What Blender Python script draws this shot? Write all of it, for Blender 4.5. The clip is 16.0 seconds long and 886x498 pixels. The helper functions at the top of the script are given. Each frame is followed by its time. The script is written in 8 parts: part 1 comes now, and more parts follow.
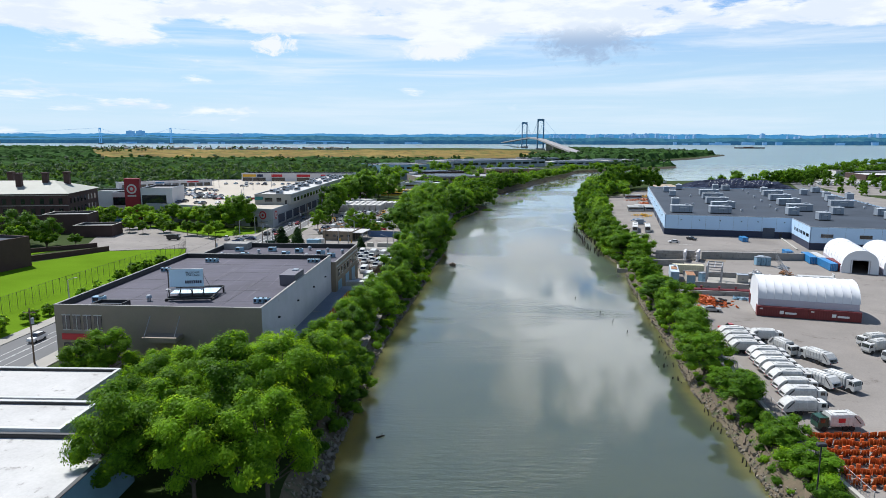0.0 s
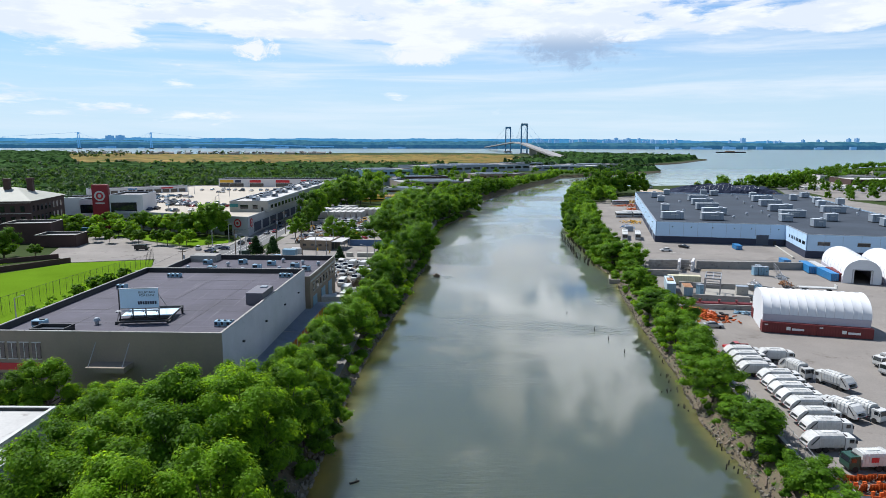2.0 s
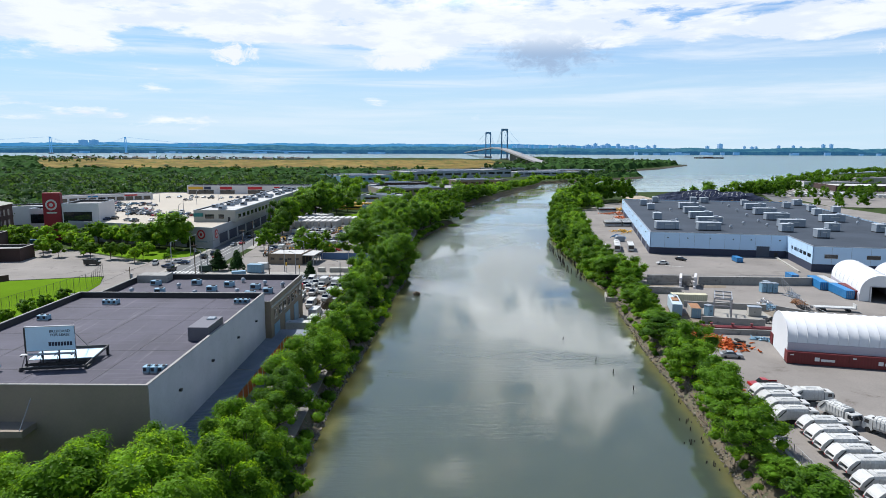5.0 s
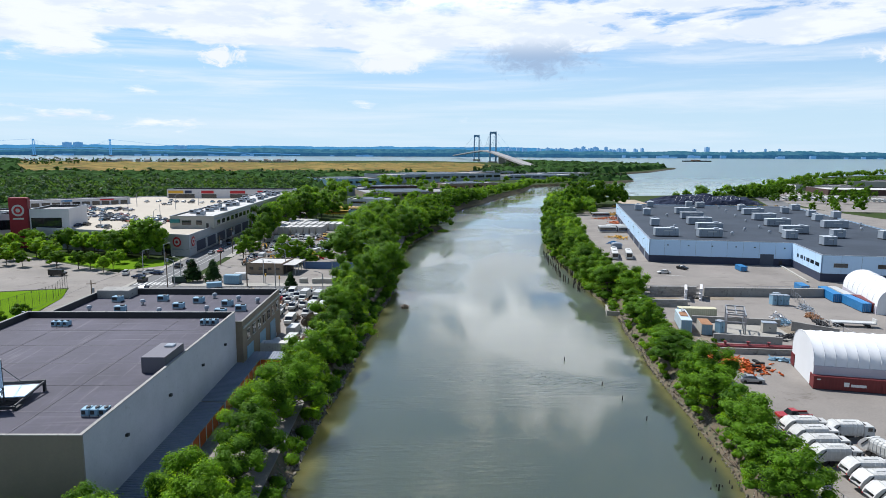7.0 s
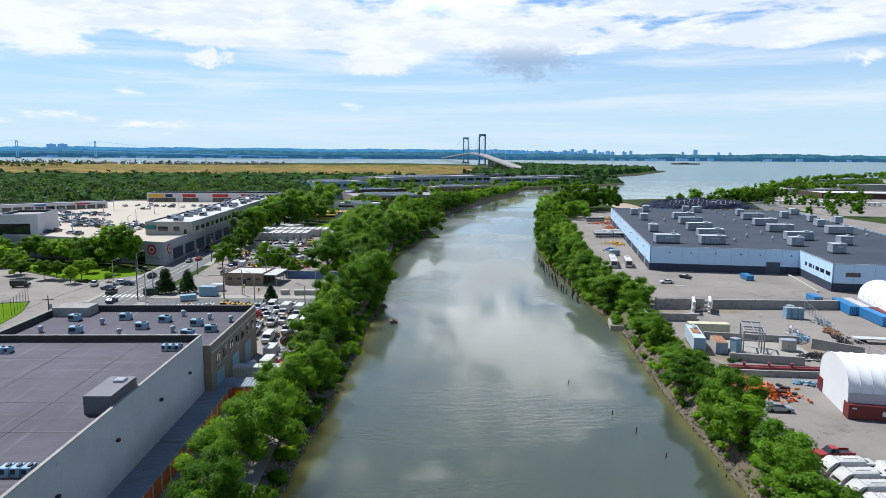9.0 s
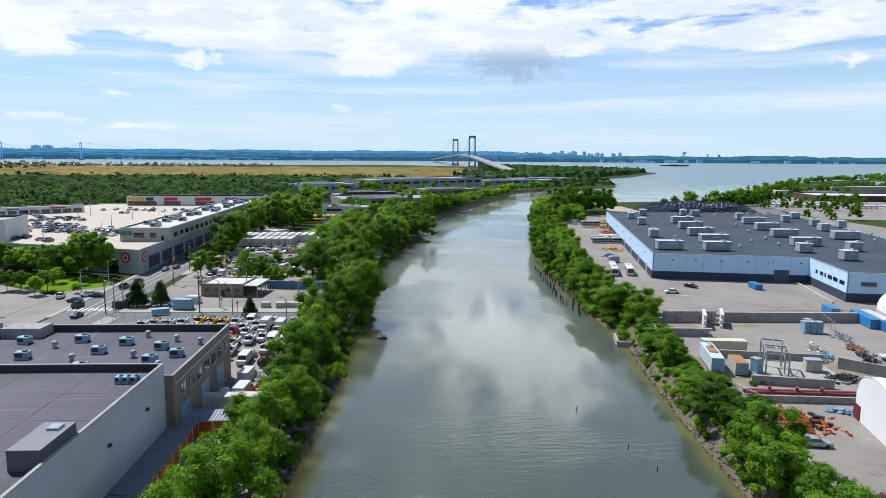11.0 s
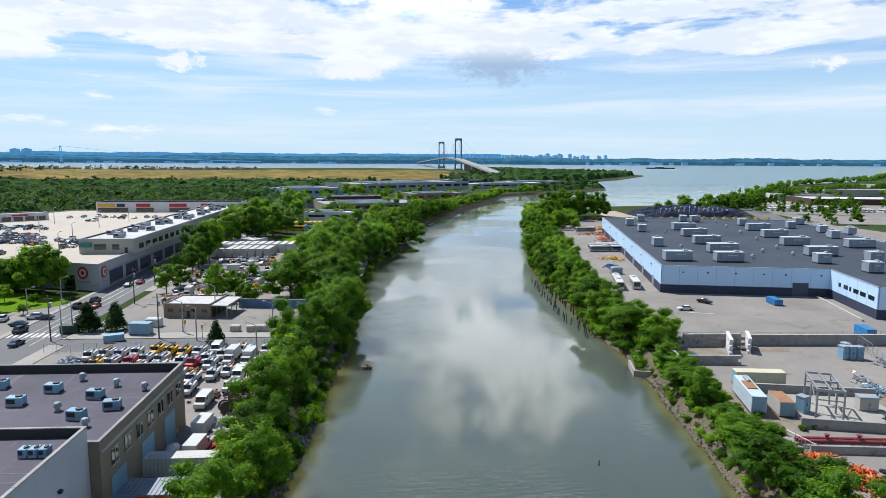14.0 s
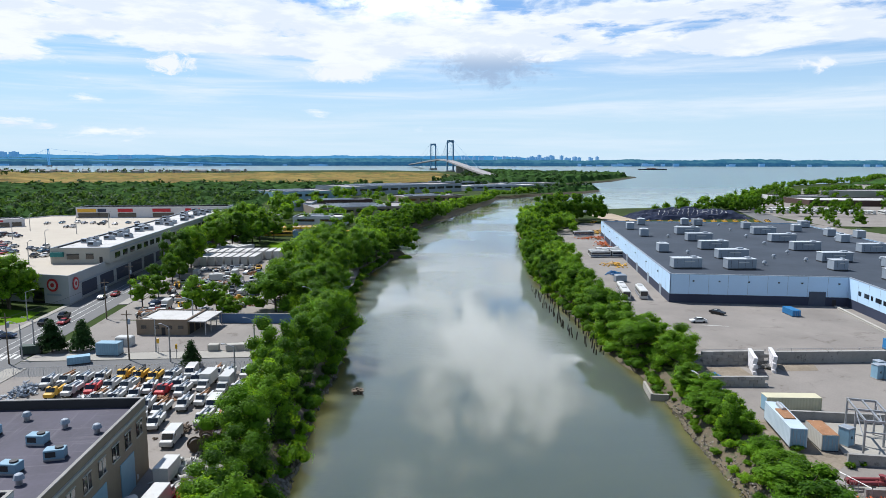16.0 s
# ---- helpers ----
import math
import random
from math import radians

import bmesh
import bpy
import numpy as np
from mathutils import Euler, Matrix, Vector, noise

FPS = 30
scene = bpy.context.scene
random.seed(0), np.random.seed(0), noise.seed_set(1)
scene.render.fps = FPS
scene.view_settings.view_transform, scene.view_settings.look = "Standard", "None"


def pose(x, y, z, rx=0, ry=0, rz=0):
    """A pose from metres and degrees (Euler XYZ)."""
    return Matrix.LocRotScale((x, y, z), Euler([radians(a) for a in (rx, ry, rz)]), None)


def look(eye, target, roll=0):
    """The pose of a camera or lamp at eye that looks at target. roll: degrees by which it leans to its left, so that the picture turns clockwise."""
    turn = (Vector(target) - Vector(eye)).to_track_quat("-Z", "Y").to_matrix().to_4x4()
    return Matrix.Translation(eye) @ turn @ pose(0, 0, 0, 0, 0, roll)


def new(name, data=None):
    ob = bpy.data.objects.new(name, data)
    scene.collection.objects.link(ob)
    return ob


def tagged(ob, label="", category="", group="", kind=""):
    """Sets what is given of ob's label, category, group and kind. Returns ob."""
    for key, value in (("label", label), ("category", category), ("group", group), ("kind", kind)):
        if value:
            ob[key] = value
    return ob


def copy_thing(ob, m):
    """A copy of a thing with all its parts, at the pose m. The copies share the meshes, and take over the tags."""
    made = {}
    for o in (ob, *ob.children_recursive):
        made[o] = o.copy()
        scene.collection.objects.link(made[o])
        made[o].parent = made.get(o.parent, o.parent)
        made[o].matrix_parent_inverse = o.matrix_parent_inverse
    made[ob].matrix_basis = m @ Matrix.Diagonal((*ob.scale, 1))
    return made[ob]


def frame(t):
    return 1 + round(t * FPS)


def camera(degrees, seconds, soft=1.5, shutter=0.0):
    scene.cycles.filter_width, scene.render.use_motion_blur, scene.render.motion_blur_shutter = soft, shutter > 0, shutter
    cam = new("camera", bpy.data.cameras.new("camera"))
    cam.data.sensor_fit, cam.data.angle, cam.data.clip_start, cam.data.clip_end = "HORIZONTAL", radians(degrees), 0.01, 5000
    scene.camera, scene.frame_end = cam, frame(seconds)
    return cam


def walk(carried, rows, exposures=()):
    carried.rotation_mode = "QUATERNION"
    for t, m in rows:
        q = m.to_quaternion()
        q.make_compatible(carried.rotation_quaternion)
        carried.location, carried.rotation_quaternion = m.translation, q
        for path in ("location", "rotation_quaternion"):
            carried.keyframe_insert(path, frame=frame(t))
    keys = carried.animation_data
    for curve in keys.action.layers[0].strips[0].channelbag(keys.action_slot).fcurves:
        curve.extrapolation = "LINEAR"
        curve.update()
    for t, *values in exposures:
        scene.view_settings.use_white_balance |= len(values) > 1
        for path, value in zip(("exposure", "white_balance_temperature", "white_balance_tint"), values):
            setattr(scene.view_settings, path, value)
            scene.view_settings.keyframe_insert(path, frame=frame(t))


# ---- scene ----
cam = camera(67.2, 16.0, soft=0.6)
PATH = [
    (0, (0.274, -9.420, 47.913), (0.2759, -7.4474, 47.5820), 0.10),
    (1, (0.430, -3.217, 47.885), (0.4567, -1.2438, 47.5606), 0.09),
    (2, (0.572, 3.524, 47.852), (0.6218, 5.4977, 47.5344), 0.09),
    (3, (0.704, 10.569, 47.823), (0.7752, 12.5432, 47.5106), 0.11),
    (4, (0.830, 17.751, 47.802), (0.9210, 19.7252, 47.4948), 0.14),
    (5, (0.954, 24.959, 47.794), (1.0634, 26.9332, 47.4916), 0.18),
    (6, (1.079, 32.130, 47.802), (1.2062, 34.1036, 47.5046), 0.23),
    (7, (1.209, 39.238, 47.830), (1.3534, 41.2108, 47.5361), 0.27),
    (8, (1.348, 46.285, 47.877), (1.5090, 48.2572, 47.5872), 0.31),
    (9, (1.499, 53.292, 47.945), (1.6766, 55.2637, 47.6581), 0.35),
    (10, (1.667, 60.290, 48.032), (1.8603, 62.2604, 47.7475), 0.37),
    (11, (1.855, 67.308, 48.135), (2.0636, 69.2768, 47.8532), 0.38),
    (12, (2.067, 74.364, 48.251), (2.2903, 76.3322, 47.9719), 0.38),
    (13, (2.307, 81.460, 48.375), (2.5440, 83.4265, 48.0988), 0.35),
    (14, (2.578, 88.565, 48.502), (2.8284, 90.5302, 48.2284), 0.30),
    (15, (2.884, 95.611, 48.625), (3.1469, 97.5750, 48.3538), 0.22),
    (16, (3.229, 102.482, 48.735), (3.5032, 104.4445, 48.4669), 0.11),
]
walk(cam, [(t, look(eye, target, roll)) for t, eye, target, roll in PATH], [(0, 0.47, 6050, 10), (16, 0.47, 6050, 10)])

# ---- sky and sun ----
SUN_AZ, SUN_EL = -42.0, 56.0        # degrees clockwise from +y, and above the horizon
world = bpy.data.worlds.new("sky")
scene.world = world
world.use_nodes = True


class Nodes:
    """Short wiring of one node tree."""

    def __init__(self, tree, keep=False):
        self.tree = tree
        if not keep:
            tree.nodes.clear()

    def add(self, kind, **settings):
        n = self.tree.nodes.new(kind)
        for key, value in settings.items():
            if key == "operation":
                n.operation = value
            elif key == "blend_type":
                n.blend_type = value
            elif key == "data_type":
                n.data_type = value
        return n

    def put(self, socket, value):
        if isinstance(value, bpy.types.NodeSocket):
            self.tree.links.new(value, socket)
        elif value is not None:
            socket.default_value = value

    def math(self, op, a, b=None, c=None, clamp=False):
        n = self.add("ShaderNodeMath", operation=op)
        n.use_clamp = clamp
        for i, v in enumerate((a, b, c)):
            self.put(n.inputs[i], v)
        return n.outputs[0]

    def mix(self, fac, a, b, blend="MIX"):
        n = self.add("ShaderNodeMix", data_type="RGBA", blend_type=blend)
        self.put(n.inputs[0], fac)
        self.put(n.inputs[6], a)
        self.put(n.inputs[7], b)
        return n.outputs[2]

    def noise(self, vector, scale, detail=4.0, rough=0.55, distortion=0.0):
        n = self.add("ShaderNodeTexNoise")
        self.put(n.inputs["Vector"], vector)
        n.inputs["Scale"].default_value = scale
        n.inputs["Detail"].default_value = detail
        n.inputs["Roughness"].default_value = rough
        n.inputs["Distortion"].default_value = distortion
        return n.outputs[0]

    def step(self, value, a, b, lo=0.0, hi=1.0):
        n = self.add("ShaderNodeMapRange")
        n.interpolation_type = "SMOOTHSTEP"
        for i, v in enumerate((value, a, b, lo, hi)):
            self.put(n.inputs[i], v)
        return n.outputs[0]

    def xyz(self, x, y, z=0.0):
        n = self.add("ShaderNodeCombineXYZ")
        for i, v in enumerate((x, y, z)):
            self.put(n.inputs[i], v)
        return n.outputs[0]

    def rgb(self, *c):
        n = self.add("ShaderNodeRGB")
        n.outputs[0].default_value = (*c, 1)
        return n.outputs[0]


W = Nodes(world.node_tree)
sky = W.add("ShaderNodeTexSky")
sky.sky_type = "NISHITA"
sky.sun_disc = False
sky.sun_elevation, sky.sun_rotation = radians(SUN_EL), radians(SUN_AZ)
sky.air_density, sky.dust_density, sky.ozone_density = 1.0, 0.6, 2.0
where = W.add("ShaderNodeTexCoord").outputs["Generated"]
split = W.add("ShaderNodeSeparateXYZ")
W.put(split.inputs[0], where)
dx, dy, dz = split.outputs
height = W.math("ARCSINE", dz)
side = W.math("ARCTAN2", dx, dy)
up = W.math("MAXIMUM", dz, 0.03)
sheet = W.xyz(W.math("DIVIDE", dx, up), W.math("DIVIDE", dy, up))
# broad cloud cover, thinning towards the horizon, and banks of brighter and greyer cloud above the view
flat = W.xyz(W.math("MULTIPLY", side, 6.0), W.math("MULTIPLY", height, 24.0), 1.35)
n_big = W.noise(flat, 1.0, 9.0, 0.60, 0.2)
n_high = W.noise(sheet, 1.15, 7.0, 0.55, 0.3)
far_part = W.step(height, 0.21, 0.30)
n_all = W.math("ADD", W.math("MULTIPLY", n_big, W.math("SUBTRACT", 1.0, far_part)), W.math("MULTIPLY", n_high, far_part))
gate = W.math("ADD", W.step(height, 0.112, 0.160, 0.66, 0.39), W.math("ADD", W.step(height, 0.205, 0.27, 0.0, 0.42), W.math("ADD", W.step(height, 0.50, 0.66, 0.0, -0.12), W.math("ADD", W.step(side, -0.55, 0.15, -0.13, 0.0), W.step(side, 0.30, 0.50, 0.0, 0.05)))))
cover = W.step(W.math("SUBTRACT", n_all, gate), 0.0, 0.10)
# thin streaks
thin_at = W.xyz(W.math("MULTIPLY", side, 2.2), W.math("MULTIPLY", height, 34.0), 3.1)
thin = W.math("MULTIPLY", W.step(W.noise(thin_at, 1.0, 7.0, 0.62, 0.5), 0.40, 0.72), W.math("MULTIPLY", W.step(height, 0.015, 0.09, 0.40, 0.78), W.step(height, 0.25, 0.55, 1.0, 0.1)))


def puff(az, el, half_w, half_h, seed, ragged=4.2):
    """One small cumulus at that bearing and height (radians)."""
    at = W.xyz(W.math("MULTIPLY", side, 40.0), W.math("MULTIPLY", height, 62.0), seed)
    rough = W.math("MULTIPLY", W.math("SUBTRACT", W.noise(at, 1.0, 7.0, 0.66, 0.6), 0.5), ragged)
    u = W.math("DIVIDE", W.math("SUBTRACT", side, az), half_w)
    v = W.math("DIVIDE", W.math("SUBTRACT", height, el), half_h)
    d = W.math("SQRT", W.math("ADD", W.math("MULTIPLY", u, u), W.math("MULTIPLY", v, v)))
    return W.step(W.math("ADD", d, rough), 1.15, 0.35), v


dense, low = puff(0.208, 0.136, 0.080, 0.030, 0.0, 2.4)
p2, _ = puff(-0.006, 0.122, 0.056, 0.017, 4.0, 2.2)
p3, _ = puff(-0.245, 0.128, 0.030, 0.016, 8.0)
p4, _ = puff(0.64, 0.120, 0.020, 0.008, 13.0)
puffs = W.math("MAXIMUM", W.math("MAXIMUM", p2, p3), p4)
shade = W.noise(flat, 1.9, 6.0, 0.6)
CLOUD = 6.8
tall = W.step(height, 0.21, 0.30)
bright = W.mix(tall, W.rgb(1.04 * CLOUD, 1.05 * CLOUD, 1.06 * CLOUD), W.mix(W.step(height, 0.36, 0.60), W.rgb(2.35 * CLOUD, 2.4 * CLOUD, 2.45 * CLOUD), W.rgb(0.8 * CLOUD, 0.8 * CLOUD, 0.82 * CLOUD)))
dull = W.mix(tall, W.rgb(0.88 * CLOUD, 0.93 * CLOUD, 0.99 * CLOUD), W.rgb(0.82 * CLOUD, 0.93 * CLOUD, 1.04 * CLOUD))
white = W.mix(W.step(W.math("ADD", W.math("MULTIPLY", shade, W.math("SUBTRACT", 1.0, tall)), W.math("MULTIPLY", W.noise(sheet, 1.5, 6.0, 0.55), tall)), 0.42, 0.60), dull, bright)
grey = W.mix(W.step(low, -0.3, 1.1), W.rgb(0.43 * CLOUD, 0.56 * CLOUD, 0.74 * CLOUD), W.rgb(0.97 * CLOUD, 1.0 * CLOUD, 1.03 * CLOUD))
# pale air near the horizon over the clear sky
clear = W.mix(W.step(height, 0.0, 0.27, 0.95, 0.03), W.mix(1.0, sky.outputs[0], W.mix(W.step(height, 0.3, 0.8), W.rgb(0.34, 0.64, 0.96), W.rgb(0.22, 0.41, 0.66)), "MULTIPLY"), W.rgb(0.70 * CLOUD, 0.87 * CLOUD, 0.97 * CLOUD))
c = W.mix(thin, clear, W.rgb(0.93 * CLOUD, 0.98 * CLOUD, 1.02 * CLOUD))
c = W.mix(cover, c, white)
c = W.mix(puffs, c, W.rgb(1.0 * CLOUD, 1.01 * CLOUD, 1.03 * CLOUD))
c = W.mix(dense, c, grey)
# heaped white clouds above the view, which the creek mirrors
field = None
for az0, el0, half_w, half_h, weight in ((0.121, 0.199, 0.131, 0.049, 0.9), (0.14, 0.27, 0.092, 0.034, 1.1), (0.227, 0.313, 0.1, 0.045, 1.15), (0.28, 0.354, 0.066, 0.033, 0.9), (0.115, 0.389, 0.048, 0.049, 0.42), (0.325, 0.409, 0.074, 0.026, 0.7), (0.17, 0.462, 0.079, 0.028, 0.42), (0.377, 0.298, 0.052, 0.024, 0.5), (0.001, 0.187, 0.079, 0.033, 0.5), (0.062, 0.479, 0.044, 0.02, 0.45), (0.212, 0.382, 0.052, 0.033, 0.6), (0.40, 0.285, 0.08, 0.03, 0.75), (0.35, 0.245, 0.08, 0.03, 0.7), (0.10, 0.455, 0.05, 0.026, 0.55), (-0.03, 0.46, 0.05, 0.022, 0.5), (0.02, 0.30, 0.05, 0.025, 0.4)):
    u = W.math("DIVIDE", W.math("SUBTRACT", side, az0), half_w * 1.12)
    v = W.math("DIVIDE", W.math("SUBTRACT", height, el0), half_h * 1.12)
    one = W.math("MULTIPLY", W.math("POWER", 2.718, W.math("MULTIPLY", W.math("ADD", W.math("MULTIPLY", u, u), W.math("MULTIPLY", v, v)), -1.0)), weight)
    field = one if field is None else W.math("ADD", field, one)
heaps_at = W.xyz(W.math("MULTIPLY", side, 15.0), W.math("MULTIPLY", height, 21.0), 6.3)
heaps = W.noise(heaps_at, 1.0, 9.0, 0.58, 0.35)
body = W.math("ADD", field, W.math("MULTIPLY", W.math("MULTIPLY", W.math("SUBTRACT", heaps, 0.5), 4.2), W.math("MINIMUM", 1.0, W.math("MULTIPLY", field, 1.6))))
lit = W.mix(W.step(W.math("ADD", body, W.math("MULTIPLY", W.math("SUBTRACT", W.noise(heaps_at, 1.9, 6.0, 0.6), 0.5), 1.6)), 0.5, 1.5), W.rgb(0.95 * CLOUD, 1.0 * CLOUD, 1.04 * CLOUD), W.rgb(1.9 * CLOUD, 1.9 * CLOUD, 1.9 * CLOUD))
veil = W.math("MULTIPLY", W.step(height, 0.19, 0.26, 0.0, 0.55), W.step(height, 0.50, 0.80, 1.0, 0.0))
c = W.mix(veil, c, W.rgb(0.68 * CLOUD, 0.84 * CLOUD, 0.92 * CLOUD))
c = W.mix(W.math("MULTIPLY", W.step(body, 0.32, 0.84), W.step(height, 0.185, 0.235)), c, lit)
bg = W.add("ShaderNodeBackground")
W.put(bg.inputs[0], c)
bg.inputs[1].default_value = 0.1
out = W.add("ShaderNodeOutputWorld")
W.put(out.inputs[0], bg.outputs[0])

sun = new("sun", bpy.data.lights.new("sun", "SUN"))
sun.data.energy, sun.data.angle, sun.data.color = 5.0, radians(0.55), (1.0, 0.95, 0.87)
az, el = radians(SUN_AZ), radians(SUN_EL)
to_sun = Vector((math.sin(az) * math.cos(el), math.cos(az) * math.cos(el), math.sin(el)))
sun.matrix_world = Matrix.Translation(to_sun * 400) @ to_sun.to_track_quat("Z", "Y").to_matrix().to_4x4()

# ---- tools ----
class Shape:
    """Collects vertices and faces of one mesh."""

    def __init__(self):
        self.v, self.f = [], []

    def add(self, verts, faces):
        n = len(self.v)
        self.v += [tuple(p) for p in verts]
        self.f += [tuple(i + n for i in f) for f in faces]
        return self

    def box(self, x0, x1, y0, y1, z0, z1, m=None):
        c = [Vector(p) for p in ((x0, y0, z0), (x1, y0, z0), (x1, y1, z0), (x0, y1, z0), (x0, y0, z1), (x1, y0, z1), (x1, y1, z1), (x0, y1, z1))]
        if m is not None:
            c = [m @ p for p in c]
        return self.add(c, [(3, 2, 1, 0), (4, 5, 6, 7), (0, 1, 5, 4), (1, 2, 6, 5), (2, 3, 7, 6), (3, 0, 4, 7)])

    def soft(self, x0, x1, y0, y1, z0, z1, r=0.1, m=None):
        """A box with its upper and upright edges cut back."""
        rings = []
        for z, k in ((z0, 0), (z1 - r, 0), (z1, r)):
            a, b, cc, d = x0 + k, x1 - k, y0 + k, y1 - k
            rings.append([(a + r, cc, z), (b - r, cc, z), (b, cc + r, z), (b, d - r, z), (b - r, d, z), (a + r, d, z), (a, d - r, z), (a, cc + r, z)])
        v = [Vector(p) for ring in rings for p in ring]
        if m is not None:
            v = [m @ p for p in v]
        f = [tuple(range(7, -1, -1)), tuple(range(16, 24))]
        for k in (0, 8):
            f += [(k + i, k + (i + 1) % 8, k + 8 + (i + 1) % 8, k + 8 + i) for i in range(8)]
        return self.add(v, f)

    def prism(self, pts, z0, z1, m=None):
        """An upright block over a plan outline, counter-clockwise."""
        n = len(pts)
        v = [Vector((p[0], p[1], z0)) for p in pts] + [Vector((p[0], p[1], z1)) for p in pts]
        if m is not None:
            v = [m @ p for p in v]
        return self.add(v, [tuple(range(n - 1, -1, -1)), tuple(range(n, 2 * n))] + [(i, (i + 1) % n, n + (i + 1) % n, n + i) for i in range(n)])

    def profile(self, pts, x0, x1, m=None):
        """A side outline in y and z drawn out along x."""
        n = len(pts)
        v = [Vector((x0, p[0], p[1])) for p in pts] + [Vector((x1, p[0], p[1])) for p in pts]
        if m is not None:
            v = [m @ p for p in v]
        return self.add(v, [tuple(range(n - 1, -1, -1)), tuple(range(n, 2 * n))] + [(i, (i + 1) % n, n + (i + 1) % n, n + i) for i in range(n)])

    def tube(self, a, b, r0, r1=None, n=8):
        a, b = Vector(a), Vector(b)
        r1 = r0 if r1 is None else r1
        q = (b - a).to_track_quat("Z", "Y")
        ring = [q @ Vector((math.cos(2 * math.pi * i / n), math.sin(2 * math.pi * i / n), 0)) for i in range(n)]
        return self.add([a + r0 * p for p in ring] + [b + r1 * p for p in ring],
                        [tuple(range(n - 1, -1, -1)), tuple(range(n, 2 * n))] + [(i, (i + 1) % n, n + (i + 1) % n, n + i) for i in range(n)])

    def ball(self, c, r, n=8, m=5, low=-1.0, squash=1.0):
        """A round body, cut off below."""
        c, rows = Vector(c), []
        for j in range(m + 1):
            a = math.asin(low) + (math.pi / 2 - math.asin(low)) * j / m
            rows.append([c + Vector((r * math.cos(a) * math.cos(2 * math.pi * i / n), r * math.cos(a) * math.sin(2 * math.pi * i / n), r * squash * math.sin(a))) for i in range(n)])
        v = [p for row in rows for p in row]
        f = [(j * n + i, j * n + (i + 1) % n, (j + 1) * n + (i + 1) % n, (j + 1) * n + i) for j in range(m) for i in range(n)]
        return self.add(v, f + [tuple(range(n - 1, -1, -1))])

    def mesh(self, name):
        me = bpy.data.meshes.new(name)
        me.from_pydata(self.v, [], self.f)
        me.update()
        return me


def part(name, shape, material, parent=None, label="", m=None, smooth=False):
    """One mesh object under a thing or a part."""
    me = shape if isinstance(shape, bpy.types.Mesh) else shape.mesh(name)
    if material is not None and not me.materials:
        me.materials.append(material)
    if smooth:
        me.polygons.foreach_set("use_smooth", [True] * len(me.polygons))
    ob = new(name, me)
    ob.parent = parent
    if m is not None:
        ob.matrix_basis = m
    return tagged(ob, label)


def thing(name, label, category, m=None, group="", kind=""):
    """An Empty at a thing's base that carries its parts."""
    ob = new(name)
    ob.empty_display_size = 0.5
    if m is not None:
        ob.matrix_basis = m
    return tagged(ob, label, category, group, kind)


def solo(name, shape, material, label, category, m=None, group="", kind="", smooth=False):
    return tagged(part(name, shape, material, None, label, m, smooth), label, category, group, kind)


rnd = random.Random(7)
G = 3.0                              # level of the land above the water


# ---- materials ----
ALBEDO_SCALE = 0.74                          # scales every base colour down to offset the raised exposure


def surf(name, base, rough=0.75, metal=0.0, fine=6.0, coarse=0.25, amount=0.22, bump=0.15, stain=None, stain_cut=0.58, per_object=0.0, spec=0.4):
    """A surface with grain, broad blotches, fine relief and, if asked for, stains of another colour."""
    mat = bpy.data.materials.new(name)
    mat.use_nodes = True
    N = Nodes(mat.node_tree)
    at = N.add("ShaderNodeNewGeometry").outputs["Position"]
    n1 = N.noise(at, fine, 5.0, 0.65)
    n2 = N.noise(at, coarse, 5.0, 0.6)
    f = N.math("ADD", N.math("MULTIPLY", N.math("SUBTRACT", n1, 0.5), amount * 1.6), N.math("MULTIPLY", N.math("SUBTRACT", n2, 0.5), amount * 2.4))
    f = N.math("ADD", f, 1.0)
    if per_object:
        r = N.add("ShaderNodeObjectInfo").outputs["Random"]
        f = N.math("MULTIPLY", f, N.math("ADD", N.math("MULTIPLY", N.math("SUBTRACT", r, 0.5), per_object), 1.0))
    col = N.mix(1.0, N.rgb(*[ALBEDO_SCALE * v for v in base]), N.xyz(f, f, f), "MULTIPLY")
    if stain:
        patches = N.step(N.math("ADD", N.math("MULTIPLY", N.noise(at, coarse * 2.7, 6.0, 0.7, 0.5), 0.75), N.math("MULTIPLY", n1, 0.25)), stain_cut, stain_cut + 0.12)
        col = N.mix(patches, col, N.rgb(*[ALBEDO_SCALE * v for v in stain]))
    b = N.add("ShaderNodeBsdfPrincipled")
    N.put(b.inputs["Base Color"], col)
    N.put(b.inputs["Roughness"], N.math("ADD", N.math("MULTIPLY", N.math("SUBTRACT", n1, 0.5), 0.25), rough, clamp=True))
    b.inputs["Metallic"].default_value = metal
    b.inputs["Specular IOR Level"].default_value = spec
    if bump:
        bp = N.add("ShaderNodeBump")
        bp.inputs["Strength"].default_value = bump
        bp.inputs["Distance"].default_value = 0.05
        N.put(bp.inputs["Height"], n1)
        N.put(b.inputs["Normal"], bp.outputs[0])
    o = N.add("ShaderNodeOutputMaterial")
    N.put(o.inputs[0], b.outputs[0])
    return mat


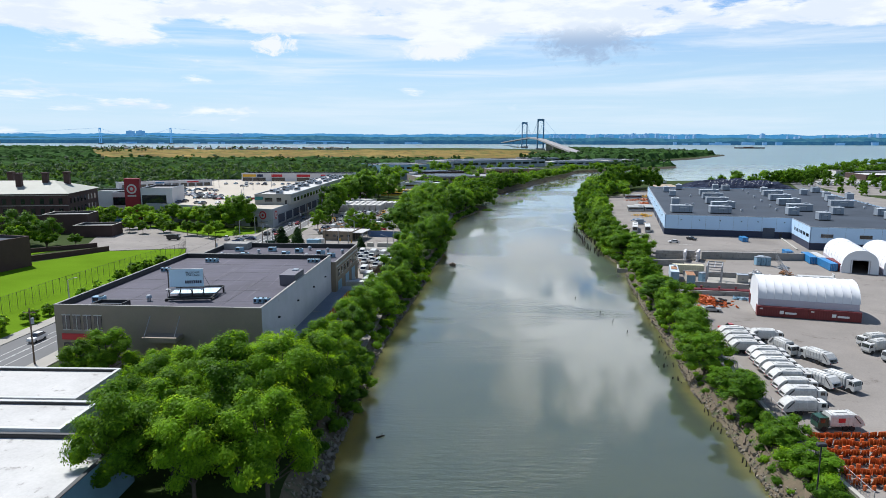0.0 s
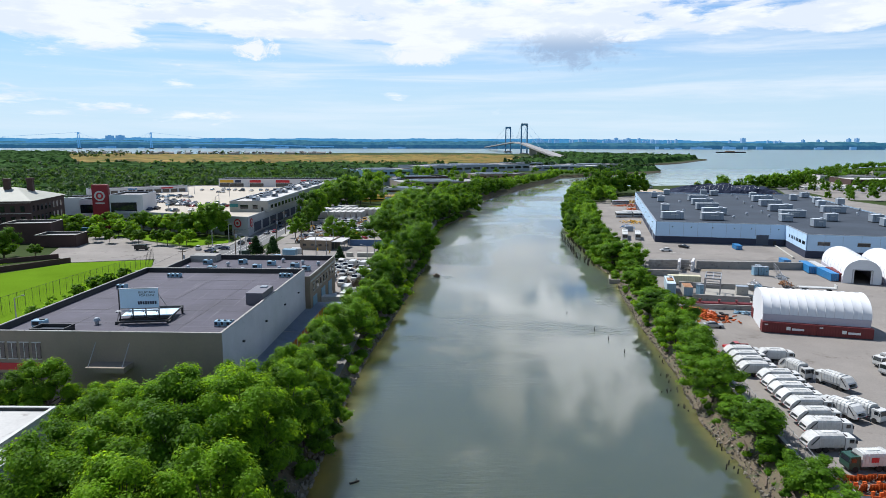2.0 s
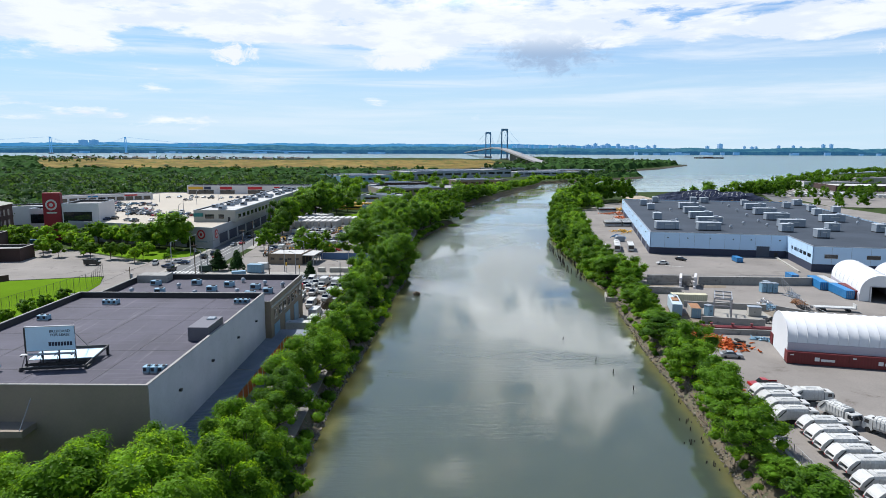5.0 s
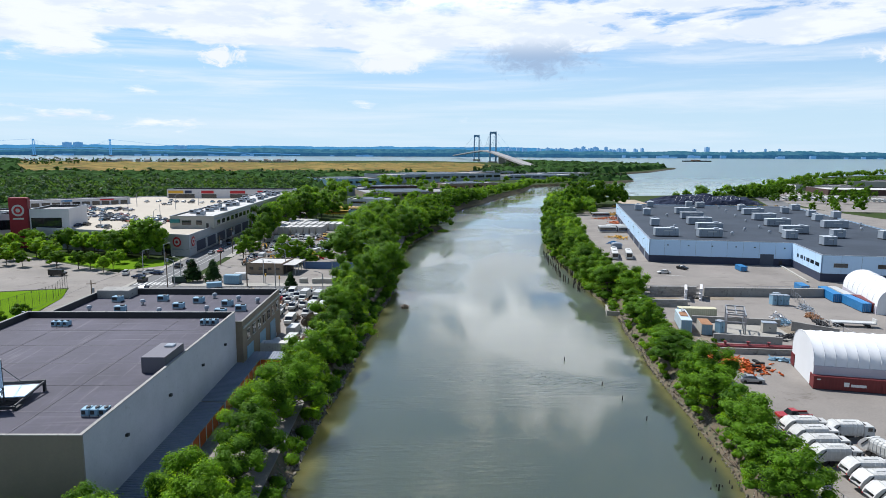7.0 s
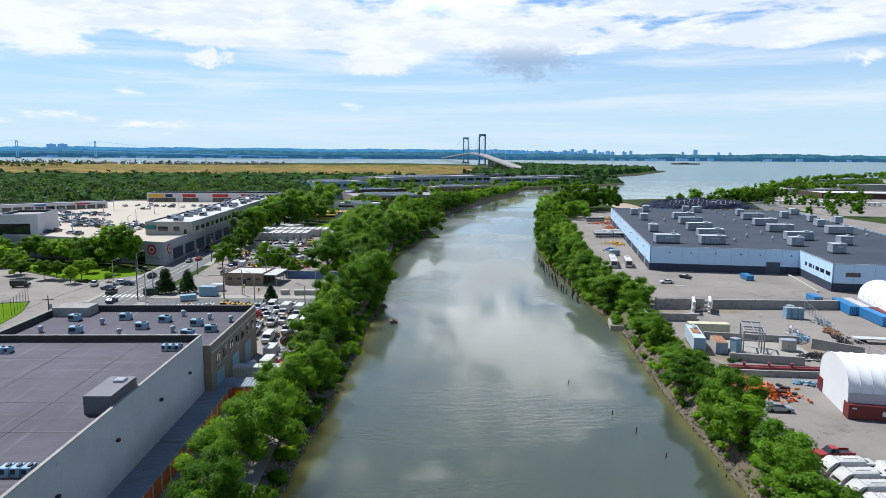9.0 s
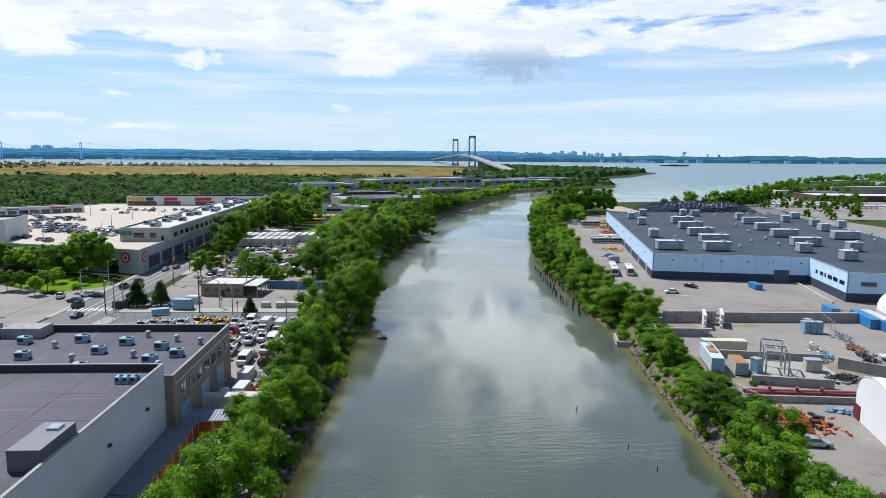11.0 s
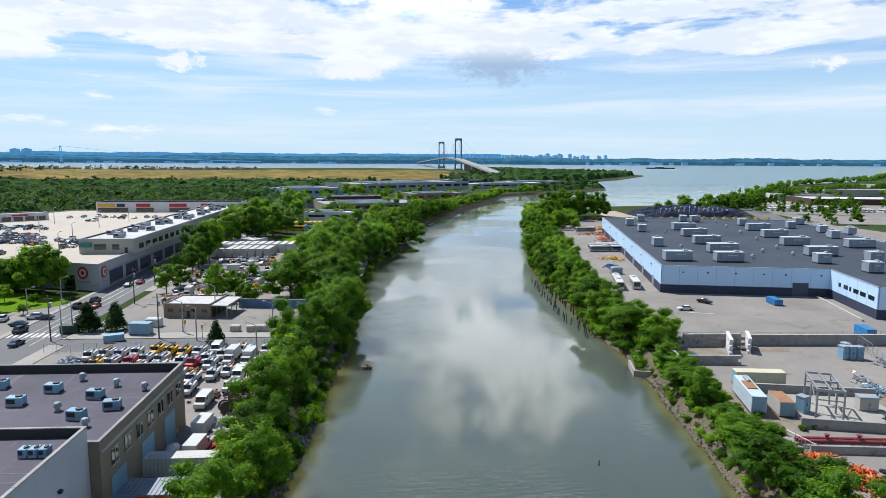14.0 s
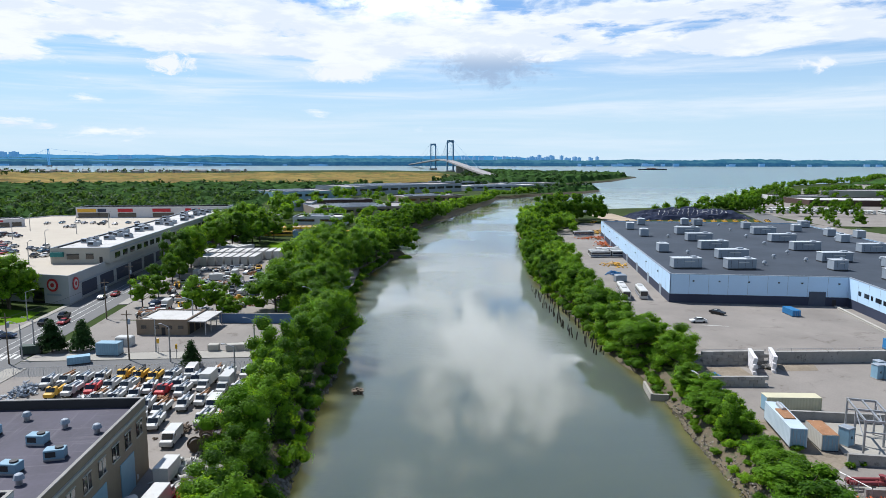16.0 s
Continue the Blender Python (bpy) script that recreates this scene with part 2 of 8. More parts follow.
def leaf_surf(name, base, dark, see_through=0.34, vary=0.55):
    """Foliage: colour varies from leaf to leaf and from plant to plant."""
    mat = bpy.data.materials.new(name)
    mat.use_nodes = True
    N = Nodes(mat.node_tree)
    geo = N.add("ShaderNodeNewGeometry")
    r = N.add("ShaderNodeObjectInfo").outputs["Random"]
    isl = geo.outputs["Random Per Island"]
    blot = N.noise(geo.outputs["Position"], 0.30, 3.0)
    k = N.math("ADD", N.math("MULTIPLY", isl, vary), N.math("MULTIPLY", N.math("SUBTRACT", blot, 0.23), 1.0), clamp=True)
    col = N.mix(k, N.rgb(*dark), N.rgb(*base))
    shade = N.math("ADD", N.math("MULTIPLY", N.math("SUBTRACT", r, 0.5), 0.7), 0.95)
    col = N.mix(1.0, col, N.xyz(N.math("POWER", shade, 1.3), shade, shade), "MULTIPLY")
    d = N.add("ShaderNodeBsdfPrincipled")
    N.put(d.inputs["Base Color"], N.mix(1.0, col, N.rgb(0.60, 0.60, 0.65), "MULTIPLY"))
    d.inputs["Roughness"].default_value = 0.5
    d.inputs["Specular IOR Level"].default_value = 0.06
    # thin leaves let the sun through in a yellower green
    t = N.add("ShaderNodeBsdfTranslucent")
    N.put(t.inputs[0], N.mix(1.0, col, N.rgb(1.85, 1.60, 0.6), "MULTIPLY"))
    m = N.add("ShaderNodeMixShader")
    m.inputs[0].default_value = see_through
    N.put(m.inputs[1], d.outputs[0])
    N.put(m.inputs[2], t.outputs[0])
    o = N.add("ShaderNodeOutputMaterial")
    N.put(o.inputs[0], m.outputs[0])
    return mat


M_scrub = surf("scrub_ground", (0.045, 0.068, 0.020), 0.95, fine=1.2, coarse=0.02, amount=0.4, bump=0.4, stain=(0.13, 0.12, 0.08), stain_cut=0.60, spec=0.05)
M_grass = surf("lawn", (0.125, 0.225, 0.014), 0.95, fine=2.0, coarse=0.05, amount=0.25, bump=0.4, spec=0.0)
M_links = surf("rough_grass", (0.225, 0.160, 0.048), 0.95, fine=0.06, coarse=0.012, amount=1.0, bump=0.3, stain=(0.070, 0.105, 0.022), stain_cut=0.49, spec=0.05)
M_asphalt = surf("asphalt", (0.256, 0.232, 0.208), 0.9, fine=3.0, coarse=0.06, amount=0.36, bump=0.15, stain=(0.146, 0.124, 0.106), stain_cut=0.55)
M_road = surf("road_asphalt", (0.15, 0.15, 0.15), 0.88, fine=3.0, coarse=0.09, amount=0.22, bump=0.15, stain=(0.10, 0.10, 0.10), stain_cut=0.6)
M_walk = surf("pavement_concrete", (0.36, 0.34, 0.30), 0.9, fine=4.0, coarse=0.2, amount=0.18)
M_deck = surf("deck_concrete", (0.50, 0.445, 0.365), 0.9, fine=2.0, coarse=0.04, amount=0.14, stain=(0.40, 0.36, 0.30), stain_cut=0.63)
M_roof = surf("roof_membrane", (0.070, 0.064, 0.090), 0.8, fine=1.5, coarse=0.10, amount=0.55, stain=(0.115, 0.105, 0.126), stain_cut=0.60)
def streaked(mat, along_x, along_y, pale, cut):
    """Adds long pale wear streaks to a surface."""
    N = Nodes(mat.node_tree, True)
    b = [n for n in mat.node_tree.nodes if n.type == "BSDF_PRINCIPLED"][0]
    col = b.inputs["Base Color"].links[0].from_socket
    at = N.add("ShaderNodeNewGeometry").outputs["Position"]
    for k, (sx, sy) in enumerate((along_x, along_y)):
        w = N.add("ShaderNodeMapping")
        w.inputs["Scale"].default_value = (sx, sy, 1.0)
        w.inputs["Rotation"].default_value = (0, 0, 0.063)
        N.put(w.inputs["Vector"], at)
        col = N.mix(N.step(N.noise(w.outputs[0], 1.0, 6.0, 0.7, 0.3), cut, cut + 0.22, 0.0, 0.6), col, N.rgb(*pale))
    N.put(b.inputs["Base Color"], col)


streaked(M_roof, (0.05, 0.9), (0.8, 0.045), (0.135, 0.125, 0.145), 0.54)
M_roof_dark = surf("roof_dark_membrane", (0.056, 0.070, 0.092), 0.85, fine=1.5, coarse=0.06, amount=0.4, stain=(0.080, 0.094, 0.118), stain_cut=0.58, spec=0.2)
M_roof_white = surf("roof_white_coating", (0.56, 0.55, 0.53), 0.85, fine=2.0, coarse=0.12, amount=0.25, stain=(0.27, 0.26, 0.24), stain_cut=0.55)
M_roof_grey = surf("roof_grey", (0.31, 0.30, 0.30), 0.8, fine=1.0, coarse=0.05, amount=0.3, stain=(0.25, 0.24, 0.23), stain_cut=0.57)
M_brown = surf("brown_block_wall", (0.29, 0.242, 0.19), 0.85, fine=3.0, coarse=0.2, amount=0.15)
M_white_wall = surf("white_painted_wall", (0.70, 0.68, 0.69), 0.8, fine=3.0, coarse=0.15, amount=0.10, stain=(0.48, 0.47, 0.45), stain_cut=0.66)
M_tan = surf("tan_brick", (0.29, 0.225, 0.16), 0.85, fine=5.0, coarse=0.3, amount=0.2)
M_brick = surf("dark_brick", (0.075, 0.042, 0.036), 0.85, fine=5.0, coarse=0.3, amount=0.25)
M_cream = surf("cream_render", (0.46, 0.44, 0.39), 0.85, fine=4.0, coarse=0.2, amount=0.12)
M_pale = surf("pale_metal_cladding", (0.56, 0.77, 1.0), 0.55, fine=3.0, coarse=0.08, amount=0.07, bump=0.05)
M_navy = surf("dark_base_paint", (0.036, 0.046, 0.085), 0.7, fine=3.0, coarse=0.2, amount=0.2)
M_concrete = surf("concrete", (0.33, 0.32, 0.30), 0.9, fine=4.0, coarse=0.25, amount=0.3, stain=(0.14, 0.135, 0.13), stain_cut=0.54, per_object=0.25)
M_steel = surf("galvanised_steel", (0.45, 0.46, 0.48), 0.45, 0.6, fine=6.0, coarse=0.5, amount=0.15, bump=0.05)
M_dark = surf("dark_steel", (0.03, 0.03, 0.033), 0.6, fine=6.0, coarse=0.5, amount=0.2, bump=0.05)
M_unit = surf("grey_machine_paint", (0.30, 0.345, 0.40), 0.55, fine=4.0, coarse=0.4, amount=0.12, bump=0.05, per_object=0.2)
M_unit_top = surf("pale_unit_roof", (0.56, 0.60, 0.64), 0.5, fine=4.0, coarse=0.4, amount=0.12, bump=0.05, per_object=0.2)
M_door = surf("dark_roller_door", (0.065, 0.085, 0.125), 0.5, fine=4.0, coarse=0.4, amount=0.15, bump=0.05)
M_unit_blue = surf("blue_grey_machine_paint", (0.24, 0.40, 0.52), 0.5, fine=4.0, coarse=0.4, amount=0.15, bump=0.05, per_object=0.25)
M_white = surf("white_vehicle_paint", (0.60, 0.60, 0.58), 0.4, fine=5.0, coarse=0.5, amount=0.14, bump=0.02, stain=(0.36, 0.34, 0.31), stain_cut=0.62, per_object=0.12)
M_tarp = surf("white_fabric", (0.80, 0.81, 0.83), 0.65, fine=3.0, coarse=0.2, amount=0.06, bump=0.05)
M_maroon = surf("maroon_container_paint", (0.165, 0.020, 0.022), 0.55, fine=4.0, coarse=0.3, amount=0.2, stain=(0.15, 0.05, 0.03), stain_cut=0.64)
M_blue = surf("blue_container_paint", (0.03, 0.20, 0.46), 0.5, fine=4.0, coarse=0.3, amount=0.18, per_object=0.3)
M_orange = surf("orange_paint", (0.62, 0.13, 0.02), 0.55, fine=4.0, coarse=0.4, amount=0.22, stain=(0.35, 0.09, 0.03), stain_cut=0.62)
M_red = surf("red_paint", (0.52, 0.02, 0.03), 0.5, fine=4.0, coarse=0.4, amount=0.12)
M_yellow = surf("yellow_paint", (0.75, 0.42, 0.03), 0.45, fine=4.0, coarse=0.4, amount=0.12, per_object=0.15)
M_rust = surf("rusted_metal", (0.34, 0.17, 0.08), 0.8, fine=4.0, coarse=0.5, amount=0.35, stain=(0.52, 0.42, 0.33), stain_cut=0.56)
M_wood = surf("weathered_wood", (0.16, 0.12, 0.085), 0.9, fine=6.0, coarse=0.6, amount=0.3)
M_pile = surf("rotted_pile_wood", (0.035, 0.030, 0.026), 0.9, fine=6.0, coarse=0.6, amount=0.3)
M_bark = surf("bark", (0.10, 0.08, 0.06), 0.95, fine=8.0, coarse=0.8, amount=0.35)
M_rock = surf("bank_stone", (0.25, 0.222, 0.180), 0.9, fine=5.0, coarse=0.5, amount=0.4, per_object=0.2)
M_mud = surf("bank_mud", (0.120, 0.092, 0.056), 0.85, fine=3.0, coarse=0.3, amount=0.5, bump=0.6, stain=(0.050, 0.072, 0.022), stain_cut=0.50)
M_tyre = surf("tyre_rubber", (0.02, 0.02, 0.02), 0.85, fine=8.0, coarse=1.0, amount=0.2, bump=0.05)
M_glass = surf("dark_glass", (0.02, 0.025, 0.03), 0.08, fine=1.0, coarse=0.2, amount=0.1, bump=0.0, spec=0.8)
M_line = surf("road_paint", (0.66, 0.66, 0.63), 0.8, fine=5.0, coarse=0.4, amount=0.2, stain=(0.30, 0.30, 0.29), stain_cut=0.60)
M_bridge = surf("bridge_steel_paint", (0.12, 0.26, 0.42), 0.6, fine=0.3, coarse=0.02, amount=0.12, bump=0.0)
M_leaf = leaf_surf("tree_leaves", (0.255, 0.500, 0.030), (0.014, 0.050, 0.009), 0.42, 0.40)
M_leaf_b = leaf_surf("bush_leaves", (0.330, 0.590, 0.028), (0.026, 0.085, 0.009), 0.46, 0.40)
# blue raised in the far leaf colours to stand in for haze
M_leaf_far = leaf_surf("far_hazed_leaves", (0.075, 0.155, 0.045), (0.022, 0.062, 0.028), 0.40, 0.3)
M_leaf_con = leaf_surf("evergreen_leaves", (0.045, 0.105, 0.025), (0.015, 0.045, 0.012), 0.15)


def water_surf():
    mat = bpy.data.materials.new("river_water")
    mat.use_nodes = True
    N = Nodes(mat.node_tree)
    at = N.add("ShaderNodeNewGeometry").outputs["Position"]
    silt = N.noise(at, 0.012, 4.0, 0.6, 0.5)
    col = N.mix(N.step(silt, 0.35, 0.65), N.rgb(0.040, 0.053, 0.040), N.rgb(0.054, 0.064, 0.044))
    # calm and ruffled stretches
    ruffle = N.step(N.noise(at, 0.016, 3.0, 0.5, 0.8), 0.47, 0.60, 0.05, 1.0)
    w = N.add("ShaderNodeMapping")
    w.inputs["Scale"].default_value = (0.22, 1.1, 1.0)
    N.put(w.inputs["Vector"], at)
    waves = N.math("ADD", N.math("MULTIPLY", N.noise(w.outputs[0], 0.9, 3.0, 0.6), 0.8), N.math("MULTIPLY", N.noise(w.outputs[0], 3.2, 2.0, 0.5), 0.2))
    bp = N.add("ShaderNodeBump")
    N.put(bp.inputs["Strength"], N.math("MULTIPLY", ruffle, 0.42))
    bp.inputs["Distance"].default_value = 0.35
    N.put(bp.inputs["Height"], waves)
    b = N.add("ShaderNodeBsdfPrincipled")
    far = N.add("ShaderNodeSeparateXYZ")
    N.put(far.inputs[0], at)
    col = N.mix(N.step(far.outputs[1], 140.0, 420.0), col, N.rgb(0.145, 0.165, 0.150))     # paler further along, the brighter sky reflection put into the colour
    # paler olive painted along both banks to lift the shade of the trees
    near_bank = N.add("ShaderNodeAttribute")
    near_bank.attribute_name = "bank_lift"
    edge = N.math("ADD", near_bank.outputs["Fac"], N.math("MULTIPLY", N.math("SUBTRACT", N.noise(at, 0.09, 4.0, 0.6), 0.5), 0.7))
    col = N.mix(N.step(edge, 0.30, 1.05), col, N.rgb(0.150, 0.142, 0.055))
    open_water = N.step(far.outputs[1], 550.0, 1300.0)
    N.put(b.inputs["Base Color"], N.mix(open_water, col, N.rgb(0.070, 0.130, 0.140)))
    N.put(b.inputs["Roughness"], N.math("ADD", N.math("MULTIPLY", open_water, 0.26), 0.03))
    b.subsurface_method = "BURLEY"                 # silt in the water spreads the sunlight
    b.inputs["Subsurface Weight"].default_value = 1.0
    b.inputs["Subsurface Radius"].default_value = (1.0, 0.9, 0.6)
    b.inputs["Subsurface Scale"].default_value = 16.0
    b.inputs["IOR"].default_value = 1.5
    N.put(b.inputs["Normal"], bp.outputs[0])
    o = N.add("ShaderNodeOutputMaterial")
    N.put(o.inputs[0], b.outputs[0])
    return mat


M_water = water_surf()

# ---- land and water ----
from mathutils.geometry import tessellate_polygon

WEST = [(-14, -300), (-14, -60), (-15.5, 40), (-16.5, 72), (-16.0, 90), (-15.6, 106), (-14.4, 130), (-12.8, 150), (-10.4, 166), (-8.6, 184), (-6.4, 200), (-4.6, 219), (-3.6, 232), (-1.0, 248), (1.0, 268), (1.8, 305), (4.0, 345), (7.0, 364), (11.5, 386),
        (19, 409), (23, 424), (31.5, 430), (32, 436), (27, 447), (25, 470), (25, 487), (35, 529), (62, 600), (83, 648), (108, 713), (158, 825), (180, 900), (255, 965), (330, 1010), (375, 1060), (385, 1110),
        (360, 1150), (330, 1200), (420, 1330), (560, 1480), (660, 1640), (752, 1780), (740, 1850), (640, 1960), (560, 2150), (480, 2350), (330, 2560), (180, 2750), (40, 2820),
        (-380, 2720), (-900, 2450), (-1400, 2700), (-2600, 3300), (-4600, 3600)]
EAST = [(44, -300), (44.5, 30), (45, 75), (47.0, 91), (48.2, 112), (52.8, 137), (57.3, 175), (62.4, 208), (66.2, 226), (67.4, 242), (67.5, 260), (71.5, 300), (72.5, 325), (78, 370),
        (86.5, 405), (100.5, 470), (122, 575), (150, 640), (198, 688), (262, 702), (330, 716), (430, 800), (600, 1010), (770, 1190), (1000, 1330), (1400, 1720), (2500, 2300), (4600, 2500)]


def resample(line, gap):
    out = [Vector((*line[0], 0))]
    for a, b in zip(line, line[1:]):
        a, b = Vector((*a, 0)), Vector((*b, 0))
        n = max(1, int((b - a).length / (gap if a.y < 480 else 25)))
        out += [a.lerp(b, (i + 1) / n) for i in range(n)]
    return out


def shore(line, inland):
    """The bank in four steps up from the water, and the flat land behind: inland is +1 where the land lies to the right of the line."""
    pts = resample(line, 3.0)
    rows = []
    for i, p in enumerate(pts):
        d = (pts[min(i + 1, len(pts) - 1)] - pts[max(i - 1, 0)]).normalized()
        n = Vector((d.y, -d.x, 0)) * inland
        w = 0.8 * noise.noise(p * 0.13)
        rows.append([p + n * (off + w) + Vector((0, 0, z + j * noise.noise(p * 0.4 + Vector((off, 0, 0))))) for off, z, j in
                     ((-2.0, -1.2, 0), (0.0, 0.0, 0.12), (1.2, 0.8, 0.4), (2.4, 1.9, 0.4), (3.8, G, 0))])
    return rows


land, bank = Shape(), Shape()
for line, inland, rim in ((WEST, -1, [(-4600, -300)]), (EAST, 1, [(4600, -300)])):
    rows = shore(line, inland)
    n = len(bank.v)
    bank.add([p for r in rows for p in r], [])
    for i in range(len(rows) - 1):
        for j in range(4):
            q = (n + i * 5 + j, n + (i + 1) * 5 + j, n + (i + 1) * 5 + j + 1, n + i * 5 + j + 1)
            bank.f.append(q if inland > 0 else q[::-1])
    top = [r[4] for r in rows] + [Vector((*p, G)) for p in rim]
    tris = tessellate_polygon([top])
    land.add(top, [t for t in tris])
for f_i, f in enumerate(land.f):
    a, b, c3 = (Vector(land.v[i]) for i in f)
    if (b - a).cross(c3 - a).z < 0:
        land.f[f_i] = f[::-1]
ground = solo("ground", land, M_scrub, "flat land of scrub, dirt and grass along the creek", "ground", kind="structure")
solo("riverbank", bank, M_mud, "sloping muddy river bank with stones", "bank", kind="structure")
wide_water = Shape().add([(-4900, -400, 0), (4900, -400, 0), (4900, 640, 0), (4900, 4900, 0), (-4900, 4900, 0), (-4900, 640, 0)], [])
rows_y = list(range(-400, 640, 8)) + [640]
bank_lift = [1.0, 1.0, 1.0, 0.0, 0.0, 1.0]
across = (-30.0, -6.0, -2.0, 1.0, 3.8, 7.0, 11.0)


def reach(line, y):
    """Where a bank's line stands at y."""
    for a, b in zip(line, line[1:]):
        if a[1] <= y <= b[1]:
            return a[0] + (b[0] - a[0]) * (y - a[1]) / (b[1] - a[1])
    return line[-1][0]


first = len(wide_water.v)
for y in rows_y:
    w, e = reach(WEST, y), reach(EAST, y)
    at_x = [-4900] + [w + k for k in across] + [(w + e) / 2] + [e - k * .6 for k in reversed(across)] + [4900]
    wide_water.v += [(x, y, 0) for x in at_x]
    bank_lift += [1, 1, 1, 1, .9, .55, .2, 0, 0, 0, .2, .55, .9, 1, 1, 1, 1]
cols = 17
for i in range(len(rows_y) - 1):
    for j in range(cols - 1):
        k = first + i * cols + j
        wide_water.f.append((k, k + 1, k + cols + 1, k + cols))
last = first + (len(rows_y) - 1) * cols
wide_water.f.append(tuple(range(last, last + cols)) + (3, 4))
water = solo("water", wide_water, M_water, "calm grey-green river water reflecting the clouds", "river", kind="structure")
# how strongly each point takes the painted bank tint
depth = water.data.attributes.new("bank_lift", "FLOAT", "POINT")
depth.data.foreach_set("value", [float(v) for v in bank_lift])


def sheet(name, pts, z, material, label, category, thick=0.12, kind="structure"):
    """A flat paved or planted piece of the ground, with its edge."""
    area = sum(a[0] * b[1] - b[0] * a[1] for a, b in zip(pts, pts[1:] + pts[:1]))
    return solo(name, Shape().prism(pts if area > 0 else pts[::-1], z - thick, z), material, label, category, kind=kind)


# streets: the right-hand edge of the avenue, and its width
AVENUE = [(-93, -80), (-87, 40), (-82, 115), (-77, 190), (-71.5, 255), (-69.5, 320), (-67.5, 400), (-63, 520), (-52, 700), (-40, 900)]


def beside(line, off):
    out = []
    for i, p in enumerate(line):
        a, b = Vector(line[max(i - 1, 0)]), Vector(line[min(i + 1, len(line) - 1)])
        d = (b - a).normalized()
        out.append((p[0] + d.y * off, p[1] - d.x * off))
    return out


def strip(name, line, off0, off1, z, material, label, category, kind="structure", thick=0.12):
    return sheet(name, beside(line, off0) + beside(line, off1)[::-1], z, material, label, category, thick, kind)


strip("road", AVENUE, 0, -14.5, G + 0.06, M_road, "grey asphalt avenue with worn lane lines", "road")
sheet("road", [(-72, 249), (-14, 247), (-12, 256), (-71, 260)], G + 0.08, M_road, "grey asphalt side street ending at the creek", "road")
for off0, off1 in ((-4.6, -4.75), (-9.6, -9.75), (-7.1, -7.2), (-7.35, -7.45)):
    for a, b in ((1, 3), (4, 8)):
        strip("trim", AVENUE[a:b + 1], off0, off1, G + 0.085, M_line, "worn white painted lane line", "road marking", thick=0.02)

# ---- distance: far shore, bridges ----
def backdrop_surf(name, lo, hi, haze_glow, scale=0.02):
    """Distant land and buildings, their blue haze put in as a faint emission."""
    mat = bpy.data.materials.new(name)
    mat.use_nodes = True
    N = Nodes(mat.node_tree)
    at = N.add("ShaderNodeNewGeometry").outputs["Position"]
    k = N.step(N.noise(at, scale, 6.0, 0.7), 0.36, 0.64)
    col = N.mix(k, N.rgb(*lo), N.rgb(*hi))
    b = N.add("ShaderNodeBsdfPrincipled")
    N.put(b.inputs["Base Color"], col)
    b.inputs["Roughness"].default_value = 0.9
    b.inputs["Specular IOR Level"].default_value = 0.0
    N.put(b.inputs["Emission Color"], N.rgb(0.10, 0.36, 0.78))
    b.inputs["Emission Strength"].default_value = haze_glow
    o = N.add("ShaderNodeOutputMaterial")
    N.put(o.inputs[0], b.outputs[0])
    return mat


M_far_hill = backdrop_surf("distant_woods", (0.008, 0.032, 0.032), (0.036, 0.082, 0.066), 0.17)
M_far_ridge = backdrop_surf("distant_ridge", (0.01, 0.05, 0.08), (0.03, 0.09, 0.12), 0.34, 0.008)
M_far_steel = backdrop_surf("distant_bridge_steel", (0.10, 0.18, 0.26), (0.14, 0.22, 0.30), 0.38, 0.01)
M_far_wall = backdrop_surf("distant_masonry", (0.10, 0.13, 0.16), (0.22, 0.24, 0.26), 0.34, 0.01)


def ridge(name, y_at, x0, x1, low, high, material, label, seed, gap=14.0):
    """A long wooded rise with an uneven treetop line."""
    s, r = Shape(), random.Random(seed)
    n = int((x1 - x0) / gap)
    for i in range(n + 1):
        x = x0 + i * gap
        y = y_at(x)
        swell = low + (high - low) * (0.5 + 0.5 * noise.noise(Vector((x * 0.0016, seed, 0))) + 0.35 * noise.noise(Vector((x * 0.006, seed, 4))))
        top = swell + 3.0 * r.random() + 3.0 * noise.noise(Vector((x * 0.03, seed, 2)))
        s.v += [(x, y - 12, -0.5), (x, y, 0.45 * top + 3 * r.random()), (x, y + 40, 0.72 * top + 3 * r.random()), (x, y + 90, top), (x, y + 130, -0.5)]
    for i in range(n):
        s.f += [(i * 5 + j, i * 5 + 5 + j, i * 5 + 6 + j, i * 5 + 1 + j) for j in range(4)]
    return solo(name, s, material, label, "distant land", kind="structure")


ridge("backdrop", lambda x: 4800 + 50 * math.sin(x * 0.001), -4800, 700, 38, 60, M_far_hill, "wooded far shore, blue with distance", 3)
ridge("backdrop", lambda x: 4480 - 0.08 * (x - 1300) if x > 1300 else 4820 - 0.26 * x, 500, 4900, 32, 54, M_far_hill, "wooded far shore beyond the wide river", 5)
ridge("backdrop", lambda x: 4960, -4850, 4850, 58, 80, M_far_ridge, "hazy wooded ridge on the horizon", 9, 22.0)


def far_block(x, y, w, d, h):
    b = thing("apartment_block", "pale distant apartment block above the trees", "building", pose(x, y, 0), "distant apartment blocks")
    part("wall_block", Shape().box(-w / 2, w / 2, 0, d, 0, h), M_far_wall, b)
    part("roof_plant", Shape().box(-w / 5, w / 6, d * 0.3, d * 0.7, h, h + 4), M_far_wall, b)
    return b


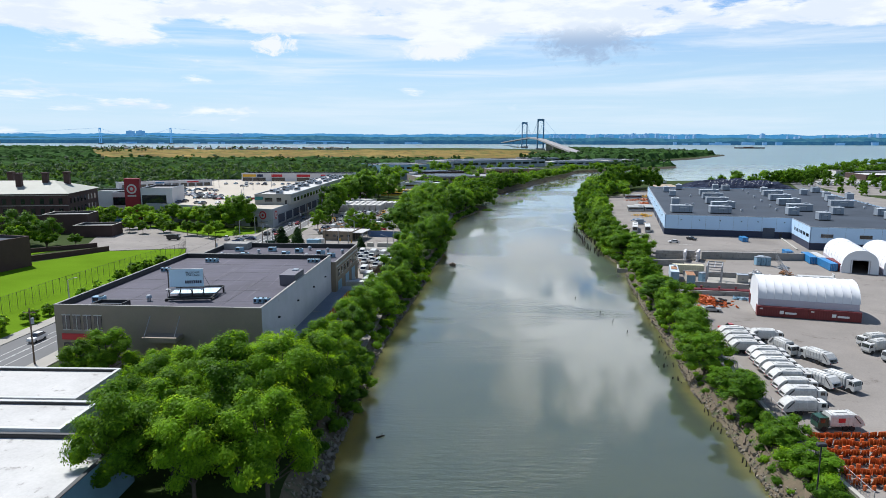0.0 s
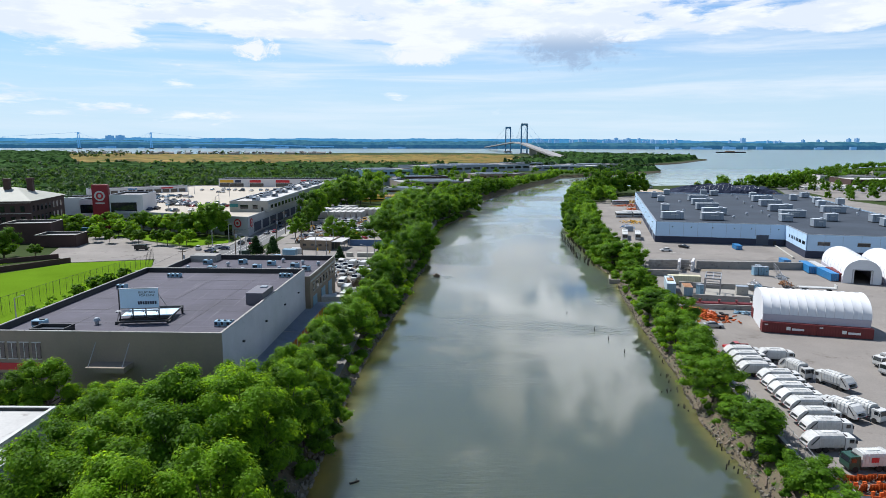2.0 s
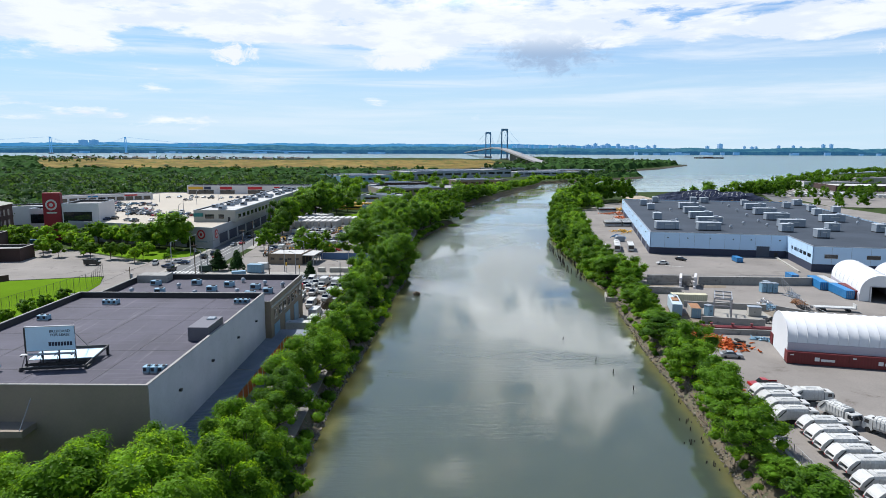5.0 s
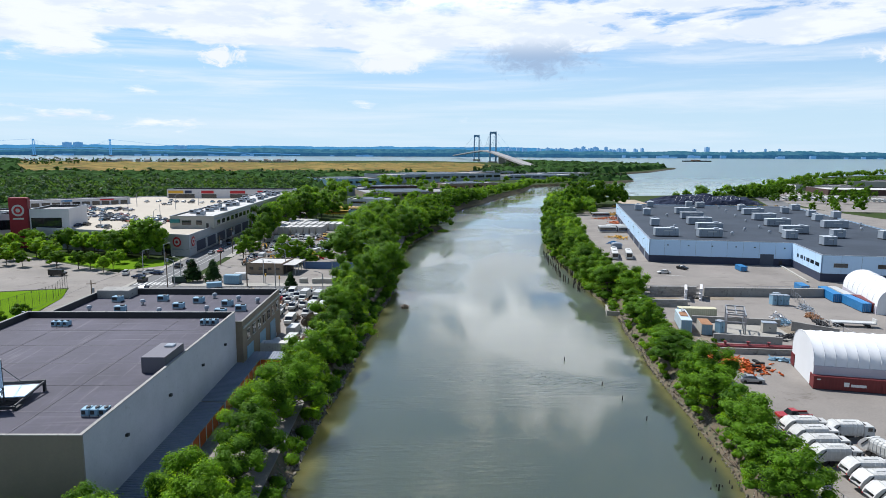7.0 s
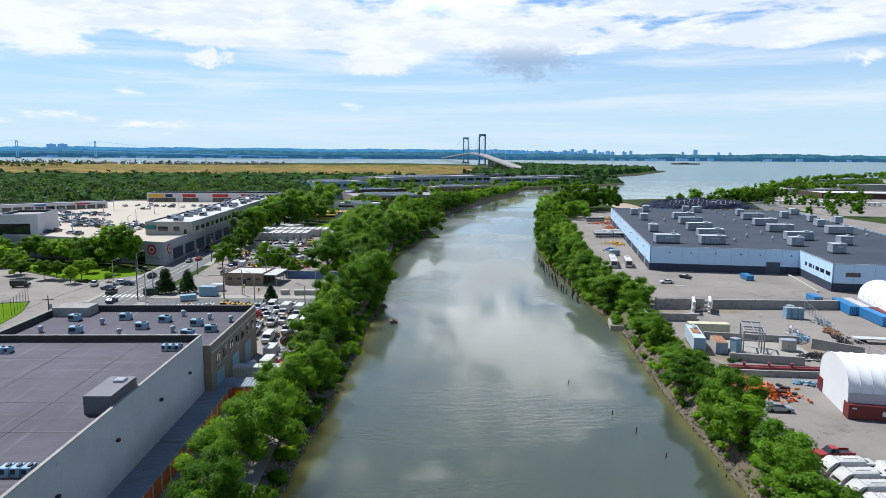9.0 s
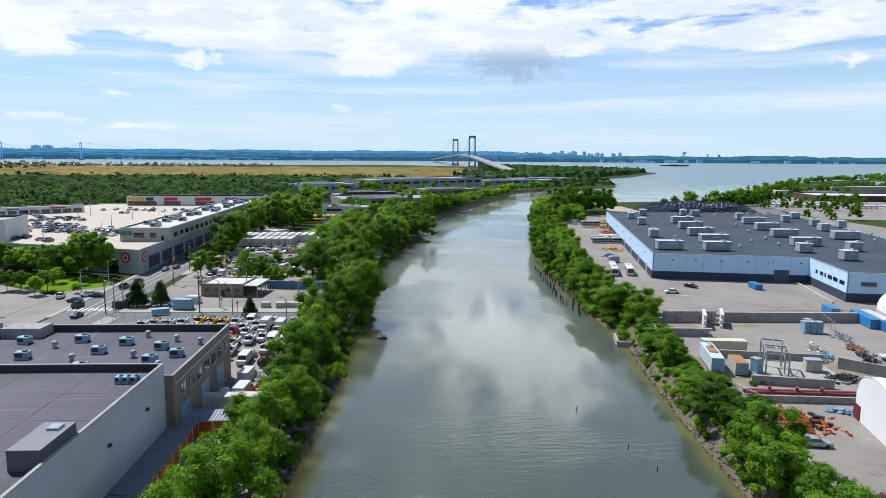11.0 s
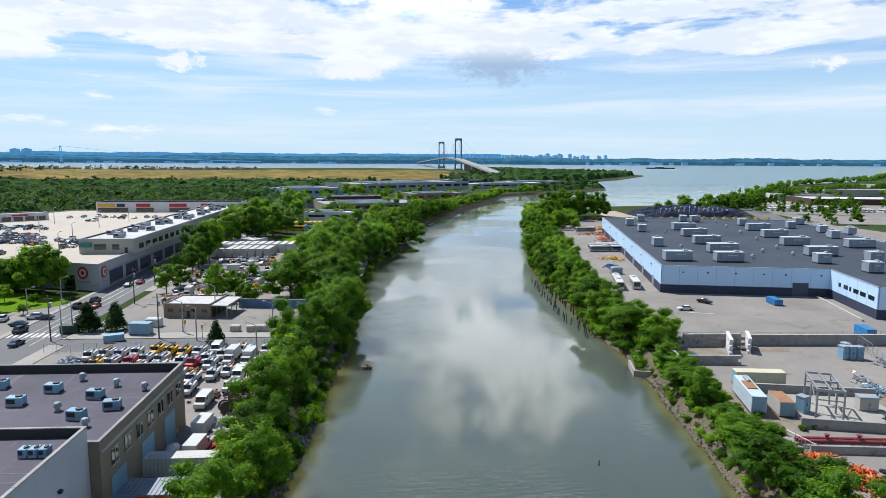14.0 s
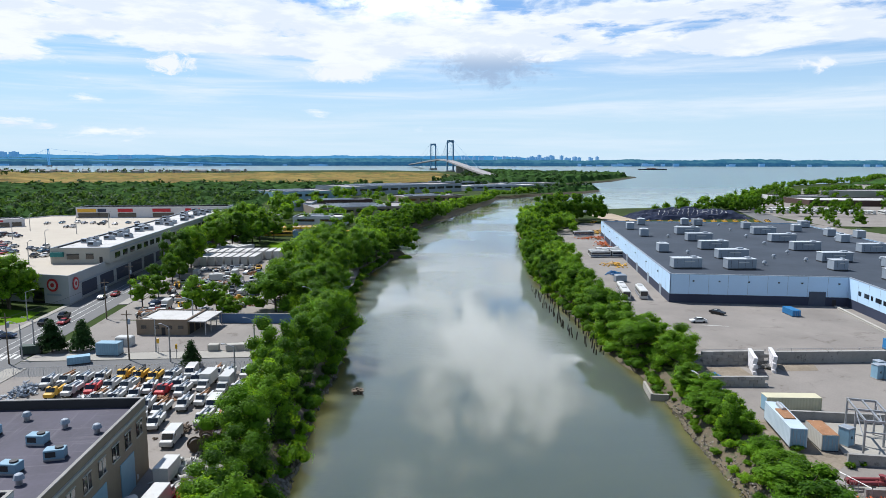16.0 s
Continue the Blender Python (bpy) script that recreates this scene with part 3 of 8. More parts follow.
far_rnd = random.Random(21)
for x, w, h in ((-2270, 50, 88), (-2196, 52, 89), (-1500, 80, 66), (1390, 24, 76), (1480, 30, 74), (2330, 28, 76), (3120, 20, 74), (3180, 22, 76), (1560, 20, 73)):
    far_block(x, 4900, w, 30, h)
for i in range(60):
    x = far_rnd.choice((far_rnd.uniform(900, 4300), far_rnd.uniform(1250, 1900), far_rnd.uniform(700, 1500)))
    far_block(x, 4860 + far_rnd.uniform(0, 60), far_rnd.uniform(8, 24), 24, far_rnd.uniform(52, 68))
for i in range(26):
    x = far_rnd.choice((far_rnd.uniform(1500, 2300), far_rnd.uniform(2300, 4200)))
    b = solo("shore_building", Shape().box(-15, far_rnd.uniform(5, 30), 0, 14, 0, far_rnd.uniform(7, 20)), M_far_wall, "small pale building on the far waterfront", "building",
             pose(x, 4440 - 0.08 * (x - 1300), 0.2), "far waterfront buildings")
for i in range(22):
    x = far_rnd.uniform(-2300, 300)
    solo("shore_building", Shape().box(-15, far_rnd.uniform(5, 30), 0, 14, 0, far_rnd.uniform(7, 13)), M_far_wall, "small pale building on the far waterfront", "building",
         pose(x, 4725, 0.2), "far waterfront buildings")


def suspension_bridge(label, t1, t2, tower_h, deck_z, width, leg, side1, side2, leg_gap, cable_r=0.6, steel=None, road=None):
    """Two portal towers, cables, hangers, and a deck with sloping approaches on piers."""
    steel, road = steel or M_bridge, road or M_bridge
    b = thing("suspension_bridge", label, "bridge")
    t1, t2 = Vector((*t1, 0)), Vector((*t2, 0))
    d = (t2 - t1).normalized()
    n = Vector((d.y, -d.x, 0))
    ang = math.atan2(d.y, d.x)
    for t in (t1, t2):
        s = Shape()
        m = Matrix.Translation(t) @ Matrix.Rotation(ang, 4, "Z")
        g = leg_gap / 2
        for k in (-1, 1):
            s.add([m @ Vector(p) for p in ((-leg, k * g - leg * .6, 0), (leg, k * g - leg * .6, 0), (leg, k * g + leg * .6, 0), (-leg, k * g + leg * .6, 0),
                                           (-leg * .7, k * g * .96 - leg * .45, tower_h), (leg * .7, k * g * .96 - leg * .45, tower_h), (leg * .7, k * g * .96 + leg * .45, tower_h), (-leg * .7, k * g * .96 + leg * .45, tower_h))],
                  [(3, 2, 1, 0), (4, 5, 6, 7), (0, 1, 5, 4), (1, 2, 6, 5), (2, 3, 7, 6), (3, 0, 4, 7)])
        # round-headed portal
        for i in range(10):
            a0, a1 = math.pi * i / 10, math.pi * (i + 1) / 10
            y0, y1 = g * .9 * math.cos(a0), g * .9 * math.cos(a1)
            z0, z1 = tower_h - 16 + 9 * math.sin(a0), tower_h - 16 + 9 * math.sin(a1)
            s.add([m @ Vector(p) for p in ((-leg * .6, y0, z0), (-leg * .6, y1, z1), (-leg * .6, y1, tower_h), (-leg * .6, y0, tower_h), (leg * .6, y0, z0), (leg * .6, y1, z1), (leg * .6, y1, tower_h), (leg * .6, y0, tower_h))],
                  [(0, 1, 2, 3), (7, 6, 5, 4), (0, 4, 5, 1), (3, 2, 6, 7)])
        tower = part("tower", s, steel, b, "blue-grey steel portal tower")
        part("pier", Shape().box(-9, 9, -g - 5, g + 5, -1, 7, m), M_concrete, tower)
    ends = (Vector((*side1, 0)), Vector((*side2, 0)))
    line = [(ends[0], G + 6), (t1, deck_z), (t1.lerp(t2, .5), deck_z + 5), (t2, deck_z), (ends[1], G + 12)]
    deck = Shape()
    pts = []
    for (a, za), (c, zc) in zip(line, line[1:]):
        pts += [(a.lerp(c, i / 10), za + (zc - za) * i / 10) for i in range(10)]
    pts.append(line[-1])
    for i, (p, z) in enumerate(pts):
        q = pts[min(i + 1, len(pts) - 1)][0] - pts[max(i - 1, 0)][0]
        q.normalize()
        side = Vector((q.y, -q.x, 0)) * width / 2
        for k, zz in ((-1, z - 3.5), (1, z - 3.5), (1, z + 1.0), (-1, z + 1.0)):
            deck.v.append(p + side * k + Vector((0, 0, zz)))
    for i in range(len(pts) - 1):
        deck.f += [(i * 4 + j, i * 4 + (j + 1) % 4, i * 4 + 4 + (j + 1) % 4, i * 4 + 4 + j) for j in range(4)]
    part("deck", deck, road, b, "pale roadway deck")
    for (p, z), (p2, z2) in zip(pts[1:10:2], pts[2:10:2]):
        part("approach_pier", Shape().box(-2.5, 2.5, -width / 2.2, width / 2.2, -1, z - 3, Matrix.Translation(p) @ Matrix.Rotation(ang, 4, "Z")), M_concrete, b)
    for k in (-1, 1):
        o = n * (leg_gap / 2 * k)
        cable = Shape()
        chain = []
        for a, za, c, zc, sag in ((ends[0].lerp(t1, .35), deck_z * .6, t1, tower_h, .25), (t1, tower_h, t2, tower_h, None), (t2, tower_h, t2.lerp(ends[1], .65), deck_z * .7, .25)):
            for i in range(13):
                u = i / 12
                z = za + (zc - za) * u - (sag * 40 * u * (1 - u) if sag else 4 * (tower_h - deck_z - 8) * u * (1 - u))
                chain.append(a.lerp(c, u) + o + Vector((0, 0, z)))
        for a, c in zip(chain, chain[1:]):
            if (c - a).length > 0.5:
                cable.tube(a, c, cable_r, n=5)
        part("main_cable", cable, steel, b)
        for i in range(1, 24):
            hang = Shape()
            u = i / 24
            p = t1.lerp(t2, u) + o
            hang.tube(p + Vector((0, 0, deck_z)), p + Vector((0, 0, tower_h - 4 * (tower_h - deck_z - 8) * u * (1 - u))), 0.16, n=4)
            part("hanger", hang, steel, b)
    return b


suspension_bridge("blue-grey suspension bridge with two arched portal towers", (364, 2500), (372, 3060), 115, 42, 26, 4.2, (332, 1600), (385, 4300), 22, 0.35, None, M_roof_grey)
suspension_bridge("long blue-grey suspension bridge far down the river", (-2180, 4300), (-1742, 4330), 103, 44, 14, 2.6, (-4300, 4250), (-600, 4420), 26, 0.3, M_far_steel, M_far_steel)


# small houses between the links and the water
def far_house(w, d, h, roof_mat):
    b = thing("house", "small distant house with a pitched roof among trees", "house", None, "distant houses")
    part("wall_block", Shape().box(-w / 2, w / 2, -d / 2, d / 2, 0, h), M_cream, b)
    part("pitched_roof", Shape().add([(-w / 2 - .5, -d / 2 - .5, h), (w / 2 + .5, -d / 2 - .5, h), (w / 2 + .5, d / 2 + .5, h), (-w / 2 - .5, d / 2 + .5, h), (-w / 2 - .5, 0, h + 3.2), (w / 2 + .5, 0, h + 3.2)],
                                     [(0, 1, 5, 4), (2, 3, 4, 5), (1, 2, 5), (3, 0, 4), (3, 2, 1, 0)]), roof_mat, b)
    return b


houses = [far_house(14, 9, 6, M_brown), far_house(18, 10, 6, M_roof_grey), far_house(12, 9, 7, M_brick)]
placed = set()
for i in range(54):
    k = i % 3
    m = pose(-1250 + 17 * i + far_rnd.uniform(-6, 6), 2330 + far_rnd.uniform(0, 110), G, 0, 0, far_rnd.choice((0, 90, 20)))
    if k in placed:
        copy_thing(houses[k], m)
    else:
        placed.add(k)
        houses[k].matrix_basis = m

# ---- west bank: the flat-roofed store building by the creek ----
def rect(w, d):
    return [(0, 0), (w, 0), (w, d), (0, d)]


def flat_block(name, label, m, w, d, z0, z1, wall, roof, rim=0.45, rim_h=0.9, wall_label="", cap=None):
    """A flat-roofed block with thick walls, a sunken roof and a coping; its corner is at m."""
    b = thing(name, label, "building", m)
    for nm, x0, x1, y0, y1 in (("front_wall", 0, w, 0, rim), ("back_wall", 0, w, d - rim, d), ("side_wall", 0, rim, rim, d - rim), ("side_wall", w - rim, w, rim, d - rim)):
        part(nm, Shape().box(x0, x1, y0, y1, z0, z1), wall, b, wall_label)
    part("roof", Shape().box(rim, w - rim, rim, d - rim, z1 - rim_h - 0.3, z1 - rim_h), roof, b)
    for x0, x1, y0, y1 in ((rim + .003, w - rim - .003, rim + .003, rim + .08), (rim + .003, w - rim - .003, d - rim - .08, d - rim - .003), (rim + .003, rim + .08, rim + .09, d - rim - .09), (w - rim - .08, w - rim - .003, rim + .09, d - rim - .09)):
        part("parapet_lining", Shape().box(x0, x1, y0, y1, z1 - rim_h, z1 - .02), M_dark, b)
    c = Shape()
    for x0, x1, y0, y1 in ((-.05, w + .05, -.05, rim + .05), (-.05, w + .05, d - rim - .05, d + .05), (-.05, rim + .05, rim + .06, d - rim - .06), (w - rim - .05, w + .05, rim + .06, d - rim - .06)):
        c.box(x0, x1, y0, y1, z1 + 0.003, z1 + 0.12)
    part("coping", c, cap or M_cream, b)
    return b


A = 3.6                                # turn of the building's plan, clockwise
M_side_wall = surf("grey_painted_block", (0.60, 0.58, 0.62), 0.85, fine=3.0, coarse=0.22, amount=0.16, stain=(0.46, 0.445, 0.47), stain_cut=0.57)
STORE = pose(-74.4, 115.2, G, 0, 0, -A)
store = flat_block("store_building", "large flat-roofed block building with brown front and white side wall", STORE, 40.6, 57.5, 0, 13.0, M_side_wall, M_roof, rim=.32, rim_h=1.1, cap=M_concrete)
[o for o in store.children if o.name.startswith("front_wall")][0].data.materials[0] = M_brown
# seams of the roof covering
M_roof_seam = surf("roof_seam_tape", (0.145, 0.137, 0.155), 0.8, fine=1.5, coarse=0.3, amount=0.5, stain=(0.10, 0.094, 0.11), stain_cut=0.5)
for i in range(1, 6):
    part("roof_seam", Shape().box(0.5, 40.1, 57.5 / 6 * i - .06, 57.5 / 6 * i + .06, 11.9, 11.93), M_roof_seam, store)
for x in (10.2, 20.3, 30.4):
    part("roof_seam", Shape().box(x - .05, x + .05, .5, 57.0, 11.931, 11.95), M_roof_seam, store)
for i, x in enumerate((1.5, 3.6, 5.7, 7.8)):
    w = part("window", Shape().box(x, x + 1.5, -.12, -.003, 8.2, 11.0), M_glass, store)
    part("window_frame", Shape().box(x - .1, x + 1.6, -.09, -.004, 11.0, 11.15).box(x - .1, x + 1.6, -.09, -.004, 8.05, 8.2).box(x + .7, x + .8, -.16, -.12, 8.2, 11.0), M_white, w)
part("sign_panel", Shape().box(1.2, 9.0, -.2, -.003, 6.2, 7.4), M_red, store, "red sign panel over the shopfront")
for x in (1.4, 4.0, 6.6):
    part("shop_window", Shape().box(x, x + 2.2, -.1, -.003, 0.6, 5.6), M_glass, store)
c = part("canopy", Shape().box(18.6, 25.2, -3.2, -.003, 6.9, 7.8), M_brown, store, "flat entrance canopy hung on rods")
part("stay_rod", Shape().tube((19, -3, 7.8), (19, -.1, 11.2), .07, n=5), M_steel, c)
part("stay_rod", Shape().tube((24.8, -3, 7.8), (24.8, -.1, 11.2), .07, n=5), M_steel, c)
for y in (10, 24, 38, 50):
    part("wall_light", Shape().box(40.6, 41.0, y, y + .5, 8.4, 8.75), M_dark, store)
M_ribgrey = surf("grey_sheet_metal", (0.15, 0.145, 0.17), 0.55, 0.2, fine=4.0, coarse=0.4, amount=0.15, bump=0.05)
pent = part("roof_house", Shape().box(36.6, 40.1, 24.5, 32, 11.9, 14.3), M_ribgrey, store, "grey metal stair house on the roof")
part("hatch", Shape().soft(38, 39.4, 29.5, 31, 14.3, 14.6, .1), M_unit, pent)

STORE2 = STORE @ pose(-0.4, 57.6, 0)
rear = flat_block("rear_building", "lower flat-roofed tan brick building with upper windows", STORE2, 42.3, 31.5, 0, 11.0, M_tan, M_roof, rim=.32, rim_h=1.3, cap=M_concrete)
part("stair_head", Shape().box(0.5, 8.0, 26.5, 31.1, 9.7, 11.6), M_concrete, rear, "pale block at the roof corner")
for i in range(7):
    y = 3.0 + 4.1 * i
    w = part("window", Shape().box(42.3, 42.38, y, y + 2.0, 6.6, 8.6), M_glass, rear)
    part("window_frame", Shape().box(42.3, 42.46, y - .12, y + 2.12, 6.4, 6.6).box(42.3, 42.46, y - .12, y + 2.12, 8.6, 8.75).box(42.3, 42.44, y + .94, y + 1.06, 6.6, 8.6), M_cream, w)
for y in (2.5, 12.5, 21.5):
    part("loading_door", Shape().box(42.3, 42.42, y, y + 4.6, 0.0, 5.2), M_unit_blue, rear, "blue roll-up loading door")
part("cornice", Shape().box(42.3, 42.55, 0.2, 31.3, 9.5, 9.9), M_cream, rear)


def roof_unit(l, w, h, material):
    """A packaged air-handling unit with its hood, grille and legs."""
    u = thing("roof_air_unit", "blue-grey air-conditioning unit on the flat roof", "air conditioner", None, "roof air units")
    part("casing", Shape().soft(-l / 2, l / 2, -w / 2, w / 2, .25, h, .06), material, u)
    part("grille", Shape().box(-l * .4, l * .1, -w / 2 - .03, -w / 2, h * .35, h * .85), M_dark, u)
    part("fan_cowl", Shape().tube((l * .2, 0, h), (l * .2, 0, h + .2), w * .32, n=12), M_dark, u)
    part("base_rail", Shape().box(-l / 2, l / 2, -w / 2, -w / 2 + .15, 0, .25).box(-l / 2, l / 2, w / 2 - .15, w / 2, 0, .25), M_steel, u)
    return u


def roof_vent():
    v = thing("roof_ventilator", "small round metal ventilator on the flat roof", "vent", None, "roof vents")
    part("neck", Shape().tube((0, 0, 0), (0, 0, .7), .35, n=10), M_steel, v)
    part("hood", Shape().tube((0, 0, .7), (0, 0, 1.1), .65, .5, n=10).ball((0, 0, 1.1), .5, 10, 3, 0.0, .5), M_unit, v)
    return v


unit = roof_unit(2.3, 1.5, 1.35, M_unit_blue)
vent = roof_vent()
spots = ((7, 23, 1), (12, 13.5, 1), (17, 24, 1), (23.5, 16.5, 1), (26, 22, 1), (33.5, 19, 1), (34.5, 11, 1), (37.8, 14.5, 1), (24.8, 7, 1), (34.5, 24, 0), (21, 12, 0), (30.5, 14, 0), (28, 27, 0), (39.5, 22, 0), (5, 14, 0), (14, 20, 0), (37, 8, 0))
for k, (x, y, big) in enumerate(spots):
    m = STORE2 @ pose(x, y, 9.7, 0, 0, (k * 37) % 20 - 10)
    if big:
        copy_thing(unit, m)
    else:
        copy_thing(vent, m)
for x, y in ((36.8, 8.6), (37.9, 8.6), (39.0, 8.6), (36.2, 52.3), (37.3, 52.3), (38.4, 52.3), (9.0, 51), (10.1, 51), (11.2, 51), (3.2, 38), (4.3, 38)):
    copy_thing(unit, STORE @ pose(x, y, 11.9) @ Matrix.Diagonal((.42, .9, .75, 1)))
unit.matrix_basis = STORE @ pose(5.2, 6.5, 11.9)
vent.matrix_basis = STORE @ pose(14.5, 8.5, 11.9)
curb = thing("roof_curb", "dark sheet-metal kerb round a roof opening", "roof curb", STORE @ pose(6.5, 1.5, 11.9))
part("rim", Shape().box(0, 6, 0, .2, 0, 1.1).box(0, 6, 3.3, 3.5, 0, 1.1).box(0, .2, .2, 3.3, 0, 1.1).box(5.8, 6, .2, 3.3, 0, 1.1), M_dark, curb)
part("cover", Shape().box(.2, 5.8, .2, 3.3, 0, .5), M_roof_dark, curb)


def writing(text, size, material, parent, m, label=""):
    """Raised lettering with the built-in font."""
    cu = bpy.data.curves.new("lettering", "FONT")
    cu.body, cu.size, cu.extrude, cu.align_x, cu.align_y = text, size, 0.02, "CENTER", "CENTER"
    cu.materials.append(material)
    ob = new("lettering", cu)
    ob.parent, ob.matrix_basis = parent, m
    return tagged(ob, label)


M_board = surf("pale_blue_board", (0.62, 0.82, 0.98), 0.6, fine=2.0, coarse=0.3, amount=0.08, bump=0.02)


def billboard(m):
    b = thing("billboard", "pale blue roof billboard with dark lettering on black steel frame", "billboard", m)
    panel = part("panel", Shape().box(0, 6.7, 0, .25, 2.7, 6.3), M_board, b, "pale blue board with letters")
    part("board_rim", Shape().box(-.1, 6.8, -.03, .28, 6.3, 6.4).box(-.1, 6.8, -.03, .28, 2.6, 2.7), M_steel, panel)
    writing("BILLBOARD\nFOR LEASE", .56, M_navy, panel, pose(4.75, -.03, 5.3, 90), "dark blue lettering")
    for i in range(8):
        part("number_bar", Shape().box(3.1 + i * .42, 3.42 + i * .42, -.05, -.003, 3.35, 3.95), M_navy, panel)
    # low dark frame, reaching back to the right of the board
    for y in (-1.3, .6):
        part("base_beam", Shape().box(-.6, 8.6, y - .16, y + .16, .25, .6), M_dark, b)
    for x in (-.5, 8.5):
        part("foot", Shape().box(x - .2, x + .2, -1.5, .8, 0, .25), M_dark, b)
    for x in (-.3, 2.0, 4.3, 6.6):
        part("post", Shape().box(x - .09, x + .09, .3, .48, 0.6, 6.2), M_dark, b)
        part("outrigger", Shape().box(x - .08, x + .08, -1.3, .3, 2.2, 2.32), M_dark, b)
        part("brace", Shape().tube((x, 5.6, 1.5), (x, .5, 5.2), .05, n=5), M_dark, b)
        part("strut", Shape().tube((x, -1.25, .6), (x, .3, 2.3), .06, n=5), M_dark, b)
    part("walkway", Shape().box(-.5, 7.0, -1.2, -.4, 2.33, 2.42), M_steel, b)
    part("deck_plate", Shape().box(-.2, 8.9, .7, 5.4, 1.05, 1.15), M_board, b, "pale sheet deck between the beams")
    part("rear_beam", Shape().box(-.4, 9.6, 5.5, 5.8, 1.2, 1.6), M_dark, b)
    part("side_beam", Shape().tube((8.5, -1.2, .6), (9.5, 5.6, 1.4), .16, n=6), M_dark, b)
    for x in (-.2, 9.4):
        part("rear_foot", Shape().box(x - .15, x + .15, 5.4, 5.9, 0, 1.2), M_dark, b)
    return b


billboard(pose(-55.5, 123.9, G + 11.9, 0, 0, 6))


# ---- storage row along the store's side wall ----
M_ribroof = surf("ribbed_metal_roof", (0.26, 0.29, 0.34), .5, .3, fine=3, coarse=.2, amount=.15)


def storage_row(m, l, w, n, label):
    s = thing("storage_row", label, "storage units", m)
    part("body", Shape().box(0, w, 0, l, 0, 2.5), M_cream, s)
    roof = Shape()
    k = int(l / .6)
    line = [(l * (i + f) / k, z) for i in range(k) for f, z in ((0, 0), (.6, 0), (.7, .08), (.9, .08))] + [(l, 0)]
    for y, z in line:
        roof.v += [(-.05, y, 2.75 + z), (w + .1, y, 2.55 + z)]
    roof.f = [(2 * i, 2 * i + 1, 2 * i + 3, 2 * i + 2) for i in range(len(line) - 1)]
    part("roof", roof, M_ribroof, s, "ribbed blue-grey metal roof")
    for i in range(n):
        y = l / n * i
        part("roller_door", Shape().box(w + .003, w + .06, y + .2, y + l / n - .2, 0.05, 2.3), M_orange, s, "orange roller door")
        part("pilaster", Shape().box(w + .003, w + .12, y - .1, y + .1, 0, 2.45), M_white_wall, s)
    return s


storage_row(pose(-33.9, 116, G, 0, 0, -3.2), 33, 4.4, 11, "row of storage units with orange doors and metal roof")
storage_row(pose(-32.0, 149.5, G, 0, 0, -3.2), 26.5, 4.4, 9, "second row of storage units with orange doors")
storage_row(pose(-29.5, 177.2, G, 0, 0, -93.2), 8.6, 4.2, 3, "short cross row of storage units with orange doors")

# ---- vehicles (forward is +x) ----
def paint(name, c, rough=0.3, metal=0.0):
    return surf(name, c, rough, metal, fine=5.0, coarse=0.6, amount=0.06, bump=0.0, spec=0.6)


P_silver, P_black, P_navy = paint("silver_car_paint", (0.42, 0.44, 0.46), .3, .5), paint("black_car_paint", (0.012, 0.012, 0.014)), paint("navy_car_paint", (0.02, 0.05, 0.13))
P_red, P_wht, P_grey, P_teal = paint("red_car_paint", (0.38, 0.015, 0.015)), paint("white_car_paint", (0.75, 0.75, 0.74)), paint("grey_car_paint", (0.11, 0.115, 0.12)), paint("blue_car_paint", (0.04, 0.17, 0.30))


def side(s, pts, w0, w1=None):
    """A side outline in x and z drawn out across y; w1: half width of each point, if it tapers."""
    n = len(pts)
    hw = [w0] * n if w1 is None else w1
    v = [(p[0], -h, p[1]) for p, h in zip(pts, hw)] + [(p[0], h, p[1]) for p, h in zip(pts, hw)]
    return s.add(v, [tuple(range(n)), tuple(range(2 * n - 1, n - 1, -1))] + [((i + 1) % n, i, n + i, n + (i + 1) % n) for i in range(n)])


wheel_data = {}


def wheels(parent, xs, y, r, w=0.28):
    """Tyres with a hub, one object each."""
    if (r, w) not in wheel_data:
        wheel_data[r, w] = Shape().tube((0, -w / 2, 0), (0, w / 2, 0), r, n=10).mesh("wheel"), Shape().tube((0, -w / 2 - .02, 0), (0, w / 2 + .02, 0), r * .5, n=8).mesh("rim")
    for x in xs:
        for k in (-1, 1):
            part("wheel", wheel_data[r, w][0], M_tyre, parent, m=pose(x, k * y, r))


def car(colour, label, group, suv=False):
    c = thing("car", label, "car", None, group)
    h = .25 if suv else 0
    b = side(Shape(), [(-2.2, .35), (2.15, .35), (2.3, .6), (2.2, .82 + h), (1.0, .95 + h), (-1.75, 1.0 + h), (-2.3, .9 + h), (-2.3, .55)], .88)
    part("body", b, colour, c)
    g = side(Shape(), [(1.05, .95 + h), (.35, 1.40 + 1.6 * h), (-1.0 - 1.6 * h, 1.42 + 1.6 * h), (-1.85 - h, 1.0 + h)], 0, [.80, .64, .64, .80])
    part("glasshouse", g, M_glass, c)
    part("roof", Shape().soft(-1.0 - 1.5 * h, .32, -.63, .63, 1.40 + 1.6 * h, 1.47 + 1.6 * h, .05), colour, c)
    wheels(c, (-1.4, 1.4), .8, .33, .22)
    return c


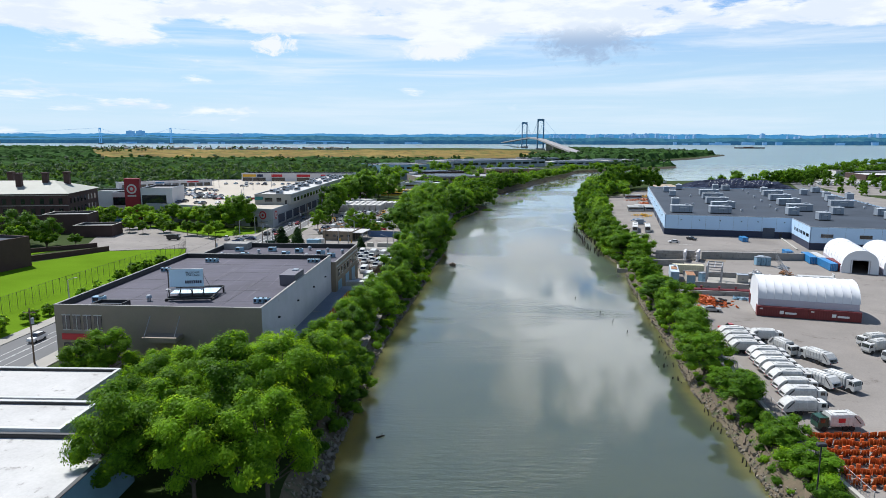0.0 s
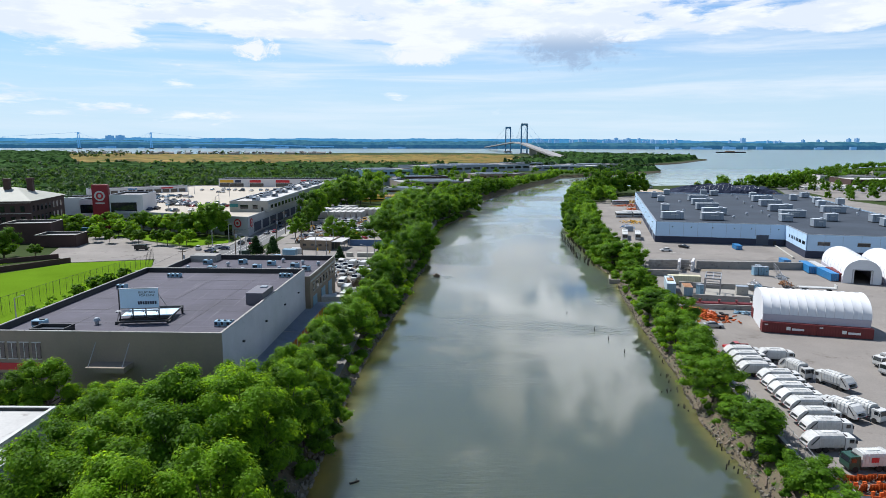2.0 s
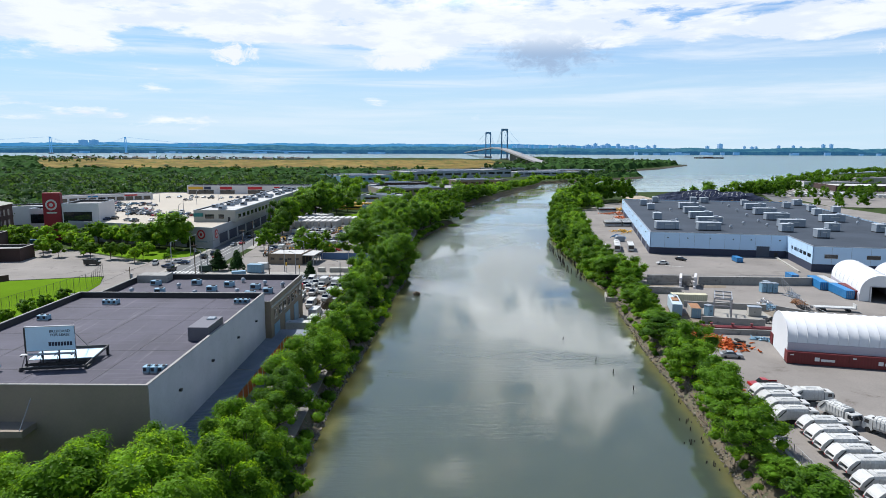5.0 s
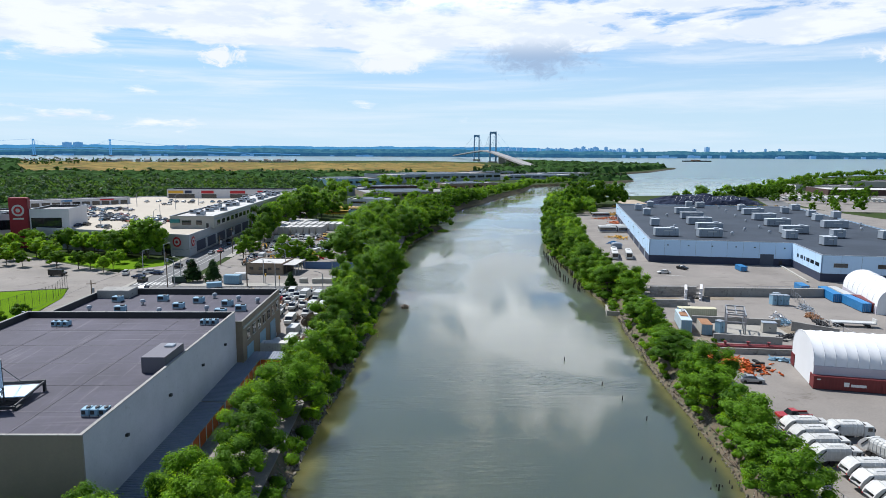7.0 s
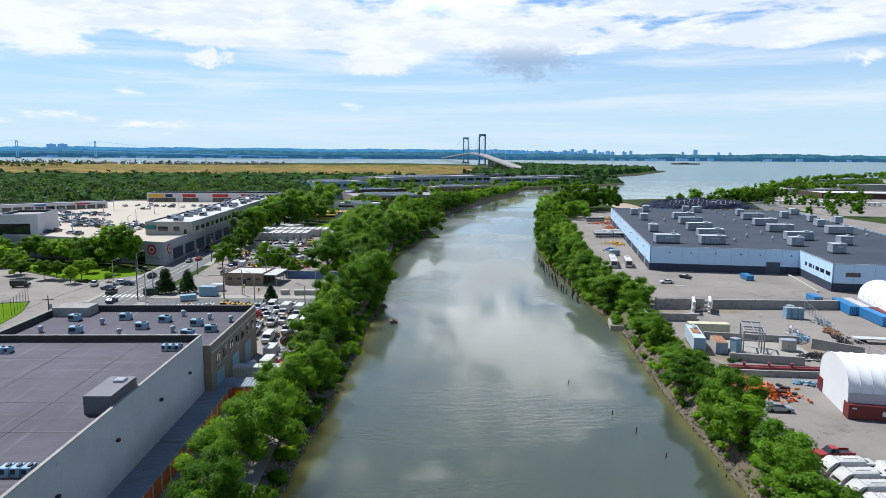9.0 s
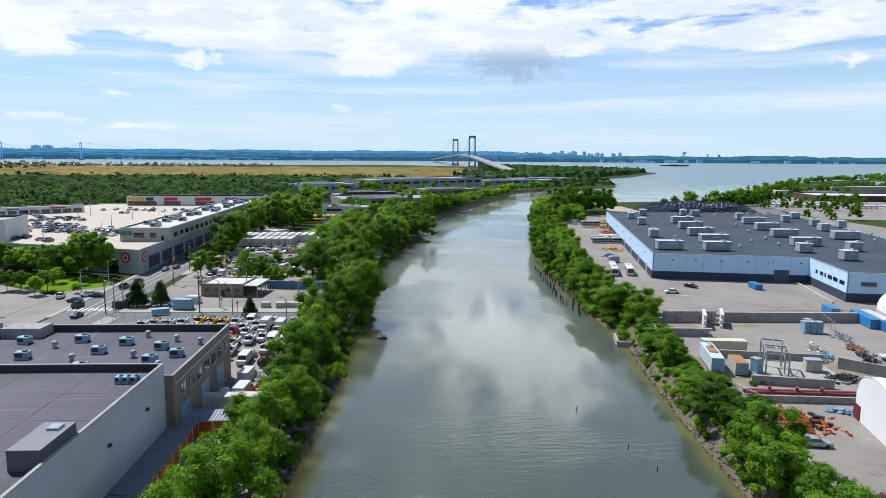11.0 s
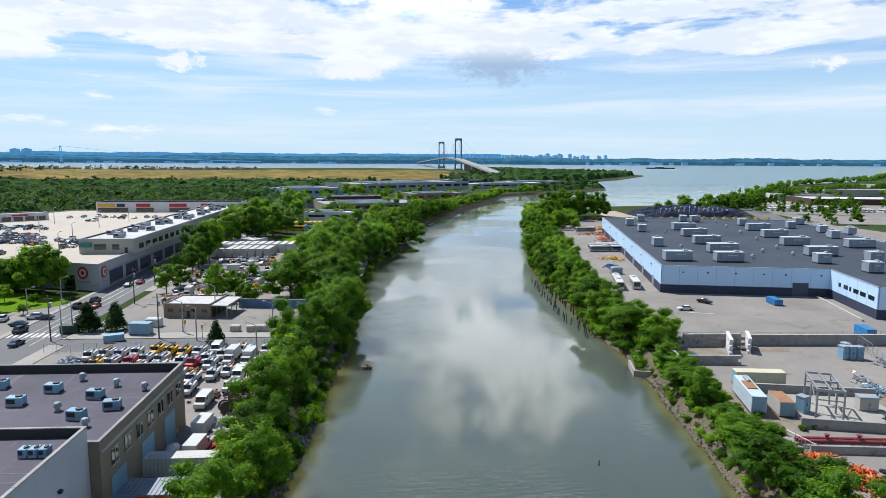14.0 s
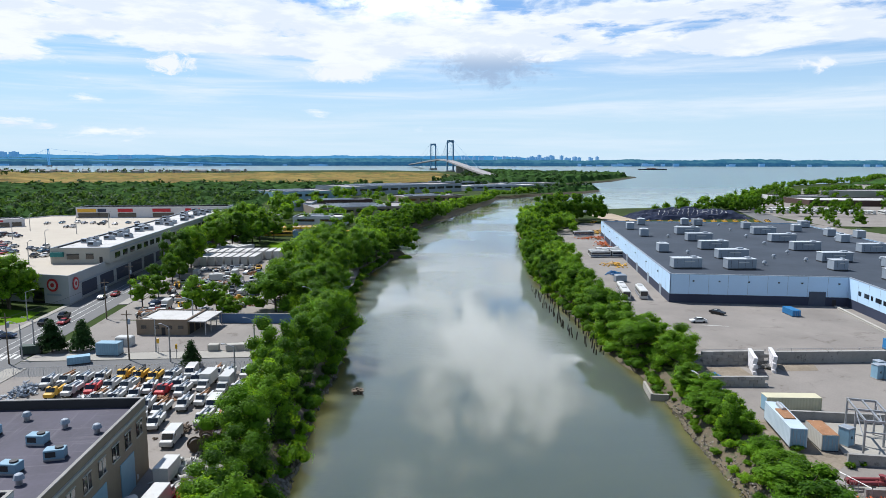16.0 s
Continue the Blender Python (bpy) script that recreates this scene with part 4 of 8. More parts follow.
def pickup(colour, label, group):
    c = thing("pickup_truck", label, "pickup truck", None, group)
    part("body", side(Shape(), [(-2.8, .5), (2.7, .5), (2.85, .8), (2.7, 1.1), (1.3, 1.2), (-.4, 1.2), (-.4, 1.05), (-2.8, 1.05)], .95), colour, c)
    part("cab", side(Shape(), [(1.3, 1.2), (.7, 1.85), (-.3, 1.85), (-.45, 1.2)], 0, [.88, .72, .72, .88]), M_glass, c)
    part("roof", Shape().soft(-.35, .68, -.7, .7, 1.84, 1.92, .05), colour, c)
    part("cargo_bed", Shape().box(-2.65, -.55, -.78, .78, 1.06, 1.08), M_dark, c)
    part("bed_side", Shape().box(-2.75, -.5, -.93, -.82, 1.0, 1.35), colour, c)
    part("bed_side", Shape().box(-2.75, -.5, .82, .93, 1.0, 1.35), colour, c)
    wheels(c, (-1.8, 1.8), .85, .4, .26)
    return c


def van(colour, label, group):
    c = thing("van", label, "van", None, group)
    part("body", side(Shape(), [(-2.8, .45), (2.75, .45), (2.9, .8), (2.75, 1.25), (1.9, 1.35), (1.35, 2.2), (1.0, 2.35), (-2.7, 2.35), (-2.85, 2.1)], .98), colour, c)
    part("windscreen", side(Shape(), [(1.98, 1.40), (1.44, 2.16), (1.38, 2.16), (1.9, 1.40)], .86), M_glass, c)
    for k in (-1, 1):
        part("side_window", Shape().box(.6, 1.4, k * .985 - .01, k * .985 + .01, 1.4, 2.0), M_glass, c)
    wheels(c, (-1.8, 1.9), .86, .38, .26)
    return c


def box_truck(colour, label, group, l=5.0, cab_mat=None):
    c = thing("box_truck", label, "truck", None, group)
    part("cargo_box", Shape().soft(-l / 2 - 1, l / 2 - 1, -1.2, 1.2, 1.0, 3.4, .06), colour, c)
    part("chassis", Shape().box(-l / 2 - .8, l / 2 + 1.6, -.45, .45, .55, .95), M_dark, c)
    cab = part("cab", side(Shape(), [(l / 2 - .85, .6), (l / 2 + 1.9, .6), (l / 2 + 1.95, 1.25), (l / 2 + .95, 1.4), (l / 2 + .5, 2.3), (l / 2 - .85, 2.35)], 1.0), cab_mat or colour, c)
    part("windscreen", side(Shape(), [(l / 2 + .98, 1.45), (l / 2 + .60, 2.2), (l / 2 + .55, 2.2), (l / 2 + .93, 1.45)], .9), M_glass, cab)
    part("door_window", Shape().box(l / 2 - .4, l / 2 + .35, -1.02, 1.02, 1.5, 2.1), M_glass, cab)
    wheels(c, (-l / 2 + .1, l / 2 + 1.1), .95, .45, .3)
    return c


def work_truck(colour, load, label, group):
    """A flat utility truck with tool lockers and gear on its back."""
    c = thing("utility_truck", label, "truck", None, group)
    part("cab", side(Shape(), [(.6, .6), (3.1, .6), (3.15, 1.3), (2.1, 1.45), (1.6, 2.3), (.6, 2.35)], 1.0), colour, c)
    part("windscreen", side(Shape(), [(2.14, 1.5), (1.7, 2.22), (1.64, 2.22), (2.08, 1.5)], .9), M_glass, c)
    part("locker", Shape().box(-3, .45, -1.1, -.65, .8, 1.7), colour, c)
    part("locker", Shape().box(-3, .45, .65, 1.1, .8, 1.7), colour, c)
    part("bed", Shape().box(-3, .5, -.65, .65, .8, 1.05), M_dark, c)
    part("load", Shape().soft(-2.6, -.4, -.6, .6, 1.05, 2.0, .2).tube((-2.8, .2, 2.3), (2.4, .2, 2.6), .14, n=6), load, c)
    wheels(c, (-1.9, 2.1), .92, .45, .3)
    return c


def garbage_truck(label, cab_mat=None):
    """A rear-loading refuse truck: ribbed rounded body, heavy tailgate with its open hopper, low cab."""
    c = thing("garbage_truck", label, "garbage truck", None, "parked garbage trucks")
    part("chassis", Shape().box(-2.9, 3.5, -.45, .45, .5, .85), M_dark, c)
    ring = [(-1.0, .85), (1.0, .85), (1.1, 1.25), (1.1, 2.3), (.95, 2.66), (.6, 2.82), (-.6, 2.82), (-.95, 2.66), (-1.1, 2.3), (-1.1, 1.25)]
    part("compactor_body", Shape().profile(ring, -1.95, 1.75), M_truck, c, "dirty white rounded steel body")
    rib = Shape().profile([(y * 1.045, .85 + (z - .85) * 1.03) for y, z in ring], 0, .1).mesh("body_rib")
    for x in (-1.9, -1.25, -.6, .05, .7, 1.3):
        part("body_rib", rib, M_truck, c, m=pose(x, 0, 0))
    part("roof_hatch", Shape().soft(-1.2, .9, -.4, .4, 2.82, 2.95, .05), M_truck, c)
    tail = Shape()
    for k in (-1, 1):
        y0, y1 = (k * 1.12, k * .92) if k < 0 else (k * .92, k * 1.12)
        out = [(-1.97, .8), (-1.97, 2.75), (-2.6, 2.62), (-3.35, 1.95), (-3.75, 1.25), (-3.7, .95), (-3.1, .7)]
        n = len(out)
        tail.add([(x, y0, z) for x, z in out] + [(x, y1, z) for x, z in out], [tuple(range(n)), tuple(range(2 * n - 1, n - 1, -1))] + [((i + 1) % n, i, n + i, n + (i + 1) % n) for i in range(n)])
    tail = side(tail, [(-1.97, 2.2), (-1.97, 2.74), (-2.6, 2.60), (-3.05, 2.2), (-2.9, 2.05)], .91)
    tail = side(tail, [(-3.05, 2.2), (-3.0, 2.1), (-3.36, 1.62), (-3.5, 1.7), (-3.34, 1.93)], .91)
    tail = side(tail, [(-3.0, .72), (-3.7, .97), (-3.72, 1.2), (-3.0, 1.0)], .91)
    t = part("tailgate", tail, M_truck, c, "white packer tailgate with thick cheeks")
    part("packer_blade", side(Shape(), [(-2.2, .8), (-2.2, 2.2), (-2.75, 2.05), (-2.95, 1.3), (-2.6, .8)], .9), M_dark, t, "black packer blade inside the hopper")
    for k in (-1, 1):
        part("hydraulic_ram", Shape().tube((-2.0, k * 1.18, 2.5), (-3.1, k * 1.18, 1.3), .07, n=6), M_dark, t)
        part("tail_lamp", Shape().box(-3.76, -3.70, k * 1.02 - .1, k * 1.02 + .1, .98, 1.15), M_red, t)
    part("warning_bar", Shape().box(-3.78, -3.72, -.9, .9, .95, 1.12), M_dark, t)
    cab = part("cab", side(Shape(), [(1.95, .5), (3.5, .5), (3.62, .8), (3.6, 1.55), (3.4, 2.3), (1.95, 2.34)], .98), cab_mat or M_truck, c)
    part("windscreen", side(Shape(), [(3.63, 1.5), (3.45, 2.18), (3.42, 2.18), (3.59, 1.5)], .86), M_glass, cab)
    part("door_window", Shape().box(2.5, 3.2, -.99, .99, 1.5, 2.1), M_glass, cab)
    part("beacon_bar", Shape().box(2.2, 2.4, -.5, .5, 2.35, 2.46), M_dark, cab)
    for k in (-1, 1):
        part("mirror", Shape().box(3.45, 3.55, k * 1.12 - .1, k * 1.12 + .1, 1.5, 2.0), M_dark, cab)
    part("tool_box", Shape().box(-.5, .4, -1.05, -.5, .5, .83), M_dark, c)
    wheels(c, (-1.9, -.85, 2.6), .86, .46, .3)
    return c


M_truck = surf("dirty_white_truck_paint", (0.60, 0.60, 0.58), 0.5, fine=3.0, coarse=0.7, amount=0.26, bump=0.05, stain=(0.30, 0.27, 0.23), stain_cut=0.585, per_object=0.25)


def bus(l, body_mat, label, group, stripe=None, joint=False):
    c = thing("bus", label, "bus", None, group)
    parts = ((-l / 2, -l * .06), (-l * .02, l / 2)) if joint else ((-l / 2, l / 2),)
    for x0, x1 in parts:
        b = part("body", Shape().soft(x0, x1, -1.27, 1.27, .35, 3.0, .14), body_mat, c)
        part("window_band", Shape().box(x0 + .3, x1 - .25, -1.285, 1.285, 1.5, 2.35), M_glass, b)
        part("roof_unit", Shape().soft(x0 + .8, x0 + 3.0, -.8, .8, 3.0, 3.3, .1), M_white, b)
        if stripe:
            part("stripe", Shape().box(x0 + .1, x1 - .1, -1.29, 1.29, .75, 1.2), stripe, b)
    if joint:
        part("bellows", Shape().box(-l * .06, -l * .02, -1.15, 1.15, .5, 2.85), M_dark, c)
    part("windscreen", Shape().box(l / 2 - .05, l / 2 + .02, -1.1, 1.1, 1.2, 2.7), M_glass, c)
    wheels(c, (-l / 2 + 2.4, l / 2 - 2.6), 1.1, .5, .3)
    return c


class Fleet:
    """Parks copies of a model; the first place takes the model itself."""

    def __init__(self, model, size=1.0):
        self.model, self.free, self.size = model, True, Matrix.Diagonal((size, size, size, 1))

    def park(self, x, y, heading, z=G + .08, label=""):
        m = pose(x, y, z, 0, 0, heading) @ self.size
        if self.free:
            self.free = False
            self.model.matrix_basis = m
            return self.model
        ob = copy_thing(self.model, m)
        return tagged(ob, label)


def container(l, material, label, group="", w=2.44, h=2.6, end=None):
    """A corrugated steel shipping container with corner posts and doors."""
    c = thing("shipping_container", label, "container", None, group)
    n = int(l / .28)
    for k in (-1, 1):
        s = Shape()
        pts = []
        for i in range(n + 1):
            x = -l / 2 + .12 + (l - .24) * i / n
            pts.append((x, k * (w / 2 - (.04 if i % 2 else 0))))
        for a, b in zip(pts, pts[1:]):
            q = [(a[0], a[1], .16), (b[0], b[1], .16), (b[0], b[1], h - .1), (a[0], a[1], h - .1)]
            s.add(q if k < 0 else q[::-1], [(0, 1, 2, 3)])
        part("side_panel", s, material, c)
    part("roof", Shape().box(-l / 2, l / 2, -w / 2, w / 2, h - .1, h), material, c)
    part("floor_frame", Shape().box(-l / 2, l / 2, -w / 2, w / 2, 0, .16), M_dark, c)
    for x in (-l / 2, l / 2 - .14):
        for y in (-w / 2, w / 2 - .14):
            part("corner_post", Shape().box(x, x + .14, y, y + .14, .16, h - .1), material, c)
    part("end_wall", Shape().box(-l / 2 + .02, -l / 2 + .08, -w / 2 + .14, w / 2 - .14, .16, h - .1), end or material, c)
    d = part("door", Shape().box(l / 2 - .08, l / 2 - .02, -w / 2 + .14, w / 2 - .14, .16, h - .1), end or material, c)
    rods = Shape()
    for y in (-.8, -.3, .3, .8):
        rods.tube((l / 2, y, .2), (l / 2, y, h - .15), .03, n=5)
    part("lock_rod", rods, M_steel, d)
    return c

# ---- trees ----
def leaf_cloud(name, seed, lobes, count, half_l, half_w, material, spread=0.55, inside=0.25, middle=None, closed=False):
    """Many small pointed leaves in clumps on the outside of overlapping lobes (x, y, z, r), turned outwards from each lobe and from the crown's middle."""
    r = np.random.RandomState(seed)
    lob = np.array(lobes, float)
    area = lob[:, 3] ** 2
    pick = r.choice(len(lob), count // 12, p=area / area.sum())
    d = r.normal(size=(len(pick), 3))
    d /= np.linalg.norm(d, axis=1)[:, None]
    d[:, 2] = np.where(d[:, 2] < -0.15, -d[:, 2], d[:, 2])
    depth = np.where(r.rand(len(pick)) < inside, r.uniform(.3, .85, len(pick)), r.uniform(.86, 1.08, len(pick)))
    tips = lob[pick, :3] + d * (lob[pick, 3] * depth)[:, None] * (1, 1, .85)
    which = np.repeat(np.arange(len(tips)), 12)
    c = tips[which] + r.normal(size=(len(which), 3)) * spread
    nrm = d[which] * 0.9 + r.normal(size=c.shape) * 0.24 + (0, 0, .25)
    if middle is not None:
        away = c - np.array(middle)
        nrm += away / (np.linalg.norm(away, axis=1)[:, None] + .01) * 0.7
    nrm /= np.linalg.norm(nrm, axis=1)[:, None]
    u = np.cross(nrm, r.normal(size=c.shape))
    u /= np.linalg.norm(u, axis=1)[:, None]
    w = np.cross(nrm, u)
    k = r.uniform(.65, 1.3, (len(c), 1))
    core = Shape()
    if closed or middle is not None:
        for x, y, z, rad in lob:
            core.ball((x, y, z), rad * .8, 6 if middle is not None else 5, 3 if middle is not None else 2, -.75, .85)
    v = np.stack([c - u * half_l * k, c + u * half_l * .8 * k - w * half_w * k, c + u * half_l * k + w * half_w * k + nrm * .06], 1).reshape(-1, 3)
    me = bpy.data.meshes.new(name)
    n = len(c)
    corners = np.concatenate([np.arange(3 * n)] + [np.array(f) + 3 * n for f in core.f]).astype(np.int32)
    sizes = np.concatenate([np.full(n, 3), np.array([len(f) for f in core.f], int)]).astype(np.int32)
    v = np.concatenate([v, np.array(core.v, float).reshape(-1, 3)])
    me.vertices.add(len(v))
    me.vertices.foreach_set("co", v.astype(np.float32).ravel())
    me.loops.add(len(corners))
    me.loops.foreach_set("vertex_index", corners)
    me.polygons.add(len(sizes))
    me.polygons.foreach_set("loop_start", np.concatenate([[0], np.cumsum(sizes)[:-1]]).astype(np.int32))
    me.materials.append(material)
    me.update()
    me.validate()
    return me


def tree(seed, h, spread, count, half_l, half_w, label, trunk_r=0.3, low=0.28, material=None, group="creek-side trees", name="tree"):
    """A broadleaf tree: trunk and limbs, and a crown in uneven lobes."""
    r = random.Random(seed)
    t = thing(name, label, "tree", None, group)
    # a shaded core, and separate sprays round it with gaps between them
    lobes = [(0, 0, h * .58, spread * .26), (spread * .14, -spread * .1, h * .48, spread * .2)]
    n = r.randint(16, 20)
    for i in range(n):
        a = i * 2.4 + r.uniform(-.5, .5)
        u = (i + .5) / n
        z = h * (low + .06 + (.94 - low) * u + r.uniform(-.05, .05))
        reach = spread * .47 * math.sqrt(max(.02, 1 - ((u - .36) / .68) ** 2)) * r.uniform(.6, 1.14)
        lobes.append((math.cos(a) * reach, math.sin(a) * reach, z, spread * r.uniform(.09, .19)))
    wood = Shape()
    wood.tube((0, 0, -.6), (0, 0, h * .4), trunk_r, trunk_r * .7, 7)
    wood.tube((0, 0, h * .4), (0, 0, h * .85), trunk_r * .7, trunk_r * .12, 6)
    for x, y, z, rad in lobes[1:]:
        z0 = h * r.uniform(.22, .45)
        wood.tube((0, 0, z0), (x * .55, y * .55, (z0 + z) / 2 + .3), trunk_r * .42, trunk_r * .28, 5)
        wood.tube((x * .55, y * .55, (z0 + z) / 2 + .3), (x, y, z), trunk_r * .28, trunk_r * .06, 5)
    part("trunk", wood, M_bark, t)
    part("crown", leaf_cloud("crown", seed, lobes, count, half_l, half_w, material or M_leaf, spread * .030, .12, (0, 0, h * .5)), None, t)
    return t


def bush(seed, h, spread, count, half_l, half_w):
    r = random.Random(seed)
    t = thing("bush", "dense light-green shrub on the bank", "bush", None, "bank shrubs")
    lobes = [(r.uniform(-1, 1) * spread * .4, r.uniform(-1, 1) * spread * .4, h * r.uniform(.25, .62), spread * r.uniform(.22, .36)) for i in range(7)]
    wood = Shape()
    for x, y, z, rad in lobes:
        wood.tube((x * .2, y * .2, -.5), (x, y, z), .09, .03, 5)
    part("branch_frame", wood, M_bark, t)
    part("foliage", leaf_cloud("foliage", seed, lobes, count, half_l, half_w, M_leaf_b if seed % 3 == 0 else M_leaf, spread * .06, .25, (0, 0, h * .2)), None, t)
    return t


def conifer(seed, h, spread, count):
    r = random.Random(seed)
    t = thing("conical_tree", "dark green cone-shaped tree beside the street", "tree", None, "cone-shaped street trees")
    lobes = []
    for i in range(26):
        u = (i + .5) / 26
        a = i * 2.4
        rad = spread * .5 * (1 - u) ** .8
        lobes.append((math.cos(a) * rad * .6, math.sin(a) * rad * .6, h * (.08 + .9 * u), .35 + rad * .5))
    part("trunk", Shape().tube((0, 0, -.3), (0, 0, h * .9), .2, .03, 6), M_bark, t)
    part("crown", leaf_cloud("crown", seed, lobes, count, .26, .15, M_leaf_con, .22), None, t)
    return t


class Grove:
    """Stands copies of a few model plants on the land."""

    def __init__(self, models):
        self.models, self.used = models, set()

    def stand(self, x, y, size=1.0, z=G, r=rnd, wide=None):
        i = len(self.used) if len(self.used) < len(self.models) else r.randrange(len(self.models))
        wide = size if wide is None else wide
        m = pose(x, y, z, 0, 0, r.uniform(0, 360)) @ Matrix.Diagonal((wide * r.uniform(.92, 1.1), wide * r.uniform(.92, 1.1), size * r.uniform(.9, 1.08), 1))
        if i not in self.used:
            self.used.add(i)
            self.models[i].matrix_basis = m
            return self.models[i]
        ob = self.models[i]
        keep = ob.scale.copy()
        ob.scale = (1, 1, 1)
        c = copy_thing(ob, m)
        ob.scale = keep
        return c


big = Grove([tree(11 + i, 14.0, 10.5, 14000, .20, .125, "tall bright-green broadleaf tree by the creek", .32, .28, M_leaf_b) for i in range(3)])
tall = Grove([tree(71 + i, 12.5, 12.0, 8200, .245, .155, "large dark-green broadleaf tree leaning over the creek", .3, .16) for i in range(4)])
mid = Grove([tree(31 + i, 10.5, 8.6, 5000, .25, .16, "green broadleaf tree crowding the creek bank", .24, .2) for i in range(4)])
street = Grove([tree(51 + i, 7.5, 6.8, 3400, .29, .18, "round-headed street tree beside the pavement", .16, .35, M_leaf_b, "street trees") for i in range(3)])
far_spots = []                       # places of the more distant trees, built as woods further down
belt_spots = []                      # trees further along the creek, built as one belt


class Spots:
    """Collects places for the joined distant trees."""

    def stand(self, x, y, size=1.0, z=G, r=None):
        far_spots.append((x, y, size))


class Belt:
    """Collects places for the joined belt further along the creek."""

    def stand(self, x, y, size=1.0, z=G, r=None):
        belt_spots.append((x, y, size, z))


small = Spots()
midf = Belt()
shrub = Grove([bush(91 + i, 3.6, 4.4, 1050, .23, .145) for i in range(3)])
cone = Grove([conifer(101 + i, 8.0, 5.2, 5200) for i in range(2)])


def along(line, y):
    for a, b in zip(line, line[1:]):
        if a[1] <= y <= b[1]:
            return a[0] + (b[0] - a[0]) * (y - a[1]) / (b[1] - a[1])
    return line[-1][0]


tr = random.Random(5)
# tall stand on the west bank before the store
for x, y, s in ((-21, 66, .95), (-27, 74, 1.1), (-35, 72, 1.0), (-37, 80, .95), (-23, 84, 1.05), (-31, 86, 1.1), (-38, 91, .9), (-19.5, 95, .9), (-27, 97, .95), (-36, 99, .85), (-41, 69, .95), (-42.5, 79, .85), (-44.5, 88, .85), (-30, 66, .95),
                (-45, 99, .7), (-59.5, 104.5, .8), (-64, 103, .62), (-50, 104, .55), (-40, 106, .6), (-31, 106, .7), (-20, 107, .75), (-23, 113, .7)):
    big.stand(x, y, s, G - .2, tr)
# lower trees that hang over the water there
for x, y, s in ((-20.5, 81, .7), (-19.4, 90, .75), (-17.6, 97, .75), (-17.0, 103, .8), (-16.2, 109, .7), (-22.5, 101, .8), (-24, 90, .9), (-22.6, 79, .85), (-32, 101, .75), (-43, 103, .7), (-54, 106, .6)):
    mid.stand(x, y, s, G - 1.0, tr)
    shrub.stand(x + 2.2, y + 2.5, .5 + .3 * tr.random(), .9, tr)
# belt between the storage rows and the water: large single crowns that lean over the creek, lower growth between them
for x, y, h, w in ((-21.5, 113, 10.2, 11.0), (-17.6, 121, 8.6, 9.0), (-17.0, 129, 9.8, 10.2), (-19.5, 138, 8.6, 8.6), (-14.6, 146, 11.6, 12.0), (-18.0, 150, 9.4, 9.0), (-13.6, 158, 8.4, 8.6), (-14.6, 166, 10.4, 10.8),
                   (-9.6, 176, 10.2, 10.0), (-12.4, 184, 9.4, 9.0), (-10.4, 193, 9.0, 9.0), (-11.5, 201, 11.0, 10.6), (-8.4, 212, 12.4, 11.4), (-9.6, 223, 12.6, 11.4), (-7.0, 232, 12.0, 11.0), (-11.0, 239, 13.2, 11.0), (-3.0, 246, 14.0, 13.4)):
    tall.stand(x - 2.4, y + 3.0, h * .86 / 12.5, G - .8, tr, w / 13.6)
y = 112
while y < 244:
    x = along(WEST, y)
    if tr.random() < .45:
        mid.stand(x - 2.4 + tr.uniform(-.8, .8), y + tr.uniform(-1.5, 1.5), tr.uniform(.34, .5), G - 1.6, tr)
    if y < 126:
        mid.stand(x - 11 + tr.uniform(-1, 1), y, tr.uniform(.5, .75), G - .1, tr)
    shrub.stand(x - 1.0 + tr.uniform(-.5, .4), y + tr.uniform(-2, 2), tr.uniform(.55, .95), .5, tr)
    y += 5.8
# taller belt beyond the side street
for x, y, h, w in ((-.6, 255, 13.6, 14.0), (.8, 262, 15.0, 13.6), (-5.5, 262, 12.6, 12.0), (-3.6, 276, 11.4, 13.4), (-3.0, 289, 11.8, 14.0), (-18.0, 300, 15.0, 17.0), (-8.6, 302, 14.0, 15.0), (-3.0, 307, 12.5, 13.0), (-8.4, 315, 15.4, 16.0),
                   (-17.0, 316, 14.0, 14.0), (-2.5, 322, 12.6, 14.0), (-12.0, 330, 14.6, 16.0), (-1.8, 337, 15.0, 15.0), (-9.0, 345, 16.0, 17.0), (-1.6, 352, 16.0, 16.0), (-14.0, 358, 17.0, 18.0), (-3.5, 366, 17.4, 17.0), (8.0, 374, 14.6, 14.0), (-10.0, 377, 17.0, 18.0),
                   (3.2, 384, 17.0, 18.0), (12.0, 390, 14.0, 14.0), (-5.0, 394, 17.0, 18.0), (9.0, 402, 16.0, 17.0), (16.5, 410, 12.0, 13.0), (1.0, 411, 16.0, 17.0), (10.0, 420, 13.0, 15.0), (20.0, 426, 9.0, 10.0)):
    tall.stand(x - 1.4, y + 4.0, h * .95 / 12.5, G - .8, tr, w / 13.6)
y = 430
while y < 960:
    x = along(WEST, y)
    for i in range(3 if y < 700 else 2):
        (midf if y < 640 and i < 2 else small).stand(x - .6 - 6.5 * i + tr.uniform(-2, 1), y + tr.uniform(-3, 3), tr.uniform(.75, 1.3) if y < 640 else tr.uniform(.6, 1.0), G - .4, tr)
    y += 7.5
# low growth at the water's edge
y = 242
while y < 470:
    if y < 425:
        shrub.stand(along(WEST, y) - .8 + tr.uniform(-.5, .5), y, tr.uniform(.6, 1.1), .4, tr)
    shrub.stand(along(EAST, y) + .8 + tr.uniform(-.5, .5), y + 2, tr.uniform(.6, 1.1), .4, tr)
    y += 6.5
